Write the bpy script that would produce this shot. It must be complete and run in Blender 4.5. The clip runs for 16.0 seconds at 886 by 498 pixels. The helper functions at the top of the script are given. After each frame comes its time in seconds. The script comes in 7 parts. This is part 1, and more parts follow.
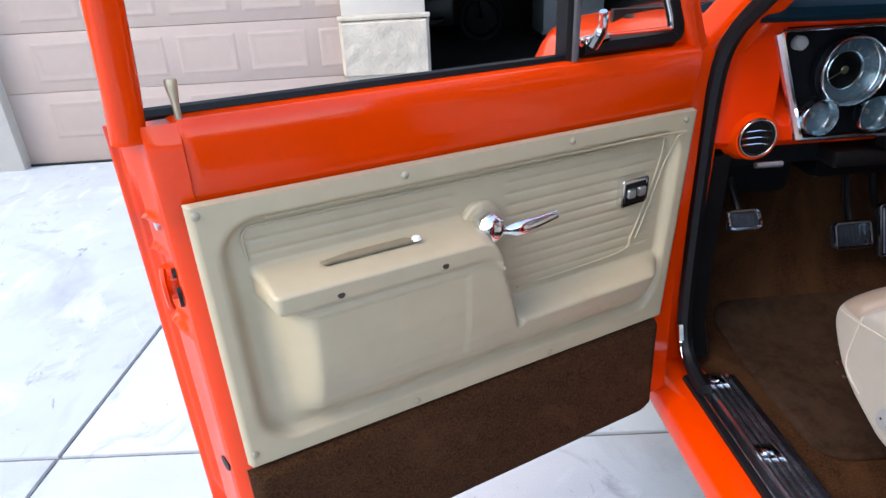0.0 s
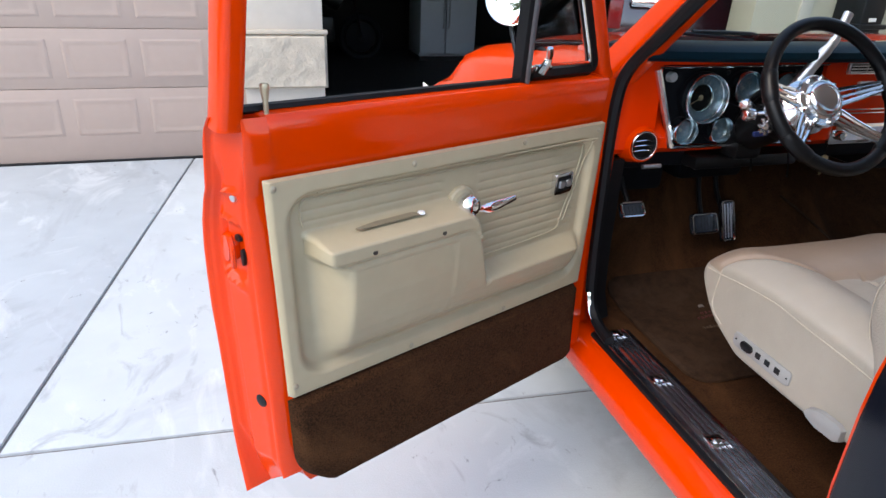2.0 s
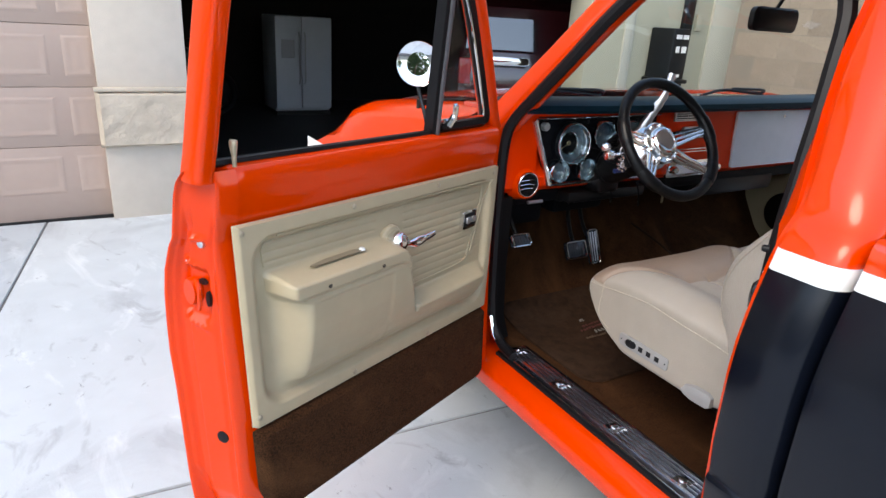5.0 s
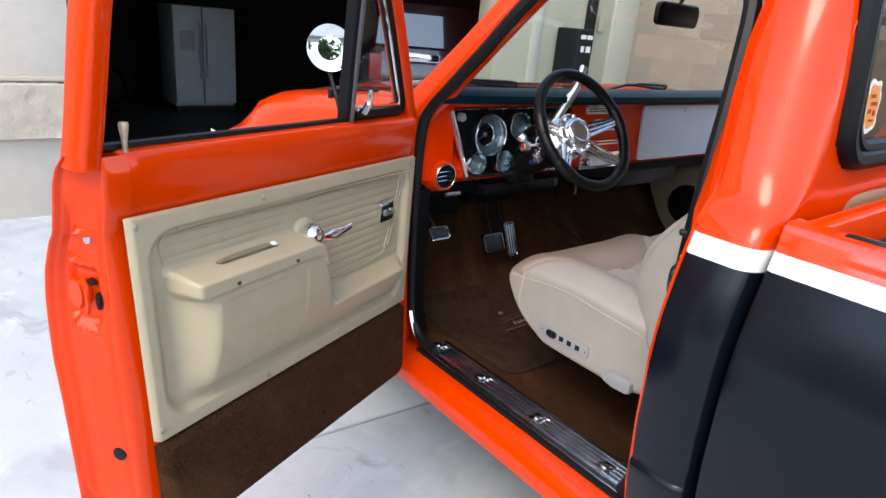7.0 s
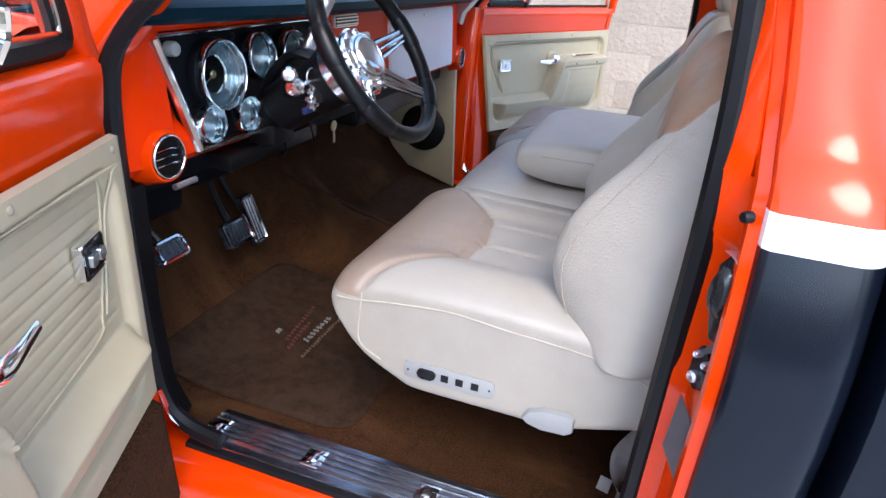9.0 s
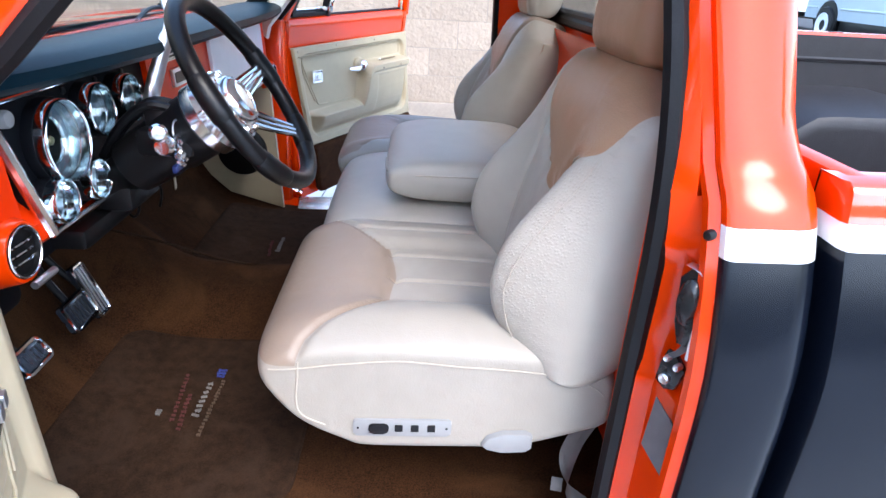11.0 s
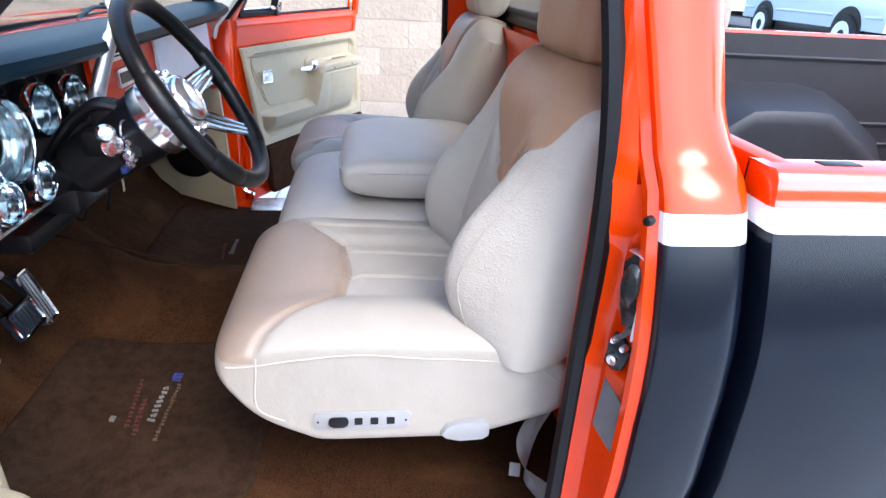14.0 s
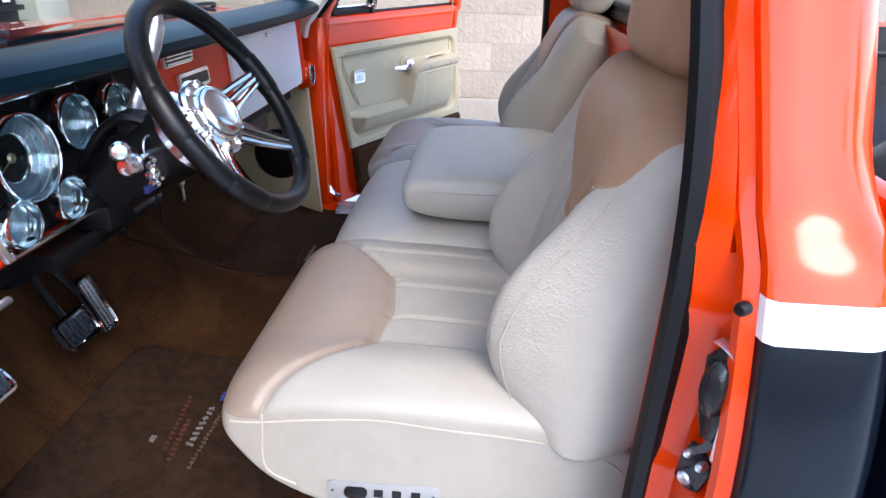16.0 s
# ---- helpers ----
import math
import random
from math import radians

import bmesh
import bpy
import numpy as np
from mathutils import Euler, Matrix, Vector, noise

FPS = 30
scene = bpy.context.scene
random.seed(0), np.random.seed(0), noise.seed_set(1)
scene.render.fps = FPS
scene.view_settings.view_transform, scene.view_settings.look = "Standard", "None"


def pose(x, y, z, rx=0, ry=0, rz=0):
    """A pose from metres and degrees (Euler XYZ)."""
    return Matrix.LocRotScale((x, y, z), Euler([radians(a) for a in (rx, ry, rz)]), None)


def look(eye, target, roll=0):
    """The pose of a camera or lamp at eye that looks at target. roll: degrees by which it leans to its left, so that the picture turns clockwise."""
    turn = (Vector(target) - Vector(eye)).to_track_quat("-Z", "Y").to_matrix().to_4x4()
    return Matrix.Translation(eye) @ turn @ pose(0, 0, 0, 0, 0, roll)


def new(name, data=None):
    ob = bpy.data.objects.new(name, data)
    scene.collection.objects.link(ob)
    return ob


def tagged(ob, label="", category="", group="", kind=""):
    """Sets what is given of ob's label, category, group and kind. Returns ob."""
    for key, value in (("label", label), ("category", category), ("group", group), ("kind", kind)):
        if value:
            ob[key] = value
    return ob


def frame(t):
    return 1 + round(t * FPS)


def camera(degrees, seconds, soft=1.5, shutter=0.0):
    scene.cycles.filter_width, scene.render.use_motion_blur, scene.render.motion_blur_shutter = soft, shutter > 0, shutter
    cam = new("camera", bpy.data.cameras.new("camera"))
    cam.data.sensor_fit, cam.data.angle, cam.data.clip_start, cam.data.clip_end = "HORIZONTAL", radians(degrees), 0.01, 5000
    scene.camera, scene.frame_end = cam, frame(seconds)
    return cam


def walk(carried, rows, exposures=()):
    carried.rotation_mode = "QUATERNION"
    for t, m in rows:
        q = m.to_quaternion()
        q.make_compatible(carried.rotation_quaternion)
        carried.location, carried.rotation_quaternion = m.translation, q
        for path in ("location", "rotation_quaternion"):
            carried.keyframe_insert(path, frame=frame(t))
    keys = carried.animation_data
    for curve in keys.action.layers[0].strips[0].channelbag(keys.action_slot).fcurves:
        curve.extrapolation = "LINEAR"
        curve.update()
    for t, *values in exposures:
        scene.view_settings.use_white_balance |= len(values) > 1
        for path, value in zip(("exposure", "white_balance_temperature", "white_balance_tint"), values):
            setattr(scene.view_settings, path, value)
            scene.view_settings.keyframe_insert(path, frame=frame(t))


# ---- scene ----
cam = camera(70.7, 16.0)
PATH = [
    (0, (-1.485, -0.596, 1.435), (-1.363, 1.177, 0.517), -2.6),
    (0.5, (-1.614, -0.667, 1.444), (-1.162, 1.079, 0.58), 1.0),
    (1, (-1.748, -0.748, 1.459), (-1.256, 0.98, 0.581), 2.4),
    (1.5, (-1.757, -0.815, 1.479), (-1.244, 0.903, 0.593), 2.3),
    (2, (-1.753, -0.838, 1.488), (-1.209, 0.879, 0.619), 2.6),
    (2.5, (-1.754, -0.845, 1.495), (-1.209, 0.911, 0.708), 2.6),
    (3, (-1.757, -0.874, 1.475), (-1.219, 0.847, 0.609), 1.6),
    (3.5, (-1.877, -0.903, 1.492), (-1.035, 0.755, 0.753), 1.7),
    (4, (-1.952, -0.921, 1.5), (-1.054, 0.725, 0.802), 2.1),
    (4.2, (-1.952, -0.936, 1.505), (-0.974, 0.67, 0.822), 3.5),
    (6.3, (-1.991, -0.929, 1.516), (-1.029, 0.673, 0.803), 4.0),
    (6.5, (-1.992, -0.925, 1.515), (-1.018, 0.673, 0.808), 4.2),
    (7, (-1.947, -0.893, 1.48), (-0.746, 0.553, 0.796), 5.4),
    (7.5, (-1.783, -0.755, 1.438), (-0.52, 0.596, 0.678), 2.4),
    (8, (-1.685, -0.594, 1.419), (-0.226, 0.52, 0.625), 3.7),
    (8.5, (-1.699, -0.391, 1.409), (0.036, 0.208, 0.615), 7.5),
    (9, (-1.624, -0.236, 1.38), (0.118, 0.299, 0.554), 4.9),
    (9.5, (-1.521, -0.152, 1.378), (0.253, 0.067, 0.479), 3.4),
    (9.7, (-1.536, -0.113, 1.386), (0.267, -0.017, 0.527), 4.4),
    (11.8, (-1.613, -0.003, 1.434), (0.208, -0.237, 0.64), 3.3),
    (12, (-1.618, -0.008, 1.435), (0.198, -0.297, 0.648), 3.5),
    (12.5, (-1.638, -0.004, 1.441), (0.191, -0.295, 0.685), 1.9),
    (13, (-1.626, -0.012, 1.423), (0.164, -0.331, 0.592), 2.8),
    (13.5, (-1.62, -0.014, 1.427), (0.183, -0.309, 0.614), 2.6),
    (14, (-1.627, -0.012, 1.428), (0.189, -0.259, 0.629), 3.3),
    (14.5, (-1.621, -0.011, 1.427), (0.201, -0.206, 0.626), 2.8),
    (15, (-1.604, -0.019, 1.427), (0.225, -0.24, 0.65), 3.8),
    (15.5, (-1.517, -0.071, 1.435), (0.297, -0.123, 0.594), 1.9),
    (16, (-1.442, -0.121, 1.433), (0.373, -0.012, 0.601), 1.9),
]
EXPOSURES = [(0, 2.46, 7000, 10), (1, 2.31, 7150, 10), (4, 2.15, 7650, 10), (7, 2.26, 7450, 10), (8.0, 2.80, 6850, 10), (9.5, 2.90, 6500, 10), (12, 3.23, 6500, 10), (15, 3.2, 6500, 10), (16, 3.02, 6550, 10)]
walk(cam, [(t, look(eye, target, roll)) for t, eye, target, roll in PATH], EXPOSURES)

# ---- world, sun, exposure ----
world = bpy.data.worlds.new("sky")
scene.world = world
world.use_nodes = True
wn = world.node_tree
sky = wn.nodes.new("ShaderNodeTexSky")
sky.sky_type = "NISHITA"
sky.sun_disc = False
sky.sun_elevation = radians(48)
sky.sun_rotation = radians(245)
sky.dust_density = 1.0
wn.nodes["Background"].inputs[1].default_value = 0.12
wn.links.new(sky.outputs[0], wn.nodes["Background"].inputs[0])
sun = new("sun", bpy.data.lights.new("sun", "SUN"))
sun.data.energy = 0.32
sun.data.angle = radians(26)
sun.data.color = (1.0, 0.98, 0.96)
sun.matrix_world = look((-6.7, -3.5, 8.4), (0, 0, 0))


# ---- materials ----
def mat(name, color, rough=0.5, metal=0.0, vary=0.0, scale=30.0, bump=0.0, bscale=200.0, coat=0.0, spec=0.5, color2=None, detail=4.0, isle=0.0, big=0.5):
    m = bpy.data.materials.new(name)
    m.use_nodes = True
    nt = m.node_tree
    p = nt.nodes["Principled BSDF"]
    p.inputs["Base Color"].default_value = (*color, 1)
    p.inputs["Roughness"].default_value = rough
    p.inputs["Metallic"].default_value = metal
    p.inputs["Coat Weight"].default_value = coat
    p.inputs["Coat Roughness"].default_value = 0.11
    p.inputs["Coat IOR"].default_value = 1.65
    p.inputs["Specular IOR Level"].default_value = spec
    tc = nt.nodes.new("ShaderNodeTexCoord")
    out = None
    if vary > 0 or color2:
        n1 = nt.nodes.new("ShaderNodeTexNoise")
        n1.inputs["Scale"].default_value = scale
        n1.inputs["Detail"].default_value = detail
        n2 = nt.nodes.new("ShaderNodeTexNoise")
        n2.inputs["Scale"].default_value = scale * 0.13
        n2.inputs["Detail"].default_value = 3
        add = nt.nodes.new("ShaderNodeMath")
        add.operation = "MULTIPLY_ADD"
        add.inputs[1].default_value = 1.0 - big
        half = nt.nodes.new("ShaderNodeMath")
        half.operation = "MULTIPLY"
        half.inputs[1].default_value = big
        ramp = nt.nodes.new("ShaderNodeValToRGB")
        c2 = color2 or tuple(min(1, c * (1 + vary)) for c in color)
        c1 = color if color2 else tuple(c * (1 - vary) for c in color)
        ramp.color_ramp.elements[0].color = (*c1, 1)
        ramp.color_ramp.elements[1].color = (*c2, 1)
        ramp.color_ramp.elements[0].position = 0.32
        ramp.color_ramp.elements[1].position = 0.68
        for n in (n1, n2):
            nt.links.new(tc.outputs["Object"], n.inputs["Vector"])
        nt.links.new(n2.outputs["Fac"], half.inputs[0])
        nt.links.new(n1.outputs["Fac"], add.inputs[0])
        nt.links.new(half.outputs[0], add.inputs[2])
        nt.links.new(add.outputs[0], ramp.inputs[0])
        out = ramp.outputs[0]
        if isle > 0:
            oi = nt.nodes.new("ShaderNodeObjectInfo")
            mr = nt.nodes.new("ShaderNodeMapRange")
            mr.inputs[3].default_value = 1 - isle
            mr.inputs[4].default_value = 1 + isle
            mx = nt.nodes.new("ShaderNodeVectorMath")
            mx.operation = "SCALE"
            nt.links.new(oi.outputs["Random"], mr.inputs[0])
            nt.links.new(out, mx.inputs[0])
            nt.links.new(mr.outputs[0], mx.inputs[3])
            out = mx.outputs[0]
        nt.links.new(out, p.inputs["Base Color"])
    if bump > 0:
        nb = nt.nodes.new("ShaderNodeTexNoise")
        nb.inputs["Scale"].default_value = bscale
        nb.inputs["Detail"].default_value = 4
        b = nt.nodes.new("ShaderNodeBump")
        b.inputs["Strength"].default_value = bump
        b.inputs["Distance"].default_value = 0.6 / bscale
        nt.links.new(tc.outputs["Object"], nb.inputs["Vector"])
        nt.links.new(nb.outputs["Fac"], b.inputs["Height"])
        nt.links.new(b.outputs[0], p.inputs["Normal"])
    return m


M = {}
M["red"] = mat("orange_red_paint", (0.70, 0.040, 0.0004), 0.4, vary=0.04, scale=6, coat=0.75, spec=0.02)
M["red"].node_tree.nodes["Principled BSDF"].inputs["Coat IOR"].default_value = 1.52
M["hood"] = mat("waxed_orange_red_hood_paint", (0.70, 0.031, 0.0004), 0.35, vary=0.04, scale=6, coat=1.0, spec=0.3)
M["hood"].node_tree.nodes["Principled BSDF"].inputs["Coat IOR"].default_value = 2.3
M["hood"].node_tree.nodes["Principled BSDF"].inputs["Coat Roughness"].default_value = 0.03
M["rail"] = mat("waxed_orange_red_rail_paint", (0.70, 0.043, 0.0004), 0.38, vary=0.04, scale=6, coat=1.0, spec=0.05)
M["rail"].node_tree.nodes["Principled BSDF"].inputs["Coat IOR"].default_value = 1.9
# satin black; its blue lean imitates the sheen of the sky
M["black_paint"] = mat("satin_black_sky_tint", (0.0032, 0.0048, 0.0092), 0.22, vary=0.15, scale=5, spec=0.29)
M["white"] = mat("white_stripe_paint", (0.8, 0.8, 0.78), 0.3, vary=0.03, scale=10, coat=0.6)
M["beige"] = mat("beige_moulded_plastic", (0.40, 0.33, 0.212), 0.5, vary=0.05, scale=25, bump=0.15, bscale=700)
M["leather_plain"] = mat("beige_leather", (0.41, 0.37, 0.308), 0.42, vary=0.07, scale=18, bump=0.35, bscale=380, spec=0.45)
M["thread"] = mat("pale_seam_thread", (0.40, 0.35, 0.285), 0.7, vary=0.1, scale=90)
M["carpet"] = mat("brown_carpet", (0.0165, 0.0072, 0.0031), 0.95, color2=(0.065, 0.026, 0.0104), scale=260, bump=1.0, bscale=300, spec=0.1, detail=3, big=0.22)
M["mat"] = mat("dark_brown_mat_pile", (0.0175, 0.0094, 0.0056), 0.95, color2=(0.047, 0.0242, 0.0135), scale=300, bump=1.0, bscale=500, spec=0.1, detail=6)
M["chrome"] = mat("chrome", (0.86, 0.87, 0.88), 0.07, 1.0, vary=0.03, scale=12)
M["steel"] = mat("brushed_aluminium", (0.7, 0.71, 0.73), 0.36, 1.0, vary=0.12, scale=50, bump=0.08, bscale=300)
M["rubber"] = mat("black_rubber", (0.004, 0.004, 0.0048), 0.45, vary=0.25, scale=40, bump=0.15, bscale=250, spec=0.25)
# teal in the black stands for sky reflected on the dash top
M["vinyl"] = mat("black_dash_vinyl_sky_tint", (0.003, 0.014, 0.022), 0.42, vary=0.2, scale=20, bump=0.12, bscale=500, spec=0.05)
M["black"] = mat("black_plastic", (0.004, 0.004, 0.0045), 0.4, vary=0.2, scale=30, spec=0.3)
M["sill"] = mat("polished_sill_metal", (0.55, 0.57, 0.62), 0.24, 1.0, vary=0.35, scale=25, bump=0.05, bscale=120)
M["matte"] = mat("matte_black_panel", (0.003, 0.0035, 0.005), 0.6, vary=0.2, scale=30, spec=0.12)
M["red_dash"] = mat("orange_red_dash_paint", (0.70, 0.030, 0.0008), 0.4, vary=0.04, scale=6, coat=0.15, spec=0.05)
# beige darkened to stand for shade inside the arm rest slot
M["slot"] = mat("shaded_beige_recess", (0.22, 0.175, 0.11), 0.6, vary=0.1, scale=40)
M["headliner"] = mat("pale_headliner_cloth", (0.72, 0.69, 0.62), 0.9, vary=0.04, scale=40, bump=0.2, bscale=300)
M["knob"] = mat("worn_brass_knob", (0.5, 0.42, 0.28), 0.35, 0.6, vary=0.2, scale=80)
# dark tone for the shade down inside the screw wells
M["well"] = mat("screw_well_shade", (0.06, 0.05, 0.04), 0.4, 0.5, vary=0.2, scale=80)
# bluish reflection on the black pads is mixed into their colour
M["pedal"] = mat("glossy_pedal_blue_sheen", (0.02, 0.025, 0.034), 0.2, vary=0.2, scale=60, spec=0.7)
M["rim"] = mat("black_leather_rim", (0.004, 0.004, 0.0045), 0.33, vary=0.2, scale=30, bump=0.25, bscale=450, spec=0.25)
M["grey"] = mat("grey_plastic", (0.26, 0.26, 0.255), 0.45, vary=0.05, scale=40, bump=0.1, bscale=500)
M["silver"] = mat("silver_satin_paint", (0.80, 0.83, 0.90), 0.32, 0.0, vary=0.04, scale=20)
# blue-grey of the dial holds the sky reflection of the gauge glass
M["dial"] = mat("sky_tinted_dial_face", (0.085, 0.125, 0.165), 0.3, vary=0.2, scale=60)
M["concrete"] = mat("driveway_concrete", (0.447, 0.485, 0.505), 0.85, color2=(0.52, 0.562, 0.582), scale=5, bump=0.25, bscale=160, spec=0.25, isle=0.05)


def stained(m, color, scale, lo, hi):
    """Adds sparse stretched stains over a material's colour."""
    nt = m.node_tree
    p = nt.nodes["Principled BSDF"]
    src = p.inputs["Base Color"].links[0].from_socket
    tc = nt.nodes.new("ShaderNodeTexCoord")
    mp = nt.nodes.new("ShaderNodeMapping")
    mp.inputs["Scale"].default_value = (1.0, 0.55, 1.0)
    mp.inputs["Rotation"].default_value = (0, 0, 0.5)
    n = nt.nodes.new("ShaderNodeTexNoise")
    n.inputs["Scale"].default_value = scale
    n.inputs["Detail"].default_value = 7
    n.inputs["Roughness"].default_value = 0.62
    n.inputs["Distortion"].default_value = 1.6
    ramp = nt.nodes.new("ShaderNodeMapRange")
    ramp.inputs[1].default_value, ramp.inputs[2].default_value = lo, hi
    mx = nt.nodes.new("ShaderNodeMix")
    mx.data_type = "RGBA"
    mx.inputs[7].default_value = (*color, 1)
    nt.links.new(tc.outputs["Object"], mp.inputs["Vector"])
    nt.links.new(mp.outputs[0], n.inputs["Vector"])
    nt.links.new(n.outputs["Fac"], ramp.inputs[0])
    nt.links.new(ramp.outputs[0], mx.inputs[0])
    nt.links.new(src, mx.inputs[6])
    nt.links.new(mx.outputs[2], p.inputs["Base Color"])


stained(M["carpet"], (0.098, 0.042, 0.0165), 2.4, 0.50, 0.74)
stained(M["mat"], (0.05, 0.029, 0.0185), 5.0, 0.50, 0.72)
stained(M["concrete"], (0.34, 0.355, 0.375), 1.3, 0.54, 0.78)
stained(M["concrete"], (0.66, 0.69, 0.70), 2.6, 0.56, 0.78)
stained(M["concrete"], (0.37, 0.39, 0.41), 4.2, 0.61, 0.70)
stained(M["concrete"], (0.27, 0.285, 0.30), 9.0, 0.665, 0.71)
M["joint"] = mat("joint_filler", (0.17, 0.165, 0.155), 0.95, vary=0.2, scale=40)
M["asphalt"] = mat("asphalt", (0.05, 0.05, 0.052), 0.9, vary=0.3, scale=60, bump=0.4, bscale=150)
M["stucco"] = mat("beige_stucco", (0.55, 0.495, 0.425), 0.95, vary=0.06, scale=12, bump=0.6, bscale=140, spec=0.15)
M["stone"] = mat("cream_cut_stone", (0.5, 0.435, 0.35), 0.95, vary=0.2, scale=9, bump=0.5, bscale=45, spec=0.15)
M["block"] = mat("split_face_block", (0.325, 0.262, 0.205), 0.95, vary=0.10, scale=14, bump=0.7, bscale=30, spec=0.12, isle=0.1)
M["mortar"] = mat("mortar", (0.27, 0.226, 0.184), 0.95, vary=0.12, scale=50, bump=0.4, bscale=120)
M["trimwall"] = mat("pale_wall_trim", (0.42, 0.41, 0.34), 0.9, vary=0.05, scale=10, bump=0.2, bscale=150)
M["gdoor"] = mat("taupe_garage_door_paint", (0.43, 0.325, 0.27), 0.55, vary=0.03, scale=15, bump=0.06, bscale=200)
# near-black colours carry the lack of light in the garage
M["dark"] = mat("near_black_shade", (0.005, 0.0048, 0.0045), 0.9, vary=0.2, scale=8)
M["gfloor"] = mat("shaded_garage_floor", (0.008, 0.008, 0.0085), 0.7, vary=0.25, scale=10)
# white enamel greyed down, shade of the garage put into its colour
M["fridge"] = mat("shaded_white_enamel", (0.36, 0.37, 0.385), 0.5, vary=0.03, scale=12)
M["maroon"] = mat("dark_red_car_paint", (0.035, 0.003, 0.005), 0.25, vary=0.1, scale=8, coat=1.0)
M["cream"] = mat("cream_wall_paint", (0.36, 0.35, 0.265), 0.9, vary=0.05, scale=10, bump=0.2, bscale=150)
M["vanwhite"] = mat("white_car_paint", (0.40, 0.47, 0.52), 0.3, vary=0.03, scale=6, coat=0.8)
M["tail"] = mat("red_lamp_lens", (0.35, 0.01, 0.01), 0.2, vary=0.1, scale=20)
M["sticker"] = mat("orange_sticker_film", (0.75, 0.26, 0.03), 0.4, vary=0.2, scale=60)
M["liner"] = mat("black_bed_liner", (0.0165, 0.0155, 0.0175), 0.42, vary=0.25, scale=25, bump=0.35, bscale=220, spec=0.35)
M["leaf"] = mat("green_leaves", (0.045, 0.085, 0.02), 0.7, vary=0.5, scale=3)
M["bark"] = mat("bark", (0.13, 0.09, 0.06), 0.9, vary=0.3, scale=10, bump=0.5, bscale=40)
M["threadred"] = mat("red_embroidery", (0.075, 0.015, 0.013), 0.9, vary=0.3, scale=200)
M["threadblue"] = mat("blue_embroidery", (0.03, 0.045, 0.2), 0.9, vary=0.3, scale=200)
M["threadtan"] = mat("tan_embroidery", (0.085, 0.052, 0.03), 0.9, vary=0.3, scale=200)
M["threadwhite"] = mat("white_embroidery", (0.17, 0.16, 0.145), 0.9, vary=0.3, scale=200)
M["plate"] = mat("dull_grey_plate", (0.09, 0.09, 0.095), 0.45, 0.3, vary=0.15, scale=60)
M["latch"] = mat("dark_worn_latch_metal", (0.018, 0.02, 0.022), 0.2, 0.3, vary=0.5, scale=90, bump=0.2, bscale=200)
M["screw"] = mat("beige_screw_head", (0.36, 0.31, 0.22), 0.4, 0.3, vary=0.1, scale=60)
M["gauge"] = mat("satin_gauge_ring", (0.66, 0.76, 0.80), 0.13, 1.0, vary=0.03, scale=12)
M["bezel"] = mat("polished_trim", (0.88, 0.89, 0.91), 0.2, 1.0, vary=0.04, scale=30)
M["brass"] = mat("worn_brass", (0.50, 0.40, 0.24), 0.3, 1.0, vary=0.2, scale=90)
M["bluetag"] = mat("dark_blue_tag", (0.008, 0.018, 0.09), 0.5, vary=0.3, scale=120)
M["belt"] = mat("grey_beige_webbing", (0.2, 0.18, 0.16), 0.8, vary=0.1, scale=60, bump=0.3, bscale=400)


def glass(name, color, rough=0.0, see=0.9):
    """Thin pane: mostly clear, with a mirror-like gloss at its surface."""
    m = bpy.data.materials.new(name)
    m.use_nodes = True
    nt = m.node_tree
    nt.nodes.remove(nt.nodes["Principled BSDF"])
    t = nt.nodes.new("ShaderNodeBsdfTransparent")
    t.inputs[0].default_value = (*color, 1)
    g = nt.nodes.new("ShaderNodeBsdfGlossy")
    g.inputs["Roughness"].default_value = rough
    lw = nt.nodes.new("ShaderNodeLayerWeight")
    pw = nt.nodes.new("ShaderNodeMath")
    pw.operation = "POWER"
    pw.inputs[1].default_value = 4.0
    f = nt.nodes.new("ShaderNodeMath")
    f.operation = "MULTIPLY_ADD"
    f.inputs[1].default_value = 0.7
    f.inputs[2].default_value = 0.04
    nt.links.new(lw.outputs["Facing"], pw.inputs[0])
    nt.links.new(pw.outputs[0], f.inputs[0])
    mx = nt.nodes.new("ShaderNodeMixShader")
    nt.links.new(f.outputs[0], mx.inputs[0])
    nt.links.new(t.outputs[0], mx.inputs[1])
    nt.links.new(g.outputs[0], mx.inputs[2])
    nt.links.new(mx.outputs[0], nt.nodes["Material Output"].inputs[0])
    return m


M["glass"] = glass("clear_glass", (0.9, 0.93, 0.92))
M["carglass"] = mat("dark_car_glass", (0.01, 0.012, 0.016), 0.03, spec=1.0, coat=1.0)
M["tint"] = glass("tinted_glass", (0.32, 0.33, 0.34))


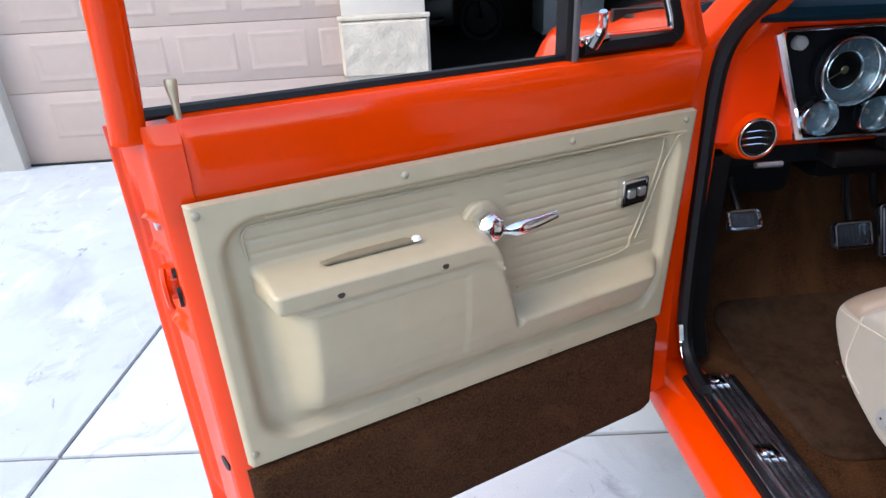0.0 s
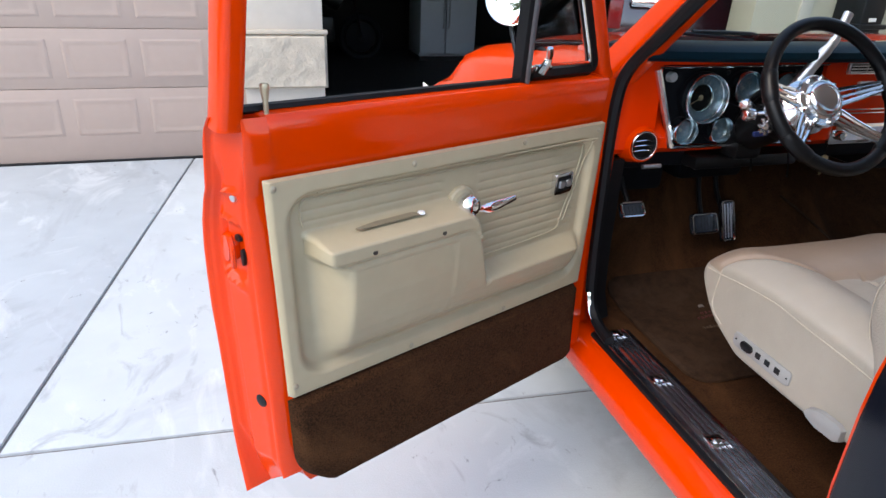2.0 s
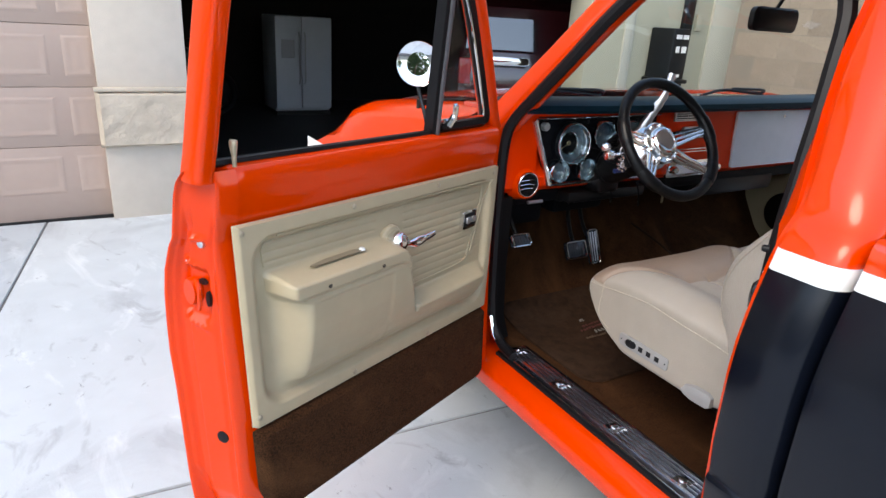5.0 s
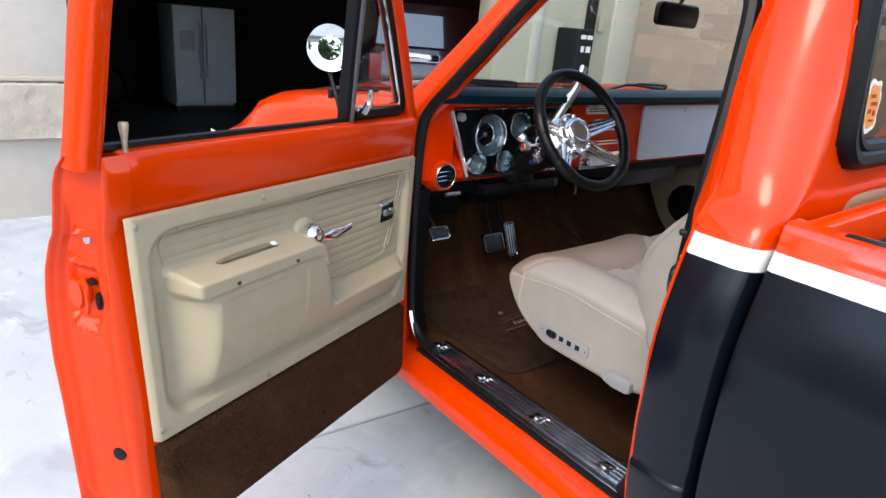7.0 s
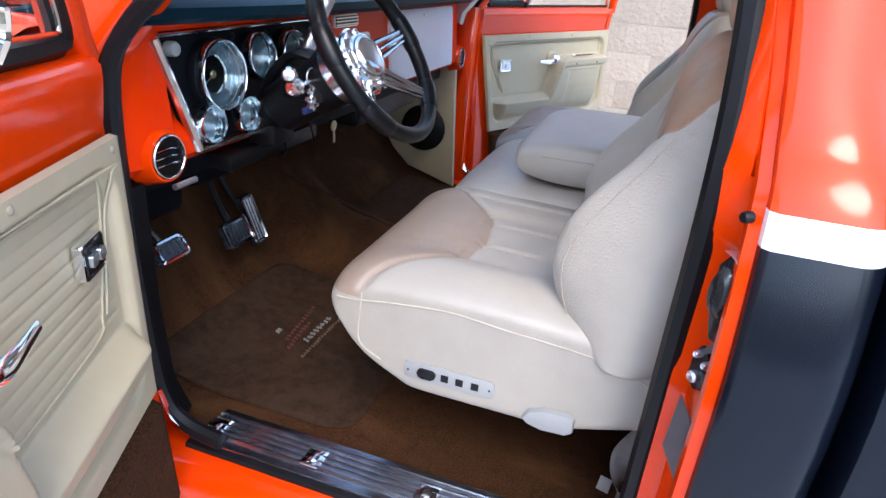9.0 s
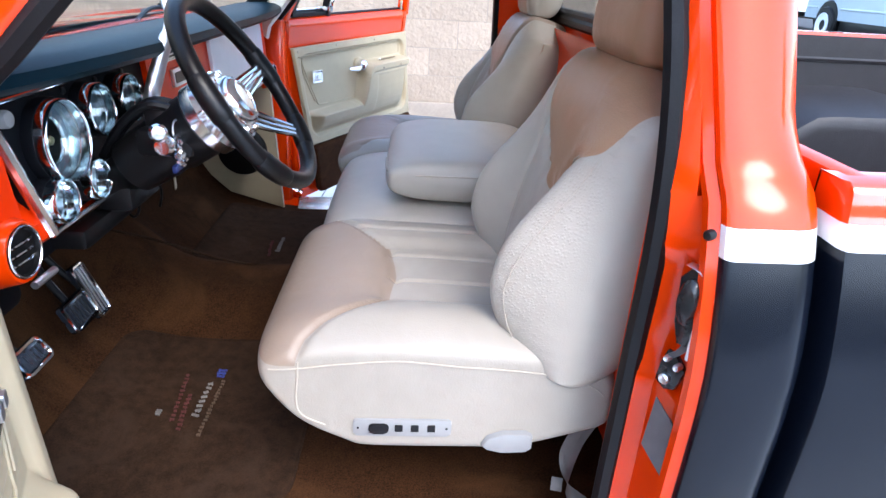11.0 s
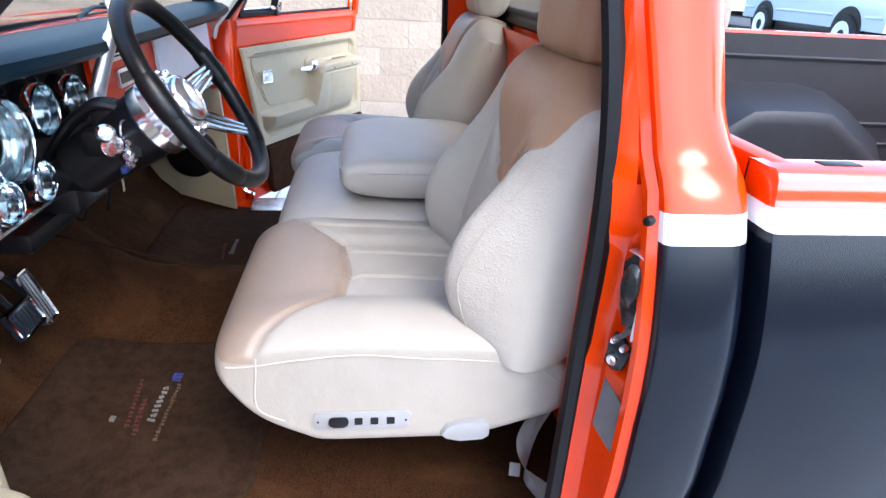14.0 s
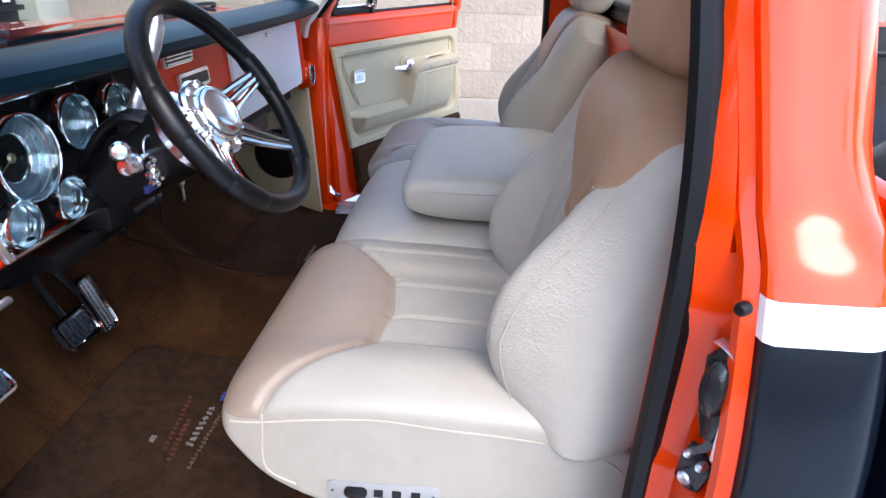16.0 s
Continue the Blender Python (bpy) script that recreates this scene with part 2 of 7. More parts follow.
def leather(name, main, second, third):
    """Leather in three colours: zone_a and zone_b, signed distances on the mesh, say where the second and third hides are sewn in."""
    m = mat(name, main, 0.42, vary=0.07, scale=18, bump=0.35, bscale=400, spec=0.5)
    nt = m.node_tree
    p = nt.nodes["Principled BSDF"]
    wr = nt.nodes.new("ShaderNodeTexNoise")
    wr.inputs["Scale"].default_value = 22
    wr.inputs["Detail"].default_value = 3
    wr.inputs["Distortion"].default_value = 0.8
    wb = nt.nodes.new("ShaderNodeBump")
    wb.inputs["Strength"].default_value = 0.10
    wb.inputs["Distance"].default_value = 0.012
    wt = nt.nodes.new("ShaderNodeTexCoord")
    nt.links.new(wt.outputs["Object"], wr.inputs["Vector"])
    nt.links.new(wr.outputs["Fac"], wb.inputs["Height"])
    nt.links.new(p.inputs["Normal"].links[0].from_socket, wb.inputs["Normal"])
    nt.links.new(wb.outputs[0], p.inputs["Normal"])
    src = p.inputs["Base Color"].links[0].from_socket
    vo = nt.nodes.new("ShaderNodeTexVoronoi")
    vo.inputs["Scale"].default_value = 210
    pk = nt.nodes.new("ShaderNodeAttribute")
    pk.attribute_name = "pucker"
    vb = nt.nodes.new("ShaderNodeBump")
    vb.inputs["Distance"].default_value = 0.0006
    dots = nt.nodes.new("ShaderNodeMapRange")
    dots.interpolation_type = "SMOOTHSTEP"
    dots.inputs[1].default_value, dots.inputs[2].default_value = 0.6, 0.1
    nt.links.new(wt.outputs["Object"], vo.inputs["Vector"])
    nt.links.new(vo.outputs["Distance"], dots.inputs[0])
    nt.links.new(dots.outputs[0], vb.inputs["Height"])
    nt.links.new(pk.outputs["Fac"], vb.inputs["Strength"])
    nt.links.new(wb.outputs[0], vb.inputs["Normal"])
    nt.links.new(vb.outputs[0], p.inputs["Normal"])
    for zone, col in (("zone_a", second), ("zone_b", third)):
        at = nt.nodes.new("ShaderNodeAttribute")
        at.attribute_name = zone
        gt = nt.nodes.new("ShaderNodeMath")
        gt.operation = "GREATER_THAN"
        gt.inputs[1].default_value = 0.0
        tint = nt.nodes.new("ShaderNodeMix")
        tint.data_type = "RGBA"
        tint.blend_type = "MULTIPLY"
        tint.inputs[7].default_value = (*[c / k for c, k in zip(col, main)], 1)
        nt.links.new(at.outputs["Fac"], gt.inputs[0])
        nt.links.new(gt.outputs[0], tint.inputs[0])
        nt.links.new(src, tint.inputs[6])
        src = tint.outputs[2]
    nt.links.new(src, p.inputs["Base Color"])
    return m


M["leather"] = leather("beige_leather", (0.312, 0.279, 0.233), (0.25, 0.188, 0.142), (0.321, 0.288, 0.242))
M["leather_back"] = leather("beige_tan_leather", (0.358, 0.323, 0.270), (0.312, 0.175, 0.098), (0.372, 0.335, 0.282))
M["mirror"] = mat("mirror", (0.9, 0.9, 0.9), 0.02, 1.0)


# ---- mesh helpers ----
def smoothed(me, bm, angle=38):
    lim = radians(angle)
    for f in bm.faces:
        f.smooth = True
    for e in bm.edges:
        e.smooth = not (len(e.link_faces) == 2 and e.calc_face_angle(0) > lim)


def part(name, bm, material, parent=None, label="", kind="", angle=38, normals=True):
    if normals:
        bmesh.ops.recalc_face_normals(bm, faces=bm.faces)
    me = bpy.data.meshes.new(name)
    smoothed(me, bm, angle)
    bm.to_mesh(me)
    bm.free()
    for m in (material if isinstance(material, (list, tuple)) else [material]):
        me.materials.append(M[m])
    ob = new(name, me)
    if parent is not None:
        ob.parent = parent
    return tagged(ob, label=label, kind=kind)


def thing(name, label, category, at=(0, 0, 0), group="", kind=""):
    ob = new(name)
    ob.empty_display_size = 0.1
    ob.matrix_world = Matrix.Translation(at)
    return tagged(ob, label=label, category=category, group=group, kind=kind)


def box(bm, x0, x1, y0, y1, z0, z1, bevel=0.0, seg=2, m=None, mi=0):
    r = bmesh.ops.create_cube(bm, size=1)
    vs = r["verts"]
    for v in vs:
        v.co = Vector((x0 + (v.co.x + 0.5) * (x1 - x0), y0 + (v.co.y + 0.5) * (y1 - y0), z0 + (v.co.z + 0.5) * (z1 - z0)))
    fs = list({f for v in vs for f in v.link_faces})
    if bevel > 0:
        es = list({e for v in vs for e in v.link_edges})
        g = bmesh.ops.bevel(bm, geom=es, offset=bevel, segments=seg, profile=0.5, affect="EDGES")
        fs = list(set(g["faces"]) | {f for f in fs if f.is_valid})
        vs = list({v for f in fs for v in f.verts})
    for f in fs:
        f.material_index = mi
    if m is not None:
        bmesh.ops.transform(bm, matrix=m, verts=vs)
    return vs


def loft(bm, rings, closed=True, caps=True, mi=0, mfun=None):
    rows = [[bm.verts.new(p) for p in ring] for ring in rings]
    n = len(rows[0])
    for a in range(len(rows) - 1):
        for b in range(n if closed else n - 1):
            c = (b + 1) % n
            try:
                f = bm.faces.new((rows[a][b], rows[a][c], rows[a + 1][c], rows[a + 1][b]))
                f.material_index = mfun(a, b) if mfun else mi
            except ValueError:
                pass
    if caps and closed:
        for row in (rows[0], rows[-1]):
            try:
                bm.faces.new(row).material_index = mi
            except ValueError:
                pass
    return rows


def tube(bm, pts, r, seg=8, closed=False, mi=0, flat=1.0):
    pts = [Vector(p) for p in pts]
    n = len(pts)
    rs = r if isinstance(r, (list, tuple)) else [r] * n
    rings, up = [], None
    for i, p in enumerate(pts):
        a = pts[(i - 1) % n] if closed or i > 0 else p
        b = pts[(i + 1) % n] if closed or i < n - 1 else p
        d = (b - a).normalized()
        if up is None:
            up = d.orthogonal().normalized()
        else:
            up = (up - d * up.dot(d)).normalized()
        side = d.cross(up)
        rings.append([p + rs[i] * (up * math.cos(k * 2 * math.pi / seg) + flat * side * math.sin(k * 2 * math.pi / seg)) for k in range(seg)])
    if closed:
        rings.append(rings[0])
        loft(bm, rings, True, False, mi)
        bmesh.ops.remove_doubles(bm, verts=bm.verts, dist=1e-6)
    else:
        loft(bm, rings, True, True, mi)


def revolve(bm, prof, m=None, seg=24, mi=0):
    """A turned shape: (radius, height) pairs about local z."""
    rings = [[Vector((r * math.cos(k * 2 * math.pi / seg), r * math.sin(k * 2 * math.pi / seg), h)) for k in range(seg)] for r, h in prof]
    if m is not None:
        rings = [[m @ p for p in ring] for ring in rings]
    loft(bm, rings, True, True, mi)


def prism(bm, outline, depth, m=None, mi=0, bevel=0.0):
    """An outline in local x, y raised by depth along z."""
    lo = [bm.verts.new((x, y, 0)) for x, y in outline]
    hi = [bm.verts.new((x, y, depth)) for x, y in outline]
    n = len(lo)
    fs = [bm.faces.new(list(reversed(lo))), bm.faces.new(hi)]
    fs += [bm.faces.new((lo[i], lo[(i + 1) % n], hi[(i + 1) % n], hi[i])) for i in range(n)]
    vs = lo + hi
    if bevel > 0:
        g = bmesh.ops.bevel(bm, geom=list(fs[1].edges), offset=bevel, segments=2, profile=0.5, affect="EDGES")
        vs = list({v for f in bm.faces if f in set(g["faces"]) or f in fs for v in f.verts} | {v for v in vs if v.is_valid})
    for f in {f for v in vs for f in v.link_faces}:
        f.material_index = mi
    if m is not None:
        bmesh.ops.transform(bm, matrix=m, verts=vs)


def sheet(bm, nu, nv, fun, mfun=None, skip=None):
    g = [[bm.verts.new(fun(i / nu, j / nv)) for j in range(nv + 1)] for i in range(nu + 1)]
    for i in range(nu):
        for j in range(nv):
            if skip and skip((i + 0.5) / nu, (j + 0.5) / nv):
                continue
            f = bm.faces.new((g[i][j], g[i + 1][j], g[i + 1][j + 1], g[i][j + 1]))
            if mfun:
                f.material_index = mfun((i + 0.5) / nu, (j + 0.5) / nv)


def step(x, a, b):
    t = max(0.0, min(1.0, (x - a) / (b - a)))
    return t * t * (3 - 2 * t)


def lerp(x, pts):
    """A smooth line through (x, y) pairs."""
    if x <= pts[0][0]:
        return pts[0][1]
    for (a, p), (b, q) in zip(pts, pts[1:]):
        if x <= b:
            return p + (q - p) * (x - a) / (b - a)
    return pts[-1][1]


def rrect(x0, x1, y0, y1, r, n=5):
    out = []
    for cx, cy, a in ((x1 - r, y1 - r, 0), (x0 + r, y1 - r, 90), (x0 + r, y0 + r, 180), (x1 - r, y0 + r, 270)):
        for k in range(n + 1):
            t = radians(a + 90 * k / n)
            out.append((cx + r * math.cos(t), cy + r * math.sin(t)))
    return out


def smooth_path(pts, n=8, closed=False):
    """Catmull-Rom through the points."""
    P = [Vector(p) for p in pts]
    out = []
    k = len(P)
    for i in range(k if closed else k - 1):
        p0 = P[(i - 1) % k] if closed or i > 0 else P[i]
        p1, p2 = P[i], P[(i + 1) % k]
        p3 = P[(i + 2) % k] if closed or i + 2 < k else p2
        for s in range(n):
            t = s / n
            out.append(0.5 * ((2 * p1) + (p2 - p0) * t + (2 * p0 - 5 * p1 + 4 * p2 - p3) * t * t + (3 * p1 - p0 - 3 * p2 + p3) * t ** 3))
    if not closed:
        out.append(P[-1])
    return out


def frame_to(origin, z, x=None):
    """A matrix at origin whose local z runs along z."""
    z = Vector(z).normalized()
    x = Vector(x) if x is not None else z.orthogonal()
    x = (x - z * x.dot(z)).normalized()
    y = z.cross(x)
    return Matrix(((x.x, y.x, z.x, origin[0]), (x.y, y.y, z.y, origin[1]), (x.z, y.z, z.z, origin[2]), (0, 0, 0, 1)))


# ---- setting ----
bm = bmesh.new()
box(bm, -400, 400, -400, 400, -0.6, -0.09)
part("ground", bm, "asphalt", kind="structure", label="grey asphalt ground reaching the horizon")

GARAGE_Y = 3.9
drive = thing("driveway", "pale grey concrete driveway with straight control joints", "driveway", kind="structure")
bm = bmesh.new()
box(bm, -9.6, 6.6, -12.2, 3.98, -0.085, -0.012)
part("joint_bed", bm, "joint", drive)


def joint_x(k, y):
    return -2.62 + 0.138 * (y - 0.956) + 3.05 * k


def crossing(k, j):
    """Where the long joint k meets the cross joint j."""
    y = 0.956 + 3.05 * j
    for _ in range(6):
        x = joint_x(k, y)
        y = 0.956 - 0.071 * (x + 2.62) + 3.05 * j
    return x, y


for k in range(-2, 3):
    for j in range(-4, 1):
        c = [crossing(k, j), crossing(k + 1, j), crossing(k + 1, j + 1), crossing(k, j + 1)]
        cx, cy = sum(p[0] for p in c) / 4, sum(p[1] for p in c) / 4
        pts = []
        for x, y in c:
            d = math.hypot(x - cx, y - cy)
            pts.append((cx + (x - cx) * (1 - 0.010 / d), min(3.98, cy + (y - cy) * (1 - 0.010 / d))))
        bm = bmesh.new()
        prism(bm, pts, 0.08, pose(0, 0, -0.08), bevel=0.006)
        part("slab", bm, "concrete", drive)

# garage front: closed door bay, stone-dressed pier, open bay, stucco front
def wall_piece(name, x0, x1, y0, y1, z0, z1, material, label):
    bm = bmesh.new()
    box(bm, x0, x1, y0, y1, z0, z1, 0.006)
    return part(name, bm, material, kind="structure", label=label)


wall_piece("wall_pier", -1.79, -1.225, GARAGE_Y, GARAGE_Y + 0.45, -0.05, 2.75, "stucco", "pale stucco pier between two garage bays")
wall_piece("wall_left", -9.5, -4.15, GARAGE_Y, GARAGE_Y + 0.4, -0.05, 2.75, "stucco", "pale stucco house wall beside the garage door")
# out of view; hung low to keep sky light out of the bay
wall_piece("wall_lintel", -9.5, 4.6, GARAGE_Y + 0.02, GARAGE_Y + 0.4, 2.1, 4.2, "stucco", "pale stucco wall over the garage bays")
wall_piece("wall_front", 2.46, 4.62, GARAGE_Y, GARAGE_Y + 0.3, -0.05, 2.3, "cream", "cream painted wall beside the open garage bay")
wall_piece("trim_jamb", 2.93, 3.06, GARAGE_Y - 0.02, GARAGE_Y + 0.05, -0.02, 2.25, "trimwall", "pale vertical wall trim")
wall_piece("trim_post", 3.74, 3.87, GARAGE_Y - 0.05, GARAGE_Y + 0.05, -0.02, 2.25, "black", "dark vertical trim beside the cream wall")
wall_piece("trim_corner", 4.2, 4.62, GARAGE_Y - 0.03, GARAGE_Y + 0.02, -0.02, 2.25, "trimwall", "pale stucco corner trim")

stone = thing("stone_band", "band of rough cream cut stone on the pier", "stone facing", at=(-1.5, GARAGE_Y, 0.5), kind="structure")
for x0, x1, z0, z1 in ((-1.815, -1.2, 0.515, 0.90),):
    bm = bmesh.new()
    n = 26
    sheet(bm, n, 16, lambda u, v: Vector((x0 + (x1 - x0) * u, GARAGE_Y - 0.05 - 0.012 * noise.noise(Vector((u * 9, v * 6, 3))) - 0.01 * step(min(v, 1 - v), 0, 0.06) * step(min(u, 1 - u), 0, 0.04) + (0.055 if min(u, v, 1 - u, 1 - v) == 0 else 0), z0 + (z1 - z0) * v)))
    bmesh.ops.translate(bm, verts=bm.verts, vec=(1.5, -GARAGE_Y, -0.5))
    part("stone_slab", bm, "stone", stone)
bm = bmesh.new()
box(bm, -1.82, -1.195, GARAGE_Y - 0.045, GARAGE_Y, 0.895, 0.925, 0.008)
bmesh.ops.translate(bm, verts=bm.verts, vec=(1.5, -GARAGE_Y, -0.5))
part("capping", bm, "stone", stone)

# sectional garage door with raised panels
gd = thing("door_garage", "closed taupe sectional garage door with raised panels", "garage door", at=(-2.97, 4.0, 0), kind="structure")
for s in range(5):
    z0, z1 = (0.002 if s == 0 else 0.12 + 0.395 * s), 0.12 + 0.395 * (s + 1)
    bm = bmesh.new()
    box(bm, -1.185, 1.185, 0.0, 0.05, z0 + 0.0015, z1 - 0.0015, 0.004)
    part("section", bm, "gdoor", gd)
    for k in range(-2, 3):
        a = 0.034 + k * 0.485
        bm = bmesh.new()
        x0, x1, y0, y1 = a, min(1.17, a + 0.40), z1 - 0.325, z1 - 0.065
        rings = []
        for ins, out in ((0, 0.0), (0.016, 0.0048), (0.022, 0.005), (0.042, 0.001), (0.05, 0.001), (0.072, 0.0042)):
            rings.append([Vector((x, -out - 0.001, z)) for x, z in ((x0 + ins, y0 + ins * 0.9), (x1 - ins, y0 + ins * 0.9), (x1 - ins, y1 - ins * 0.9), (x0 + ins, y1 - ins * 0.9))])
        loft(bm, rings, True, True)
        part("raised_panel", bm, "gdoor", gd, angle=20)

# inside of the open bay; its shade is put into near-black surface colours
wall_piece("wall_back", -4.4, 6.2, 9.6, 9.8, -0.05, 2.9, "dark", "garage back wall, near-black for the shade of the bay")
wall_piece("wall_side_west", -4.6, -4.4, 4.3, 9.8, -0.05, 2.9, "dark", "garage side wall, near-black for the shade of the bay")
wall_piece("wall_side_east", 6.2, 6.4, 4.2, 9.8, -0.05, 2.9, "dark", "garage side wall, near-black for the shade of the bay")
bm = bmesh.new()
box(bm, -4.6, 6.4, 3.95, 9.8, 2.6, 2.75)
part("ceiling", bm, "dark", kind="structure", label="garage ceiling, near-black for the shade of the bay")
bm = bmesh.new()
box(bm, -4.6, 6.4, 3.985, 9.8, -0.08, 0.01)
part("floor", bm, "gfloor", kind="structure", label="garage floor, near-black for the shade of the bay")
bm = bmesh.new()
box(bm, -9.6, 6.4, 3.85, 9.9, 4.2, 4.4, 0.02)
part("roof", bm, "stucco", kind="structure", label="flat pale roof edge of the house")

# block boundary wall
WALL_X = 4.62
fence = thing("wall_boundary", "buff split-face concrete block boundary wall", "block wall", at=(WALL_X, 0, 0), kind="structure")
bm = bmesh.new()
box(bm, -0.002, 0.2, -3.6, GARAGE_Y, 0.0, 2.3)
part("mortar_core", bm, "mortar", fence)
bm = bmesh.new()
box(bm, -0.05, 0.2, -3.62, GARAGE_Y, -0.04, 0.265, 0.015)
part("footing", bm, "mortar", fence, "smooth pale concrete footing")


def block_mesh(seed, w, h):
    bm = bmesh.new()
    rnd = random.Random(seed)
    sh = rnd.random() * 90
    sheet(bm, 5, 4, lambda u, v: Vector((-0.004 - (0.004 + 0.005 * noise.noise(Vector((u * 4 + sh, v * 3, sh)))) * (0.5 if min(u, v, 1 - u, 1 - v) < 0.01 else 1), (u - 0.5) * w, v * h)))
    bmesh.ops.recalc_face_normals(bm, faces=bm.faces)
    edge = [e for e in bm.edges if len(e.link_faces) == 1]
    g = bmesh.ops.extrude_edge_only(bm, edges=edge)
    bmesh.ops.translate(bm, verts=[v for v in g["geom"] if isinstance(v, bmesh.types.BMVert)], vec=(0.014, 0, 0))
    me = bpy.data.meshes.new("block")
    for f in bm.faces:
        f.smooth = True
    for e in bm.edges:
        e.smooth = len(e.link_faces) == 2 and e.calc_face_angle(0) < 0.9
    bm.to_mesh(me)
    bm.free()
    me.materials.append(M["block"])
    return me


BW, BH = 0.53, 0.255
blocks = [block_mesh(k, BW - 0.008, BH - 0.008) for k in range(9)]
rnd = random.Random(5)
for c in range(8):
    for k in range(15):
        y = -3.33 + BW * k + (BW / 2 if c % 2 else 0)
        if y > GARAGE_Y - 0.2:
            continue
        ob = new("block", rnd.choice(blocks))
        ob.parent = fence
        ob.location = (0, y, 0.268 + BH * c)


# unseen plain walls added behind the camera to shape reflections and low light
wall_piece("wall_neighbour_west", -14.4, -14.0, -16, 9, -0.1, 3.4, "stucco", "unseen stucco wall added to shape reflections and low light")
wall_piece("wall_neighbour_south", -30, 22, -34.4, -34.0, -0.1, 3.6, "stucco", "unseen stucco wall added across the street for reflections")

# ---- the pickup truck ----
CX = 0.05
truck = thing("pickup_truck", "orange-red and satin black classic pickup truck with both doors open", "pickup truck")


def hw(z):
    """Half width of the body side at a height."""
    return lerp(z, [(0.36, 0.90), (0.42, 0.955), (0.5, 1.0), (0.62, 1.035), (0.708, 1.0505), (0.716, 1.0495), (0.722, 1.0435), (0.73, 1.044), (0.8, 1.055), (0.94, 1.06), (1.0, 1.0572), (1.03, 1.0532), (1.06, 1.047), (1.09, 1.0396), (1.12, 1.031), (1.145, 1.0232), (1.19, 1.008), (1.215, 0.992), (1.24, 0.968), (1.3, 0.948), (1.4, 0.92), (1.5, 0.893), (1.6, 0.86), (1.67, 0.82), (1.72, 0.76)])


def back_y(z):
    return lerp(z, [(0.3, -0.492), (1.15, -0.492), (1.22, -0.490), (1.31, -0.485), (1.6, -0.455), (1.72, -0.44)])


ZS = [0.36, 0.40, 0.44, 0.5, 0.56, 0.64, 0.7, 0.708, 0.716, 0.722, 0.73, 0.8, 0.88, 0.94, 0.97, 1.0, 1.015, 1.03, 1.045, 1.06, 1.075, 1.09, 1.105, 1.12, 1.133, 1.145, 1.1455, 1.181, 1.1815, 1.2, 1.215, 1.23, 1.245, 1.262, 1.28, 1.3, 1.34, 1.4, 1.46, 1.52, 1.58, 1.63, 1.67, 1.70, 1.72]


def colour_of(z):
    return 1 if z < 1.1452 else 2 if z < 1.1812 else 0


def rear_plan(z, n=9):
    """Plan line of the cab's back from the middle of the rear wall round the corner to the door edge (offsets from the truck's middle)."""
    w, yb, r = hw(z), back_y(z), 0.04 + 0.045 * step(z, 1.2, 1.3)
    edge = -0.368 + 0.03 * step(z, 1.2, 1.5)
    pts = [(0, yb), (0.3, yb), (0.6, yb), (0.78, yb), (w - r - 0.03, yb + 0.002)]
    for k in range(n):
        a = radians(90 * k / (n - 1))
        pts.append((w - r + r * math.sin(a), yb + r - r * math.cos(a)))
    pts += [(w, edge - 0.01), (w - 0.006, edge - 0.002), (w - 0.016, edge)]
    return pts


for s in (-1, 1):
    bm = bmesh.new()
    rings = [[Vector((CX + s * x, y, z)) for x, y in rear_plan(z)] for z in ZS]
    loft(bm, rings, False, False, mfun=lambda a, b: colour_of((ZS[a] + ZS[a + 1]) / 2))
    cut = [f for f in bm.faces if 1.315 < f.calc_center_median().z < 1.62 and abs(f.calc_center_median().x - CX) < 0.80 and f.calc_center_median().y < back_y(1.4) + 0.04]
    bmesh.ops.delete(bm, geom=cut, context="FACES")
    part("cab_quarter", bm, ["red", "black_paint", "white"], truck)

# rear window: rubber surround and glass
win = [(x, z) for x, z in rrect(-0.80, 0.80, 1.315, 1.63, 0.06)]
bm = bmesh.new()
tube(bm, [(CX + x * 1.005, back_y(z) - 0.004, z) for x, z in win], 0.02, 8, True)
tube(bm, [(CX + x * 0.965, back_y(z) - 0.002, 1.47 + (z - 1.47) * 0.87) for x, z in win], 0.014, 8, True)
rw = part("rear_window_seal", bm, "rubber", truck)
bm = bmesh.new()
bm.faces.new([bm.verts.new((CX + x, back_y(z) + 0.004, z)) for x, z in win])
o = part("rear_glass", bm, "tint", truck)
o.visible_shadow = False
SKM = Matrix(((1, 0, 0, CX - 0.728), (0, 0.1, -1, -0.489), (0, 1, 0.1, 1.365), (0, 0, 0, 1)))
bm = bmesh.new()
edge = [(0.031 * (1 + 0.09 * math.sin(9 * t)) * math.copysign(abs(math.cos(t)) ** 0.6, math.cos(t)), 0.042 + 0.044 * (1 + 0.07 * math.sin(7 * t + 1)) * math.copysign(abs(math.sin(t)) ** 0.6, math.sin(t))) for t in [k * math.pi / 24 for k in range(48)]]
prism(bm, edge, 0.0015, SKM)
part("sticker", bm, "white", rw, "white-edged orange window sticker")
bm = bmesh.new()
prism(bm, [(x * 0.8, 0.042 + (y - 0.042) * 0.82) for x, y in edge], 0.0006, SKM @ pose(0, 0, 0.0015))
part("sticker_ground", bm, "sticker", rw)
bm = bmesh.new()
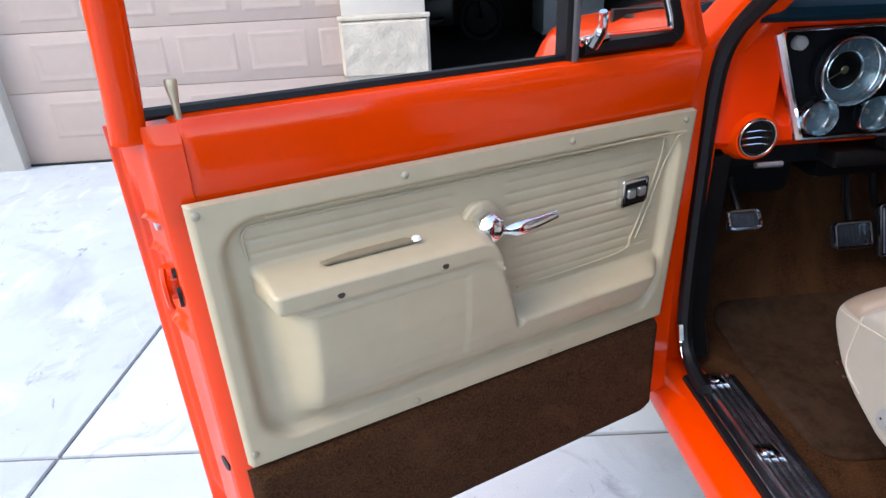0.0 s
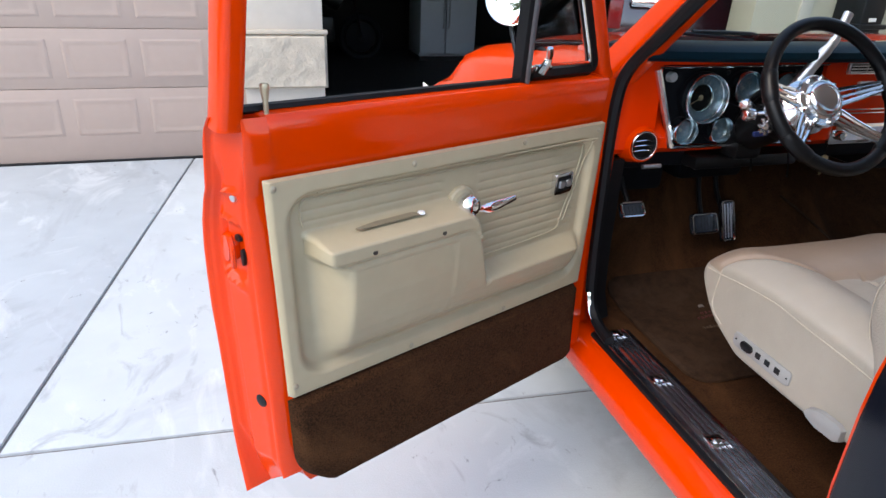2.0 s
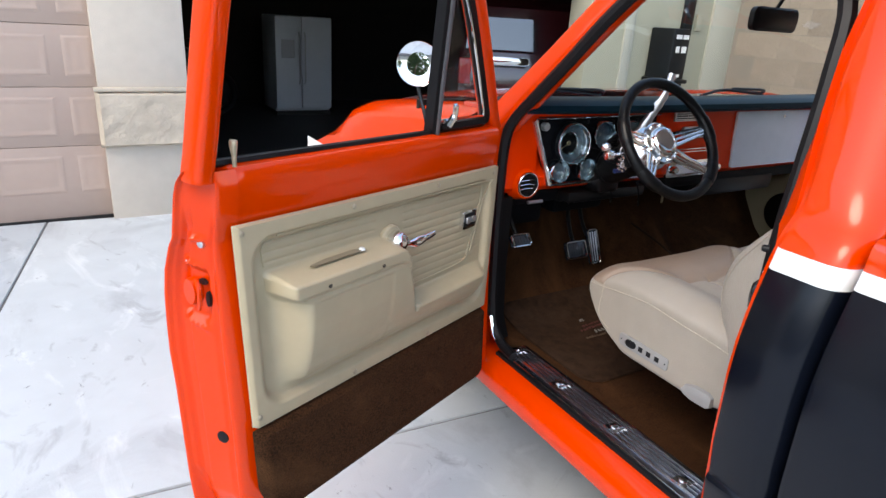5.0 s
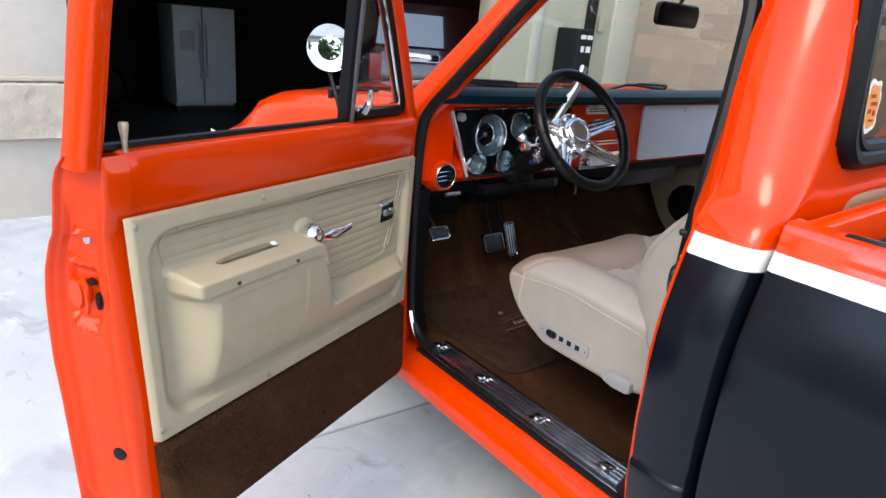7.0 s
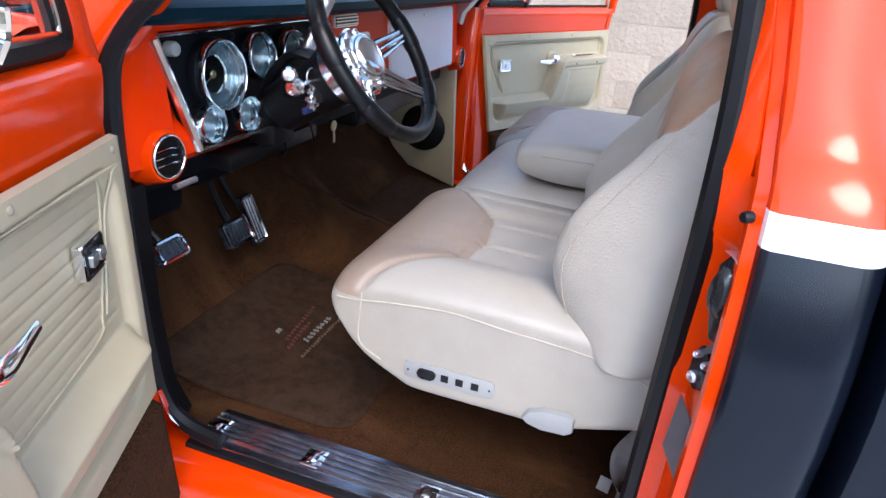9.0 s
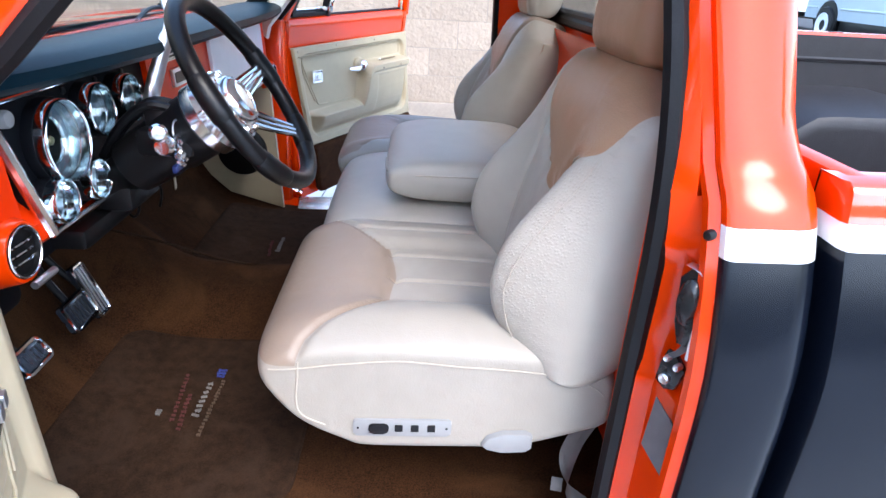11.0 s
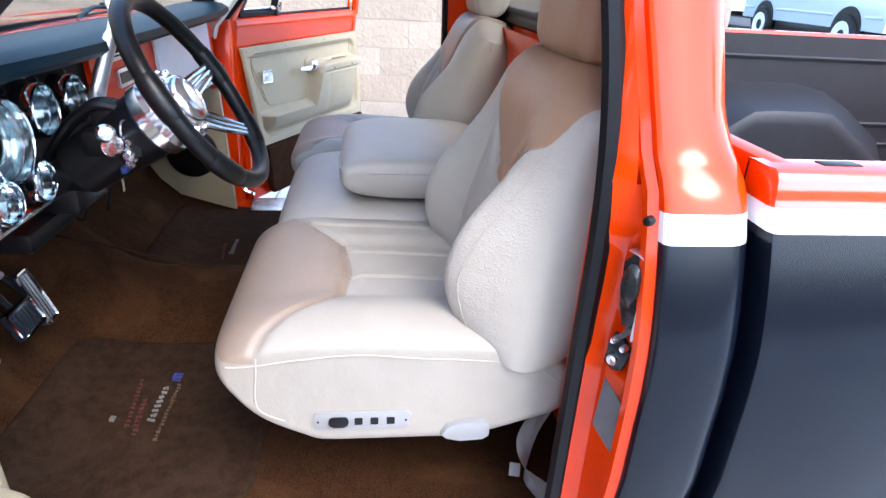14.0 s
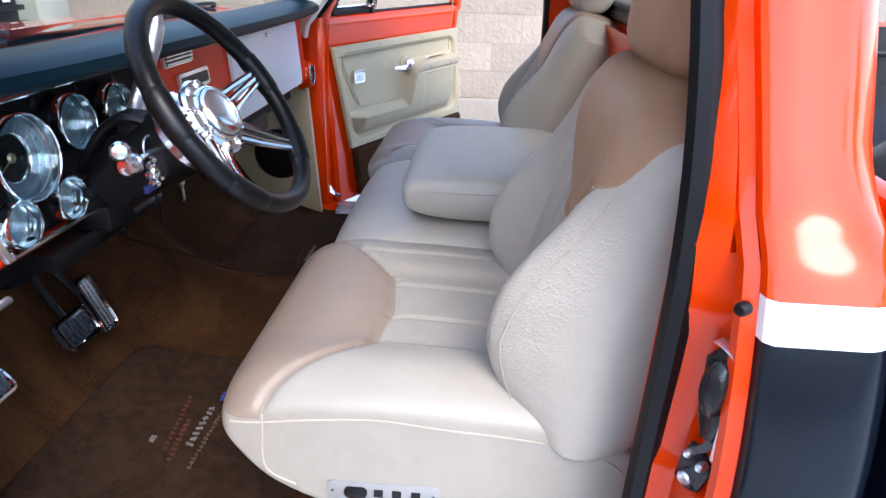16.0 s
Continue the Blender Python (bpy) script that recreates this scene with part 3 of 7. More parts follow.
for x0, x1, y0, y1 in ((-0.017, 0.006, 0.056, 0.062), (-0.012, 0.017, 0.043, 0.049), (-0.018, -0.004, 0.03, 0.037), (0.003, 0.015, 0.026, 0.035), (-0.01, 0.012, 0.016, 0.02)):
    box(bm, x0, x1, y0, y1, 0.0, 0.0006, m=SKM @ pose(0, 0, 0.0021))
part("sticker_print", bm, "tail", rw, "red print on the sticker")

# inner rear wall and roof
bm = bmesh.new()
rings = []
for z in (0.5, 0.9, 1.2, 1.29):
    rings.append([Vector((CX + s * min(hw(z), 1.0) * k, back_y(z) + 0.04, z)) for s, k in ((-1, 0.93), (-1, 0.5), (1, 0.5), (1, 0.93))])
loft(bm, rings, False, False)
part("cab_back_inner", bm, "red", truck)
bm = bmesh.new()
roof = [(-0.47, 1.66), (-0.44, 1.715), (-0.36, 1.75), (-0.1, 1.775), (0.1, 1.765), (0.2, 1.735), (0.265, 1.69), (0.25, 1.66)]
loft(bm, [[Vector((CX + s * w, y * (1 if w < 0.85 else 0.96), z - d)) for y, z in roof] for s, w, d in ((-1, 0.865, 0.05), (-1, 0.84, 0.02), (-1, 0.76, 0.005), (-1, 0.4, 0), (1, 0.4, 0), (1, 0.76, 0.005), (1, 0.84, 0.02), (1, 0.865, 0.05))], True, True)
part("roof", bm, "red", truck)
# out of view; near-white so that it bounces light onto the interior
bm = bmesh.new()
box(bm, CX - 0.78, CX + 0.78, -0.43, 0.22, 1.635, 1.658, 0.01)
part("headliner", bm, "headliner", truck, "unseen headliner, made pale to bounce light into the cab")


def seal_x(z):
    return lerp(z, [(0.5, 0.915), (1.2, 0.925), (1.3, 0.905), (1.5, 0.855), (1.66, 0.80), (1.72, 0.76)])


OPEN = [(-0.30, 0.53), (-0.322, 0.6), (-0.325, 0.75), (-0.326, 0.95), (-0.326, 1.15), (-0.322, 1.3), (-0.308, 1.45), (-0.28, 1.58), (-0.2, 1.655), (-0.05, 1.675), (0.1, 1.665), (0.185, 1.62), (0.28, 1.52), (0.36, 1.42), (0.445, 1.325), (0.525, 1.235), (0.545, 1.12), (0.545, 0.9), (0.535, 0.68), (0.515, 0.585), (0.47, 0.545), (0.40, 0.532)]

for s in (-1, 1):
    # rear door jamb
    bm = bmesh.new()
    rings = []
    for z in [0.5, 0.56, 0.64, 0.72, 0.8, 0.88, 0.93, 0.942, 0.955, 1.0, 1.05, 1.10, 1.115, 1.13, 1.16, 1.2, 1.24, 1.3, 1.4, 1.5, 1.6, 1.66]:
        w = hw(z)
        e = -0.368 + 0.03 * step(z, 1.2, 1.5)
        sx = seal_x(z)
        rc = 0.02 * step(z, 0.93, 0.955) * (1 - step(z, 1.10, 1.13))
        rings.append([Vector((CX + s * x, y, z)) for x, y in ((w - 0.016, e), (w - 0.022, e + 0.012), (w - 0.034, e + 0.014), (w - 0.05, e + 0.004 - rc), (sx + 0.03, e + 0.016 - rc), (sx + 0.012, -0.318 - rc * 0.3), (sx - 0.004, -0.312), (sx - 0.012, -0.33), (sx - 0.02, -0.46))])
    loft(bm, rings, False, False)
    part("rear_door_jamb", bm, "red", truck)
    # weather seal round the opening
    bm = bmesh.new()
    path = smooth_path([(CX + s * (seal_x(z) + 0.004), y, z) for y, z in (OPEN if s < 0 else OPEN[:16])], 4)
    tube(bm, path, 0.0165, 8)
    part("door_seal", bm, "rubber", truck, "black rubber door seal")
    # windscreen pillar
    bm = bmesh.new()
    rings = []
    for y, z, ha, hb in ((0.615, 1.18, 0.045, 0.05), (0.575, 1.24, 0.04, 0.048), (0.50, 1.325, 0.036, 0.045), (0.41, 1.425, 0.034, 0.043), (0.32, 1.53, 0.034, 0.042), (0.24, 1.625, 0.034, 0.042), (0.17, 1.69, 0.034, 0.042)):
        xo = lerp(z, [(1.18, 0.975), (1.3, 0.94), (1.5, 0.885), (1.7, 0.81)])
        ring = []
        for px, py in rrect(-hb, hb, -ha, ha, 0.018, 3):
            ring.append(Vector((CX + s * (xo - 0.05 + px), y + py * 0.76, z + py * 0.65)))
        rings.append(ring)
    loft(bm, rings, True, True)
    part("windscreen_pillar", bm, "red", truck)
    if s > 0:
        bm = bmesh.new()
        rings = []
        for y, z, ha, hb in ((0.59, 1.20, 0.045, 0.05), (0.575, 1.24, 0.04, 0.048), (0.50, 1.325, 0.036, 0.045), (0.41, 1.425, 0.034, 0.043), (0.32, 1.53, 0.034, 0.042), (0.24, 1.625, 0.034, 0.042)):
            xo = lerp(z, [(1.18, 0.975), (1.3, 0.94), (1.5, 0.885), (1.7, 0.81)])
            rings.append([Vector((CX + xo - 0.05 + px, y + py * 0.76, z + py * 0.65)) for px, py in ((-hb - 0.004, ha * 0.6), (-hb - 0.004, -ha - 0.001), (-hb + 0.004, -ha - 0.006), (hb * 0.1, -ha - 0.006), (hb * 0.2, -ha + 0.004), (-hb + 0.006, ha * 0.5))])
        loft(bm, rings, True, True)
        part("pillar_trim", bm, "headliner", truck, "pale inner trim of the windscreen pillar")
    if s < 0:
        # added black strip: widens the seal and stands for the dark footwell edge
        bm = bmesh.new()
        rings = []
        for y, z in ((0.50, 0.535), (0.535, 0.60), (0.548, 0.75), (0.55, 0.95), (0.55, 1.0)):
            rings.append([Vector((CX + s * (0.905 - a), y + b, z)) for a, b in ((0.0, 0.0), (0.045, 0.012), (0.05, 0.022), (0.0, 0.03))])
        loft(bm, rings, True, True)
        part("seal_flap", bm, "rubber", truck, "black strip added at the hinge pillar for the dark footwell edge")
    # hinge pillar
    bm = bmesh.new()
    box(bm, min(CX + s * 0.90, CX + s * 0.985), max(CX + s * 0.90, CX + s * 0.985), 0.545 if s < 0 else 0.50, 0.66, 0.42, 1.24, 0.015)
    part("hinge_pillar", bm, "red", truck)
    # rocker
    bm = bmesh.new()
    prof = [(0.83, 0.495), (0.90, 0.508), (0.938, 0.508), (0.958, 0.502), (0.978, 0.489), (0.993, 0.468), (0.996, 0.446), (0.985, 0.42), (0.95, 0.405), (0.84, 0.40)]
    loft(bm, [[Vector((CX + s * x, y, z)) for x, z in prof] for y in (-0.375, 0.2, 0.62)], True, True)
    part("rocker", bm, "red", truck)
    # ribbed scuff plate with three screws
    bm = bmesh.new()
    x0 = 0.825
    prof = [(x0 - 0.012, 0.505), (x0, 0.521)]
    for k in range(5):
        a = x0 + 0.012 + k * 0.0142
        prof += [(a, 0.521), (a + 0.003, 0.5265), (a + 0.006, 0.527), (a + 0.009, 0.521)]
    prof += [(x0 + 0.096, 0.521), (x0 + 0.104, 0.505)]
    loft(bm, [[Vector((CX + s * x, y, z)) for x, z in prof] for y in (-0.31, 0.455)], True, True)
    sp = part("scuff_plate", bm, "sill", truck, "ribbed polished metal sill plate")
    for y in (-0.224, 0.0, 0.225, 0.44):
        bm = bmesh.new()
        box(bm, CX + s * 0.88 - 0.022, CX + s * 0.88 + 0.022, y - 0.02, y + 0.02, 0.521, 0.5265, 0.003)
        revolve(bm, [(0.012, 0), (0.011, 0.004), (0.006, 0.006), (0.001, 0.006)], pose(CX + s * 0.88, y, 0.526), 12)
        part("plate_screw", bm, "chrome", sp)
    # chrome tube stands for the bright highlight on the black seal corner
    bm = bmesh.new()
    tube(bm, smooth_path([(CX + s * 0.93, 0.525, 0.62), (CX + s * 0.928, 0.50, 0.56), (CX + s * 0.924, 0.455, 0.536)]), 0.011, 8)
    part("seal_trim_clip", bm, "chrome", sp)
    bm = bmesh.new()
    loft(bm, [[Vector((CX + s * x, y, z)) for x, z in ((0.92, 0.5075), (0.936, 0.507), (0.934, 0.516), (0.924, 0.519))] for y in (-0.33, 0.47)], True, True)
    part("sill_seal", bm, "rubber", truck)

# driver-side latch, bump stop and data plate on the jamb
bm = bmesh.new()
revolve(bm, [(0.0065, -0.004), (0.0065, 0.004), (0.005, 0.007), (0.002, 0.008)], frame_to((-0.957, -0.352, 1.171), (-0.62, 0.78, 0)), 14)
part("bump_stop", bm, "rubber", truck, "round black rubber door bump stop")
jm = frame_to((-0.932, -0.362, 1.062), (-0.62, 0.78, 0), (0, 0, 1)) @ Matrix.Scale(0.92, 4)
bm = bmesh.new()
prism(bm, [(-0.052, -0.012), (-0.02, -0.022), (0.045, -0.026), (0.062, -0.012), (0.062, 0.004), (0.045, 0.016), (-0.02, 0.012), (-0.052, 0.002)], 0.016, jm, bevel=0.005)
lt = part("door_striker", bm, "latch", truck, "dark metal door striker plate")
bm = bmesh.new()
revolve(bm, [(0.02, 0.0), (0.02, 0.012), (0.015, 0.019), (0.006, 0.021), (0.001, 0.021)], jm @ pose(0.018, -0.006, 0.012) @ Matrix.Diagonal((1.7, 0.8, 1.0, 1.0)), 18)
part("striker_rotor", bm, "latch", lt)
bm = bmesh.new()
rings = []
for q in smooth_path([(0.066, 0.008, 0.014), (0.06, -0.018, 0.018), (0.03, -0.032, 0.02), (-0.004, -0.024, 0.021), (-0.03, -0.022, 0.02), (-0.066, -0.02, 0.016)], 5):
    rings.append([jm @ (q + Vector((0, d, h))) for d, h in ((-0.002, -0.012), (0.002, -0.012), (0.002, 0.004), (-0.002, 0.004))])
loft(bm, rings, True, True)
part("striker_edge", bm, "steel", lt)
jm2 = frame_to((-0.934, -0.362, 0.978), (-0.62, 0.78, 0), (0, 0, 1)) @ Matrix.Scale(0.85, 4)
bm = bmesh.new()
rings = []
for q in smooth_path([(0.075, -0.010, 0.002), (0.05, -0.012, 0.008), (0.03, -0.004, 0.010), (0.018, 0.008, 0.012)], 5):
    rings.append([jm2 @ (q + Vector((0, d, h))) for d, h in ((-0.006, -0.002), (0.006, -0.002), (0.006, 0.002), (-0.006, 0.002))])
loft(bm, rings, True, True)
part("latch_link", bm, "plate", lt)
bm = bmesh.new()
prism(bm, [(-0.045, 0.008), (-0.038, -0.008), (0.0, -0.018), (0.02, 0.0), (0.022, 0.016), (0.0, 0.022), (-0.034, 0.026)], 0.01, jm2, bevel=0.003)
part("latch_bracket", bm, "latch", lt)
for u, v, r in ((-0.022, 0.008, 0.009), (0.006, -0.008, 0.006), (0.014, 0.01, 0.0055)):
    bm = bmesh.new()
    revolve(bm, [(r, 0.0), (r, 0.01), (r * 0.7, 0.013), (r * 0.3, 0.011), (0.0005, 0.011)], jm2 @ pose(u, v, 0.008), 10)
    part("latch_screw", bm, "steel", lt)
bm = bmesh.new()
prism(bm, [(-0.058, -0.02), (0.026, -0.024), (0.06, 0.014), (-0.022, 0.02)], 0.002, frame_to((-0.952, -0.350, 0.874), (-0.62, 0.78, 0), (0, 0, 1)))
part("data_plate", bm, "plate", truck, "small bare metal data plate")

# floor carpet with footwell and transmission hump
def floor_z(x, y):
    z = lerp(y, [(-0.5, 0.50), (0.5, 0.50), (0.62, 0.51), (0.70, 0.54), (0.8, 0.635), (0.88, 0.76), (0.94, 0.95), (0.96, 1.15)])
    hump = 0.1 * math.exp(-(((x - CX) / 0.17) ** 4)) * step(y, -0.45, 0.2) * (1 - 0.6 * step(y, 0.75, 0.95))
    return z + hump


YF = [-0.47 + 0.045 * k for k in range(24)] + [0.6, 0.64, 0.68, 0.72, 0.76, 0.8, 0.83, 0.86, 0.88, 0.9, 0.92, 0.94, 0.95, 0.96]
bm = bmesh.new()
loft(bm, [[Vector((x, y, floor_z(x, y) + 0.004 * noise.noise(Vector((x * 7, y * 7, 0))))) for x in [CX - 0.88 + 1.76 * k / 50 for k in range(51)]] for y in YF], False, False)
part("floor_carpet", bm, "carpet", truck, "brown cut-pile floor carpet", angle=70)
bm = bmesh.new()
tube(bm, smooth_path([(0.02, 0.86, 0.75), (0.03, 0.7, 0.71), (0.1, 0.5, 0.615), (0.2, 0.3, 0.56)]), 0.004, 6)
part("carpet_seam", bm, "mat", truck)
for s in (-1, 1):
    bm = bmesh.new()
    x = CX + s * (0.845 if s > 0 else 0.885)
    y0 = 0.515 if s > 0 else 0.60
    prism(bm, [(y0, 0.5), (0.92, 0.62), (0.94, 1.02), (y0 + 0.03, 1.02)], 0.02, Matrix(((0, 0, -s, x), (1, 0, 0, 0), (0, 1, 0, 0), (0, 0, 0, 1))), bevel=0.006)
    kp = part("kick_panel", bm, "beige", truck, "beige kick panel with a round speaker")
    bm = bmesh.new()
    sm = frame_to((x - s * 0.02, 0.665, 0.74), (-s, -0.05, 0))
    revolve(bm, [(0.098, 0), (0.096, 0.014), (0.088, 0.018)], sm, 28)
    part("speaker_ring", bm, "black", kp)
    bm = bmesh.new()
    revolve(bm, [(0.088, 0.012), (0.06, 0.006), (0.03, 0.004), (0.028, 0.012), (0.001, 0.016)], sm, 28)
    part("speaker_cone", bm, "rubber", kp)
bm = bmesh.new()
box(bm, CX - 0.99, CX + 0.99, 0.962, 0.982, 0.36, 1.24)
part("firewall", bm, "black", truck)
# unseen black boxes added to stop light leaking into the footwell
bm = bmesh.new()
box(bm, CX - 0.94, CX + 0.94, -0.46, 0.96, 0.40, 0.468, 0.01)
box(bm, CX - 0.97, CX - 0.90, 0.63, 0.96, 0.40, 1.23, 0.01)
box(bm, CX + 0.90, CX + 0.97, 0.63, 0.96, 0.40, 1.23, 0.01)
part("floor_pan", bm, "black", truck, "unseen black floor pan and cowl sides that stop light leaks")

# ---- front of the truck ----
FRONT = [(0.66, 1.255), (0.8, 1.252), (1.0, 1.232), (1.25, 1.203), (1.42, 1.178), (1.52, 1.15), (1.62, 1.085), (1.72, 1.03), (1.84, 0.985), (1.95, 0.94), (2.01, 0.87), (2.03, 0.6)]
bm = bmesh.new()
rings = []
for y, z in FRONT:
    ring = []
    for s in (-1, 1):
        side = [(1.0, 0.45), (1.035, 0.7), (1.04, min(z - 0.05, 1.0)), (1.03, z - 0.07), (1.0, z - 0.03), (0.95, z - 0.008), (0.88, z), (0.8, z - 0.004)]
        pts = [Vector((CX + s * x, y, zz)) for x, zz in side]
        ring += pts if s < 0 else pts[::-1]
    rings.append(ring)
loft(bm, rings, False, False, mfun=lambda a, b: 0)
part("front_wing", bm, "red", truck)
bm = bmesh.new()
sheet(bm, 24, 16, lambda u, v: Vector((CX + (u - 0.5) * 1.58, 0.78 + 1.2 * v, lerp(0.78 + 1.2 * v, FRONT) + 0.012 + 0.03 * (1 - (2 * u - 1) ** 4))))
part("hood", bm, "hood", truck)
for s in (-1, 1):
    bm = bmesh.new()
    sheet(bm, 10, 1, lambda u, v: Vector((CX + s * (1.0405 + 0.002), 0.68 + 1.3 * u, 0.87 + 0.06 * v)))
    bmesh.ops.translate(bm, verts=bm.verts, vec=(0, 0, 0))
    part("fender_stripe", bm, "white", truck)
    bm = bmesh.new()
    revolve(bm, [(0.001, 0.03), (0.07, 0.025), (0.09, 0.0), (0.1, -0.02)], frame_to((CX + s * 0.78, 2.03, 0.78), (0, 1, 0)), 20)
    part("headlight", bm, "white", truck)
    for y in (1.35, -1.75):
        bm = bmesh.new()
        revolve(bm, [(0.2, -0.1), (0.33, -0.11), (0.36, -0.07), (0.36, 0.07), (0.33, 0.11), (0.2, 0.1)], pose(CX + s * 0.86, y, 0.27, 0, 90), 24)
        w = part("wheel", bm, "rubber", truck)
        bm = bmesh.new()
        revolve(bm, [(0.04, -0.09), (0.19, -0.06), (0.21, -0.1), (0.21, 0.1), (0.19, 0.06), (0.04, 0.09)], pose(CX + s * 0.86, y, 0.27, 0, 90), 20)
        part("rim", bm, "chrome", w)
bm = bmesh.new()
box(bm, CX - 0.85, CX + 0.85, 1.95, 2.05, 0.45, 0.8, 0.03)
part("grille", bm, "chrome", truck)
bm = bmesh.new()
box(bm, CX - 0.92, CX + 0.92, 0.62, 0.80, 1.215, 1.262, 0.01)
part("cowl", bm, "hood", truck)

# windscreen and wipers
bm = bmesh.new()
sheet(bm, 16, 4, lambda u, v: Vector((CX + (u - 0.5) * (1.76 - 0.16 * v), 0.66 - 0.42 * v + 0.07 * (1 - (2 * u - 1) ** 2) * (1 - 0.5 * v), 1.255 + 0.425 * v)))
o = part("windscreen", bm, "glass", truck, "clear windscreen")
o.visible_shadow = False
bm = bmesh.new()
tube(bm, [(CX + 0.83 * a, 0.655 + 0.07 * (1 - a * a), 1.262) for a in [k / 8 - 1 for k in range(17)]], 0.012, 6)
tube(bm, [(CX + 0.80 * a, 0.235 + 0.035 * (1 - a * a), 1.672) for a in [k / 8 - 1 for k in range(17)]], 0.012, 6)
part("windscreen_rubber", bm, "rubber", truck)
for s in (-1, 1):
    bm = bmesh.new()
    rings = []
    for k in range(13):
        v = k / 12
        a = Vector((CX + s * (0.868 - 0.08 * v), 0.668 - 0.42 * v, 1.245 + 0.43 * v))
        b = Vector((CX + s * (0.862 - 0.105 * v), 0.60 - 0.40 * v, 1.235 + 0.43 * v))
        t = Vector((s * 0.016, 0, 0))
        rings.append([a - t, a, b + t, b, b - t * 0.7, (a + b) / 2 - t])
    loft(bm, rings, True, True)
    part("windscreen_side_rubber", bm, "rubber", truck)
for x0 in (-0.52, 0.42):
    bm = bmesh.new()
    tube(bm, smooth_path([(x0 + 0.22, 0.78, 1.275), (x0 + 0.2, 0.755, 1.295), (x0 - 0.02, 0.745, 1.302)]), 0.006, 6)
    wp = part("wiper_arm", bm, "black", truck)
    bm = bmesh.new()
    tube(bm, smooth_path([(x0 - 0.24, 0.725, 1.276), (x0 - 0.1, 0.74, 1.297), (x0 + 0.05, 0.745, 1.29), (x0 + 0.2, 0.755, 1.276)]), 0.006, 6)
    part("wiper_blade", bm, "rubber", wp)

# inside mirror
bm = bmesh.new()
loft(bm, [[Vector((-0.1 + x, 0.30 + d, 1.56 + z)) for x, z in rrect(-a, a, -b, b, 0.02)] for d, a, b in ((-0.012, 0.1, 0.028), (-0.006, 0.108, 0.034), (0.012, 0.106, 0.033), (0.02, 0.08, 0.02))], True, True)
rv = part("inside_mirror", bm, "black", truck, "black inside rear-view mirror")
bm = bmesh.new()
tube(bm, [(-0.09, 0.315, 1.575), (-0.08, 0.28, 1.66)], 0.006)
part("stem", bm, "black", rv)

# ---- cargo bed ----
BY0, BY1 = -0.504, -2.95
for s in (-1, 1):
    zs = [0.5, 0.6, 0.7, 0.708, 0.716, 0.722, 0.73, 0.8, 0.9, 0.95, 1.0, 1.03, 1.06, 1.09, 1.12, 1.145, 1.1455, 1.19, 1.1905, 1.21, 1.235, 1.252, 1.262, 1.262, 1.25, 1.2, 0.72]
    xs = [hw(z) + 0.004 for z in zs[:19]] + [1.012, 1.003, 0.99, 0.975, 0.905, 0.893, 0.89, 0.89]
    if s < 0:
        zs[15:] = [1.16, 1.1605, 1.19, 1.1905, 1.206, 1.222, 1.231, 1.2355, 1.2355, 1.229, 1.2, 0.72]
        xs = [hw(z) + 0.004 for z in zs[:19]] + [1.0095, 1.0065, 1.002, 0.995, 0.947, 0.941, 0.94, 0.94]
    inx = xs[-1]
    cols = [1] * 16 + [2, 2] + [0] * 6 + [3] * 2
    bm = bmesh.new()
    rings = []
    up = 0.0 if s < 0 else 0.03
    for y, ins in [(BY0 - 0.002, 0.2), (BY0, 0.012), (BY0 - 0.004, 0.003), (BY0 - 0.012, 0.0)] + [(BY0 + (BY1 - BY0) * k / 10, 0) for k in range(1, 11)]:
        rings.append([Vector((CX + s * max(inx, x - ins * (step(x, 0.91, 0.97) if ins < 0.1 else 1)), y, z + up * step(z, 1.18, 1.25))) for j, (x, z) in enumerate(zip(xs, zs))])
    loft(bm, rings, False, False, mfun=lambda a, b: cols[b] if b < len(cols) else 3)
    part("bed_side", bm, ["rail", "black_paint", "white", "liner"], truck)
    for y in (-0.61, -1.7, -2.8):
        # black patch stands for the shade in an open stake pocket
        bm = bmesh.new()
        px, pz = (0.94, 1.2635 + up) if s > 0 else (0.967, 1.2365)
        box(bm, CX + s * px - 0.011, CX + s * px + 0.011, y - 0.027, y + 0.027, pz - 0.004, pz + 0.0008, 0.002)
        part("stake_pocket", bm, "rubber", truck)
    for z in (1.19, 0.92, 0.83):
        bm = bmesh.new()
        tube(bm, [(CX + s * (inx - 0.002), BY0 - 0.05, z), (CX + s * (inx - 0.002), BY1 + 0.03, z)], 0.01, 6)
        part("liner_rib", bm, "liner", truck)
    bm = bmesh.new()
    rings = []
    outer = [(0.70, 0.70), (0.62, 0.85), (0.52, 0.92), (0.42, 0.99), (0.29, 1.056), (0.15, 1.085), (0.0, 1.09)]
    inner = [(0.52, 0.70), (0.40, 0.85), (0.31, 0.91), (0.22, 0.98), (0.165, 1.015), (0.09, 1.022), (0.0, 1.022)]
    for x, k, dr in ((inx - 0.001, 0.0, 0.0), (0.62, 0.95, 0.0), (0.595, 1.0, -0.004), (0.585, 1.06, -0.02), (0.583, 1.1, -0.05)):
        half = [(a[0] * (1 - k) + c[0] * k, max(0.70, a[1] * (1 - k) + c[1] * k + dr)) for a, c in zip(outer, inner)]
        line = [(-1.70 + 0.03 * k + d, z) for d, z in half] + [(-1.70 + 0.03 * k - d, z) for d, z in half[-2::-1]]
        rings.append([Vector((CX + s * x, y, z)) for y, z in line])
    loft(bm, rings, False, False)
    bm.faces.new([v for v in list(bm.verts)[-13:]])
    part("wheel_housing", bm, "liner", truck, "black wheel housing inside the bed")
bm = bmesh.new()
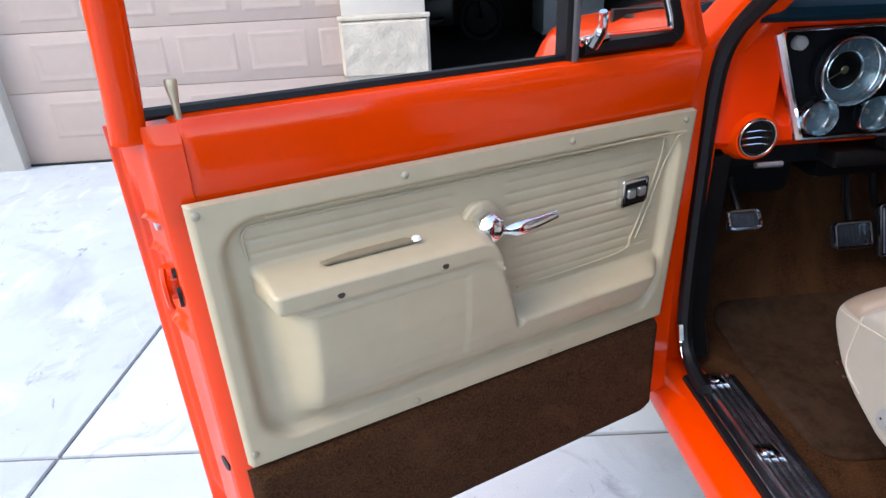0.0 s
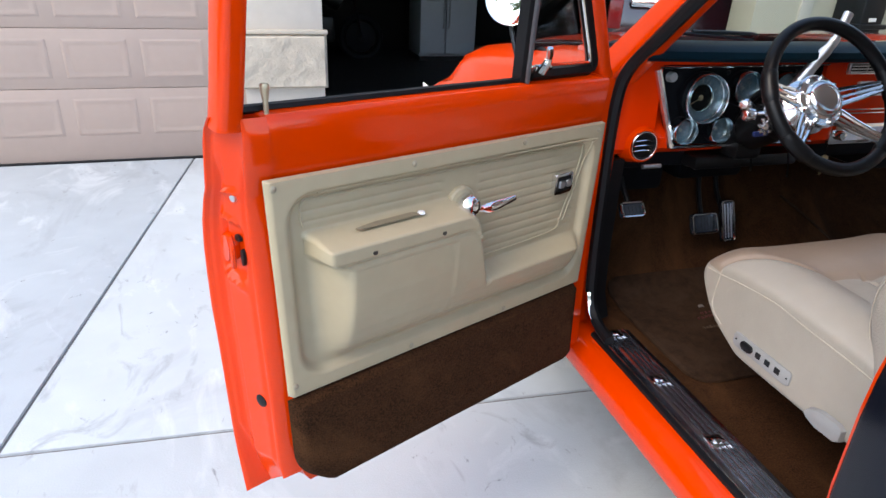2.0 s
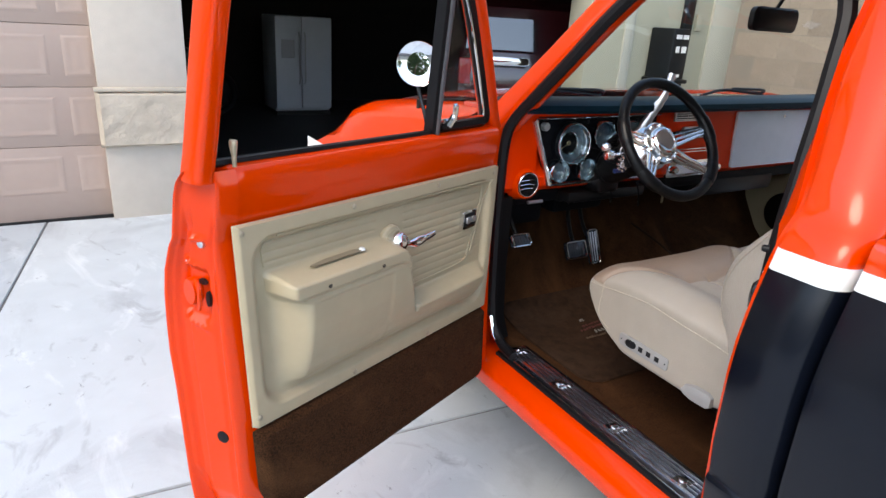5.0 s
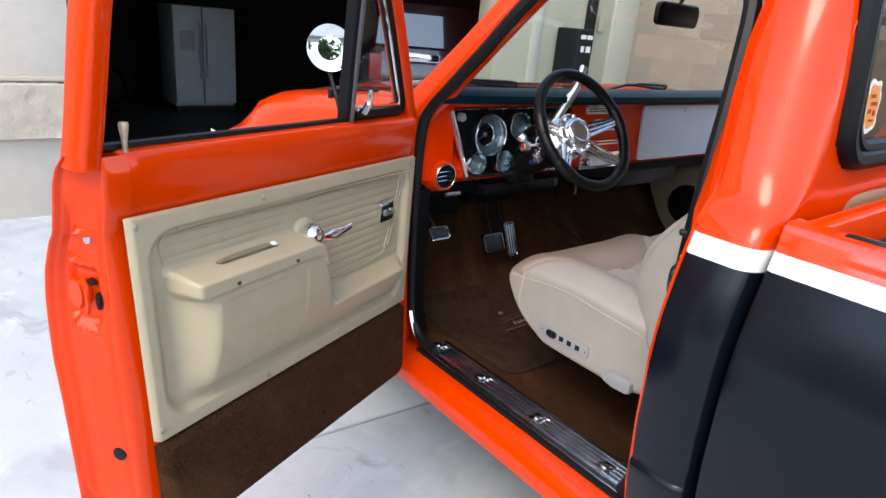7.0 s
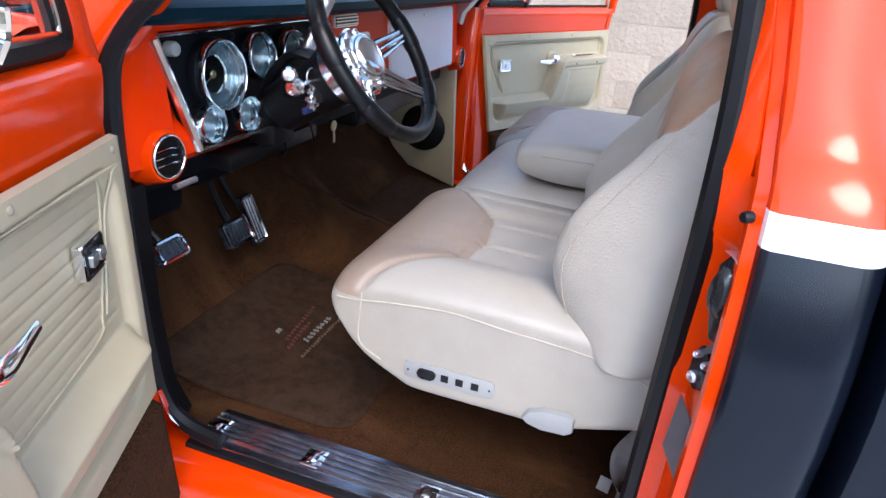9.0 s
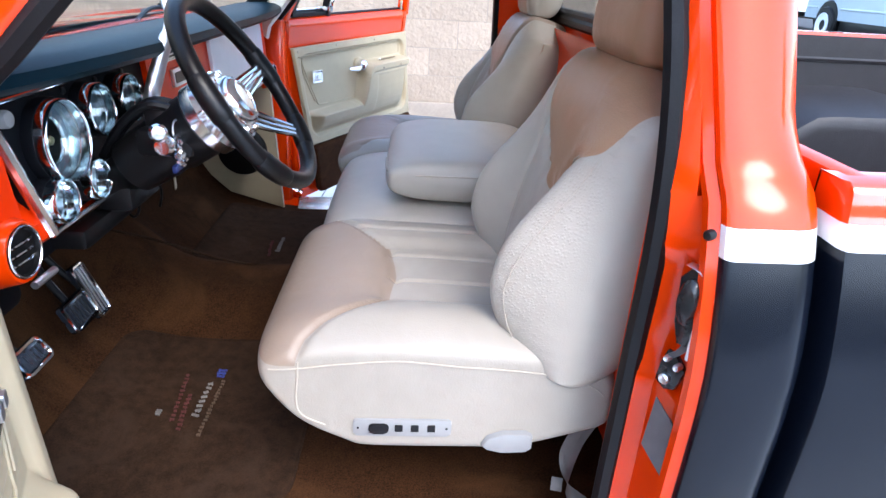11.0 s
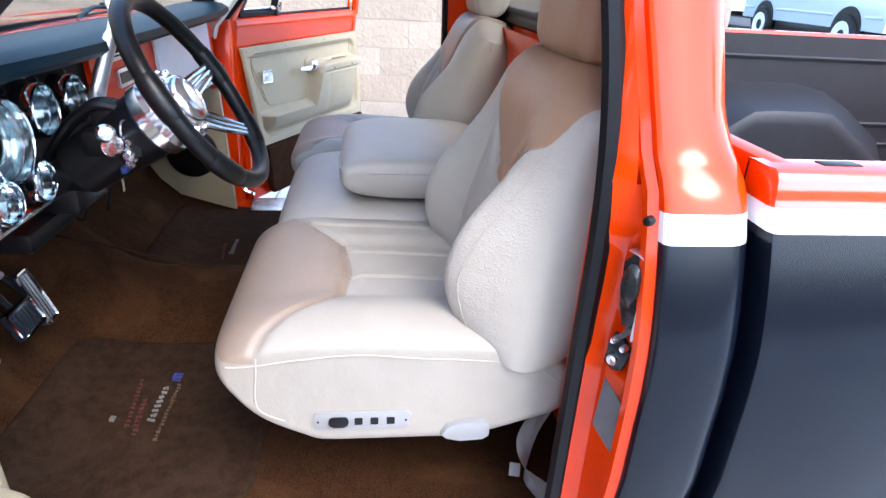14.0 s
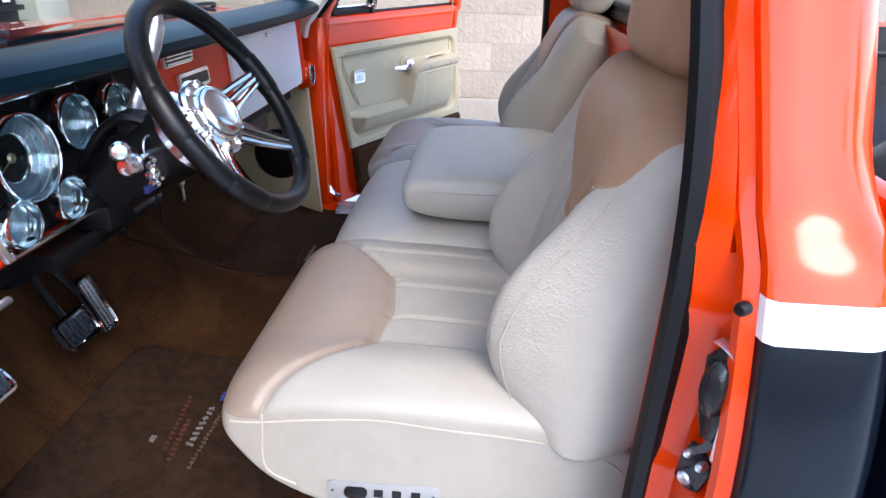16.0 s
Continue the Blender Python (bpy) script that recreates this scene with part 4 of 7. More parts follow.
box(bm, CX - 0.945, CX + 0.9, BY1, BY0 - 0.02, 0.64, 0.70)
bf = part("bed_floor", bm, "liner", truck)
for k in range(12):
    bm = bmesh.new()
    box(bm, CX - 0.62 + 0.11 * k, CX - 0.58 + 0.11 * k, BY1 + 0.02, BY0 - 0.05, 0.70, 0.715, 0.004)
    part("floor_rib", bm, "liner", bf)
bm = bmesh.new()
box(bm, CX - 0.94, CX + 0.94, BY0 - 0.04, BY0 - 0.016, 0.42, 1.168, 0.008)
part("bed_front", bm, "black_paint", truck)
bm = bmesh.new()
box(bm, CX - 0.97, CX + 0.97, BY0 - 0.048, BY0 - 0.012, 1.17, 1.236, 0.006)
for v in bm.verts:
    v.co.z += 0.023 * (v.co.x - CX + 0.97) / 1.94
part("bed_front_rail", bm, "red", truck)
bm = bmesh.new()
box(bm, CX - 0.94, CX + 0.9, BY0 - 0.047, BY0 - 0.041, 0.7, 1.2, 0.002)
part("bed_front_liner", bm, "liner", truck)
bm = bmesh.new()
box(bm, CX - 0.945, CX + 0.9, BY1 - 0.04, BY1, 0.55, 1.25, 0.015)
part("tailgate", bm, "red", truck)

# ---- doors ----
def lean(z):
    """The trim panel's offset from the door's plane: its foot stands further in than its head."""
    return -0.003 - 0.074 * (z - 1.13)


def ledge(u):
    """Height of the moulded arm rest and pocket edge along the panel."""
    return lerp(u, [(0.0, 0.862), (0.40, 0.858), (0.425, 0.862), (0.475, 1.0), (0.49, 1.016), (0.51, 1.022), (0.9, 1.022)])


def inside(u, v, r=0.055):
    """Distance inside the panel's inner rounded edge."""
    x0, x1, y0, y1 = 0.042, 0.865, 0.75, 1.098
    dx, dy = max(x0 + r - u, u - x1 + r), max(y0 + r - v, v - y1 + r)
    if dx > 0 and dy > 0:
        return r - math.hypot(dx, dy)
    return min(u - x0, x1 - u, v - y0, y1 - v)


def groove_line(d, w):
    return math.exp(-((d / w) ** 2))


def relief(u, v, pleats=True):
    """Depth of the moulded trim panel; v is the height less the panel's slight rise towards the latch."""
    d = inside(u, v)
    h = 0.007 - 0.016 * step(d, -0.002, 0.014)
    top = ledge(u)
    arm = step(u, 0.42, 0.50)
    below = top - v
    deep = lerp(v, [(0.748, 0.0), (0.758, 0.003), (0.772, 0.012), (0.79, 0.027), (0.81, 0.039), (0.835, 0.049), (0.86, 0.056), (0.90, 0.0635), (0.95, 0.0685), (1.03, 0.074)])
    lip = 0.004 * arm * (1 - step(below, 0.036, 0.044)) - 0.003 * arm * groove_line(below - 0.046, 0.004)
    slope = (ledge(u + 0.006) - ledge(u - 0.006)) / 0.012
    b = step(below / math.sqrt(1 + slope * slope), -0.004, 0.014 + 0.006 * (1 - arm))
    low = step(below, 0.03, 0.10)
    side = step(0.830 - u, 0.0, 0.011 + 0.052 * step(below, 0.034, 0.06)) * step(u, 0.03, 0.11)
    h += (deep + lip) * b * side * step(d, -0.006, 0.018 + 0.027 * low)
    inset = min(u - 0.535, 0.775 - u, below - 0.056, v - 0.78)
    h -= 0.0016 * step(inset, 0.0, 0.005)
    if pleats and v > top and 0.075 < u < 0.835 and v < 1.082:
        t = (v - 0.86) / 0.019
        h -= 0.0022 * (1 - abs(2 * (t - math.floor(t)) - 1)) ** 4 * step(v, top + 0.008, top + 0.022) * (1 if u < 0.42 else step(u, 0.515, 0.53))
    return h


def make_door(name, s, hinge, ux, uy, driver):
    """s: +1 where the inner side lies to the left of hinge to latch; offsets grow towards the cab."""
    U = Vector((ux, uy, 0)).normalized()
    N = Vector((-U.y, U.x, 0))
    base = Matrix(((U.x, N.x, 0, hinge[0]), (U.y, N.y, 0, hinge[1]), (0, 0, 1, 0), (0, 0, 0, 1)))

    def P(u, o, z):
        return Vector((u, s * o, z))

    # shell
    bm = bmesh.new()
    prof = [(0.02, 0.503), (0.008, 0.70), (-0.022, 1.10), (-0.012, 1.155), (-0.006, 1.20), (-0.006, 1.220), (-0.014, 1.231), (-0.028, 1.235), (-0.066, 1.235), (-0.078, 1.225), (-0.088, 1.19), (-0.095, 1.14), (-0.108, 1.10), (-0.124, 1.06), (-0.135, 1.02), (-0.143, 0.95), (-0.144, 0.88), (-0.134, 0.80), (-0.126, 0.70), (-0.117, 0.60), (-0.104, 0.52), (-0.085, 0.468), (-0.03, 0.486)]
    rings = []
    for u in (0.0, 0.012, 0.05, 0.3, 0.6, 0.86):
        c = 0.012 if u == 0 else 0
        slim = 0.72 + 0.28 * step(u, 0.0, 0.35)
        rings.append([P(u, (o * slim if o < -0.08 else o) + (c if o < -0.08 else -c), z + 0.02 * u) for o, z in prof])
    rings.append([P(0.872 + 0.034 * step(-o, 0.0, 0.11), o, z + 0.018 + 0.022 * (1 - step(z, 0.49, 0.58)) * step(o, -0.09, 0.0)) for o, z in prof])
    rings.append([P(0.880 + 0.034 * step(-o, 0.0, 0.11), o * 0.97 - 0.004, 0.86 + (z + 0.018 - 0.86) * 0.99 + 0.05 * (1 - step(z, 0.49, 0.58)) * step(o, -0.09, 0.0)) for o, z in prof])
    loft(bm, rings, True, True)
    cols = ["red", "black_paint", "white"]
    for f in bm.faces:
        c = f.calc_center_median()
        if s * c.y < -0.112 and c.z < 1.0:
            f.material_index = 1
    door = part(name, bm, cols, truck, "open orange-red door with beige trim panel and brown carpet")
    door.matrix_local = base

    # latch end: pressed face with a hem flange, latch mouth, pressed folds, screw and plug
    def pressed(a, b):
        foot = 0.552 - 0.094 * a
        z = foot + (1.247 - foot) * b
        o0 = lerp(z, [(0.46, 0.021), (0.485, 0.021), (0.718, 0.0095), (1.118, -0.0195), (1.17, -0.0095), (1.22, -0.004), (1.25, -0.012)])
        o1 = lerp(z, [(0.46, -0.088), (0.55, -0.112), (0.6, -0.121), (0.7, -0.129), (0.8, -0.137), (0.88, -0.147), (0.95, -0.147), (1.0, -0.144), (1.05, -0.135), (1.1, -0.114), (1.12, -0.10), (1.15, -0.094), (1.2, -0.084), (1.225, -0.073), (1.248, -0.05)])
        o = o0 + (o1 - o0) * a
        # a rounded roll from the inner skin, a broad flat land, a channel, then the hem
        h = -0.04 * (1 - min(1.0, a / 0.13)) ** 2.2
        u = 0.916 + 0.026 * step(a, 0.15, 0.95) + h
        tall = step(z, 0.53, 0.60) * (1 - step(z, 1.13, 1.19))
        u -= 0.011 * tall * step(a, 0.60, 0.70) * (1 - step(a, 0.80, 0.88))
        u -= 0.005 * tall * math.exp(-(((a - 0.20) / 0.05) ** 2))
        pan = step(z, 0.955, 0.975) * (1 - step(z, 1.055, 1.075)) * step(a, 0.26, 0.36) * (1 - step(a, 0.70, 0.80))
        u -= 0.008 * pan
        under = 0.578 + 0.05 * step(a, 0.65, 0.93) - z
        u -= 0.3 * max(0.0, under) * (1 - step(a, 0.88, 0.96)) * step(a, 0.06, 0.16)
        for zc, tilt_ in ((1.068, -0.35), (0.948, -0.35), (1.122, -0.04)):
            d = z - zc - tilt_ * (o + 0.07)
            u += 0.008 * math.exp(-((d / 0.0045) ** 2)) * step(a, 0.25, 0.4) * (1 - step(a, 0.7, 0.8))
        u += 0.010 * step(a, 0.88, 0.94) - 0.004 * step(a, 0.965, 1.0)
        return P(u, o, z)

    bm = bmesh.new()
    sheet(bm, 60, 120, pressed)
    part("latch_face", bm, "red", door, angle=80)
    bm = bmesh.new()
    rings = []
    for d, k in ((-0.004, 1.0), (0.010, 0.98), (0.014, 0.9), (0.014, 0.3)):
        rings.append([P(0.921 + d, -0.086 + 0.019 * k * math.cos(t * math.pi / 10), 1.014 + 0.027 * k * math.sin(t * math.pi / 10)) for t in range(20)])
    loft(bm, rings, True, True)
    part("door_latch", bm, "red", door)
    bm = bmesh.new()
    tube(bm, smooth_path([P(0.932, -0.062, 0.986), P(0.934, -0.056, 1.0), P(0.934, -0.056, 1.03), P(0.932, -0.068, 1.043)], 4), 0.0045, 6)
    part("latch_hoop", bm, "red", door)
    for o, z, a, b in ((-0.062, 1.037, 0.011, 0.006), (-0.049, 1.006, 0.006, 0.016)):
        bm = bmesh.new()
        revolve(bm, [(1.0, -0.004), (0.95, 0.001), (0.2, 0.0012)], frame_to(P(0.921, o, z), P(1, 0, 0), P(0, 1, 0)) @ Matrix.Diagonal((a, b, 1, 1)), 16)
        part("latch_hole", bm, "black", door)
    for o, z in ((-0.055, 1.112), (-0.095, 1.072)):
        bm = bmesh.new()
        revolve(bm, [(0.0075, -0.008), (0.007, 0.003), (0.001, 0.004)], frame_to(P(0.923, o, z), P(1, 0.25, 0)), 12)
        part("edge_screw", bm, "steel", door)
    bm = bmesh.new()
    revolve(bm, [(0.014, -0.012), (0.013, 0.003), (0.001, 0.004)], frame_to(P(0.918, -0.038, 0.711), P(1, 0.25, 0)), 16)
    part("drain_plug", bm, "rubber", door)

    # window frame
    def fo(z):
        return -0.042 + max(0, z - 1.24) * 0.16

    pts = [(0.929, 1.228), (0.928, 1.242), (0.923, 1.3), (0.914, 1.45), (0.902, 1.58), (0.88, 1.665), (0.80, 1.69), (0.55, 1.695), (0.36, 1.68), (0.30, 1.655), (0.24, 1.59), (0.165, 1.485), (0.085, 1.36), (0.02, 1.255), (0.0, 1.225)]
    path = smooth_path([P(u, fo(z), z) for u, z in pts], 4)
    bm = bmesh.new()
    rings = []
    for i, p in enumerate(path):
        a, b = path[max(0, i - 1)], path[min(len(path) - 1, i + 1)]
        d = (b - a).normalized()
        side = d.cross(Vector((0, 1, 0))).normalized()
        wide = 0.021
        rings.append([p + side * x * wide / 0.02 + Vector((0, y, 0)) for x, y in rrect(-0.019, 0.019, -0.028, 0.028, 0.014, 4)])
    loft(bm, rings, True, True)
    part("window_frame", bm, "red", door)
    # the main window is wound down; rubber, divider, vent window
    bm = bmesh.new()
    bm.faces.new([bm.verts.new(P(u, fo(z) - 0.002, z)) for u, z in ((0.275, 1.25), (0.32, 1.62), (0.06, 1.25))])
    g = part("vent_glass", bm, "glass", door, "clear quarter vent glass")
    g.visible_shadow = False
    bm = bmesh.new()
    tube(bm, [P(u, -0.034, 1.237 + 0.021 * u) for u in (0.925, 0.6, 0.285)], 0.0075, 6)
    tube(bm, smooth_path([P(u, fo(z) + 0.012, z) for u, z in ((0.914, 1.25), (0.905, 1.4), (0.892, 1.56), (0.862, 1.645))], 3), 0.006, 6)
    tube(bm, smooth_path([P(u, fo(z) + 0.006, z) for u, z in ((0.265, 1.253), (0.1, 1.25), (0.056, 1.26), (0.105, 1.345), (0.22, 1.52), (0.3, 1.63))], 4), 0.015, 6)
    part("window_rubber", bm, "rubber", door)
    bm = bmesh.new()
    rings = [[P(u + a, fo(z) + b, z) for a, b in ((-0.013, -0.012), (0.013, -0.012), (0.013, 0.014), (0.004, 0.02), (-0.004, 0.02), (-0.013, 0.014))] for u, z in ((0.284, 1.235), (0.30, 1.36), (0.335, 1.67))]
    loft(bm, rings, True, True)
    part("vent_divider", bm, "rubber", door)
    bm = bmesh.new()
    tube(bm, [P(u, fo(z) + 0.02, z) for u, z in ((0.284, 1.24), (0.30, 1.36), (0.335, 1.67))], 0.006, 8)
    part("divider_trim", bm, "plate", door)
    bm = bmesh.new()
    tube(bm, smooth_path([P(u, fo(z) + 0.014, z) for u, z in ((0.268, 1.26), (0.262, 1.272), (0.1, 1.268), (0.078, 1.275), (0.12, 1.345), (0.22, 1.50), (0.3, 1.60))], 4), 0.0032, 6)
    part("vent_frame", bm, "chrome", door)
    bm = bmesh.new()
    tube(bm, smooth_path([P(0.268, 0.0, 1.262), P(0.262, 0.012, 1.29), P(0.27, 0.02, 1.315)]), [0.009] * 8 + [0.007] * 8 + [0.006], 8)
    tube(bm, [P(0.268, -0.01, 1.268), P(0.235, -0.006, 1.272)], 0.008, 8)
    part("vent_latch", bm, "chrome", door)

    # moulded trim panel
    def taper(u, v):
        """The panel's hinge edge slopes towards the latch as it goes down."""
        return u + 0.15 * max(0.0, 1.126 - v) * max(0.0, 1 - u / 0.5)

    def V(u, v, extra=0.0):
        z = v + 0.025 * u
        return P(taper(u, v), lean(z) + relief(u, v, driver) + extra, z)

    bm = bmesh.new()
    u0, u1, v0, v1 = 0.012, 0.893, 0.722, 1.126
    sheet(bm, 170, 190, lambda a, b: V(u0 + (u1 - u0) * a, v0 + (v1 - v0) * b, -0.012 if a in (0, 1) or b in (0, 1) else 0))
    part("trim_panel", bm, "beige", door, "beige moulded plastic door trim with arm rest", angle=75)
    bm = bmesh.new()
    line = [(0.822, 1.08), (0.45, 1.08), (0.084, 1.08), (0.072, 1.072), (0.078, 1.03), (0.098, 0.97), (0.124, 0.905), (0.14, 0.882), (0.25, 0.875), (0.40, 0.874)]
    tube(bm, smooth_path([V(u, v, 0.001) for u, v in line], 10), 0.0022, 6)
    tube(bm, smooth_path([V(u, v, 0.001) for u, v in ((0.822, 1.08), (0.832, 1.07), (0.832, 1.05), (0.83, 1.034))], 6), 0.0022, 6)
    tube(bm, smooth_path([V(u, v, 0.0015) for u, v in ((0.80, 1.091), (0.45, 1.091), (0.07, 1.091), (0.058, 1.08), (0.064, 1.03), (0.084, 0.97), (0.112, 0.90))], 10), 0.0022, 6)
    part("bead", bm, "beige", door)
    for u, v in ((0.882, 1.113), (0.882, 0.745), (0.6, 1.112), (0.3, 1.113), (0.62, 0.733), (0.33, 0.732), (0.04, 1.11)):
        bm = bmesh.new()
        n = V(u, v)
        revolve(bm, [(0.006, -0.002), (0.006, 0.001), (0.004, 0.0025), (0.001, 0.003)], frame_to(n, P(0, 1, 0.05)), 12)
        part("trim_screw", bm, "screw", door)
    for u in (0.735, 0.578):
        # flat dark disc stands for a shaded well
        bm = bmesh.new()
        c = V(u, 0.993, 0.0)
        revolve(bm, [(0.0055, -0.01), (0.0055, 0.0), (0.0035, 0.0005), (0.001, 0.0005)], frame_to(c, P(0, 1, 0.25)), 14)
        part("screw_well", bm, "well", door)
    # flat dark piece in place of a cut slot, its shade in the colour
    bm = bmesh.new()
    prism(bm, [(0.745, 0.026), (0.70, 0.018), (0.615, 0.018), (0.60, 0.03), (0.60, 0.034), (0.74, 0.034)], 0.003, Matrix(((1, 0, 0, 0), (0, s, 0, 0), (0.02, 0, 1, 1.0242), (0, 0, 0, 1))))
    part("arm_rest_slot", bm, "slot", door)
    bm = bmesh.new()
    revolve(bm, [(0.008, 0), (0.006, 0.004), (0.001, 0.005)], Matrix.Translation(P(0.602, 0.03, 1.038)), 10)
    part("slot_clip", bm, "white", door)
    # inside handle
    bm = bmesh.new()
    hc = P(0.474, 0.0, 1.02)
    revolve(bm, [(0.036, -0.006), (0.036, 0.002), (0.032, 0.006), (0.02, 0.007)], frame_to(hc, P(0, 1, 0)), 24)
    part("handle_base", bm, "beige", door)
    bm = bmesh.new()
    revolve(bm, [(0.022, 0.004), (0.026, 0.010), (0.028, 0.022), (0.026, 0.034), (0.018, 0.042), (0.008, 0.045), (0.001, 0.045)], frame_to(hc, P(0, 1, 0)), 8)
    part("inside_handle", bm, "chrome", door, "chrome inside door handle")
    bm = bmesh.new()
    rings = []
    for u, o, z, a, b in ((0.462, 0.03, 1.016, 0.010, 0.007), (0.446, 0.035, 1.012, 0.0075, 0.006), (0.434, 0.039, 1.012, 0.012, 0.008), (0.418, 0.041, 1.013, 0.0125, 0.008), (0.395, 0.041, 1.014, 0.0105, 0.006), (0.372, 0.039, 1.015, 0.009, 0.005), (0.352, 0.037, 1.016, 0.0075, 0.004)):
        rings.append([P(u, o + b * math.sin(k * math.pi / 6), z + a * math.cos(k * math.pi / 6)) for k in range(12)])
    loft(bm, rings, True, True)
    part("lever", bm, "chrome", door)
    # window switch
    bm = bmesh.new()
    a = Matrix(((-1, 0, 0, 0.158), (0, 0, s, s * 0.0), (0, 1, 0, 1.002), (0, 0, 0, 1)))
    prism(bm, rrect(-0.031, 0.031, -0.025, 0.025, 0.004), 0.012, a, bevel=0.003)
    sw = part("window_switch", bm, "chrome", door, "chrome-framed power window switch")
    bm = bmesh.new()
    prism(bm, rrect(-0.024, 0.024, -0.018, 0.018, 0.003), 0.0135, a)
    part("switch_face", bm, "black" if driver else "silver", door)
    bm = bmesh.new()
    for c in ((-0.012, 0.012) if driver else (0.0,)):
        prism(bm, rrect(c - 0.008, c + 0.008, -0.008, 0.008, 0.002), 0.019, a, bevel=0.002)
    part("switch_rocker", bm, "steel", door)
    # lower carpet
    bm = bmesh.new()
    def pile(a, b):
        low = max(0.0, 0.10 - 0.215 * b)
        u = 0.02 + (0.877 - 0.10 + math.sqrt(0.10 ** 2 - low ** 2)) * a
        z = 0.505 + 0.02 * a + 0.03 * max(0, (0.06 - a) / 0.06) ** 2 * (1 - b) + 0.215 * b
        return P(taper(u, 0.655 + 0.063 * b), 0.016 + lean(0.5 + 0.2 * b) - (0.02 if a in (0, 1) or b in (0, 1) else 0), z)

    sheet(bm, 60, 24, pile)
    part("door_carpet", bm, "carpet", door, "brown carpet along the foot of the door", angle=80)
    bm = bmesh.new()
    tube(bm, [P(0.08, 0.028, 0.723), P(0.88, 0.026, 0.744)], 0.004, 6)
    part("carpet_edge", bm, "mat", door)
    # lock knob
    bm = bmesh.new()
    revolve(bm, [(0.004, 0), (0.0042, 0.03), (0.0065, 0.045), (0.0075, 0.056), (0.006, 0.059), (0.001, 0.0595)], Matrix.Translation(P(0.872, -0.018, 1.236)), 12)
    part("lock_knob", bm, "knob", door)


make_door("driver_door", 1, (-0.93, 0.48), -math.cos(radians(24)), -math.sin(radians(24)), True)
make_door("passenger_door", -1, (1.003, 0.485), math.cos(radians(30)), -math.sin(radians(30)), False)

# round mirror on the driver's door
bm = bmesh.new()
mm = frame_to((-1.219, 0.459, 1.398), (-0.571, -1, 0.125)) @ Matrix.Scale(0.86, 4)
revolve(bm, [(0.001, -0.035), (0.035, -0.03), (0.058, -0.01), (0.0615, 0.002), (0.0615, 0.005), (0.06, 0.004)], mm, 32)
part("mirror_housing", bm, "chrome", truck, "round chrome door mirror")
bm = bmesh.new()
revolve(bm, [(0.0603, 0.0036), (0.045, 0.0039), (0.02, 0.0041), (0.001, 0.0042)], mm, 32)
part("mirror_glass", bm, "mirror", truck)
bm = bmesh.new()
tube(bm, smooth_path([(-1.211, 0.482, 1.39), (-1.20, 0.49, 1.34), (-1.19, 0.47, 1.28), (-1.185, 0.455, 1.235)]), 0.0055, 8)
part("mirror_arm", bm, "latch", truck)

# ---- dashboard ----
DX0, DX1 = CX - 0.855, CX + 0.855
dash_prof = [(0.70, 1.27), (0.60, 1.296), (0.52, 1.302), (0.475, 1.298), (0.455, 1.287), (0.452, 1.272), (0.462, 1.262), (0.49, 1.258)]
bm = bmesh.new()
rings = []
for k, x in enumerate([DX0 - 0.055, DX0 - 0.045, DX0 - 0.025, DX0 + 0.03] + [DX0 + 0.1 + 0.151 * k for k in range(11)] + [DX1 - 0.03, DX1 - 0.01, DX1]):
    d = max(0, 0.03 - (x - DX0 + 0.055), 0.03 - (DX1 - x)) / 0.03
    rings.append([Vector((x, y + 0.03 * d * d * (y < 0.58) + 0.035 * (abs(x - CX) / 0.85) ** 4, z - 0.012 * d * d)) for y, z in dash_prof])
loft(bm, rings, True, True)
dash = part("dashboard", bm, "vinyl", truck, "black padded dashboard top over an orange-red panel")


def face_y(z):
    return lerp(z, [(0.98, 0.55), (1.03, 0.538), (1.12, 0.545), (1.24, 0.555)])


bm = bmesh.new()
fp = [(0.595, 1.008), (0.57, 1.01), (0.556, 1.016), (0.547, 1.024), (0.5385, 1.032), (0.539, 1.06), (0.545, 1.12), (0.554, 1.238), (0.5545, 1.244), (0.545, 1.262), (0.64, 1.262), (0.64, 1.0)]
rings = []
for x in [DX0 - 0.064, DX0 - 0.055, DX0 - 0.035, DX0 - 0.01, DX0 + 0.02, -0.7505, -0.75, -0.7, -0.699, -0.5, -0.226, -0.2255, -0.1, 0.05, 0.4, DX1 - 0.1, DX1 - 0.05, DX1 - 0.02, DX1 - 0.005]:
    d = max(0, 0.05 - (x - DX0 + 0.069), 0.05 - (DX1 - x)) / 0.05
    cut = 0.045 if -0.7502 < x < -0.2257 else 0.0
    low = 1.1 if -0.7502 < x < -0.6995 else 1.03
    rings.append([Vector((x, y + 0.02 * d * d + (cut if y < 0.6 and low < z < 1.242 else 0), z)) for y, z in fp])
loft(bm, rings, True, True)
part("dash_panel", bm, "red_dash", dash, "orange-red painted dash panel")

# instrument cluster
def on_face(x, z, out=0.0):
    return Vector((x, face_y(z) - out, z))


fn = Vector((0, -1, 0.07)).normalized()
CL = [(-0.762, 1.25), (-0.698, 1.034), (-0.235, 1.034), (-0.215, 1.05), (-0.222, 1.25)]
bm = bmesh.new()
lo = [bm.verts.new(on_face(x, z, -0.022)) for x, z in CL]
hi = [bm.verts.new(on_face(x, z, -0.012)) for x, z in CL]
bm.faces.new(hi)
for i in range(len(CL)):
    j = (i + 1) % len(CL)
    bm.faces.new((lo[i], lo[j], hi[j], hi[i]))
part("instrument_panel", bm, "matte", dash)
bm = bmesh.new()
tube(bm, [on_face(x, z, 0.004) for x, z in ((-0.225, 1.242), (-0.762, 1.238))], 0.0032, 8)
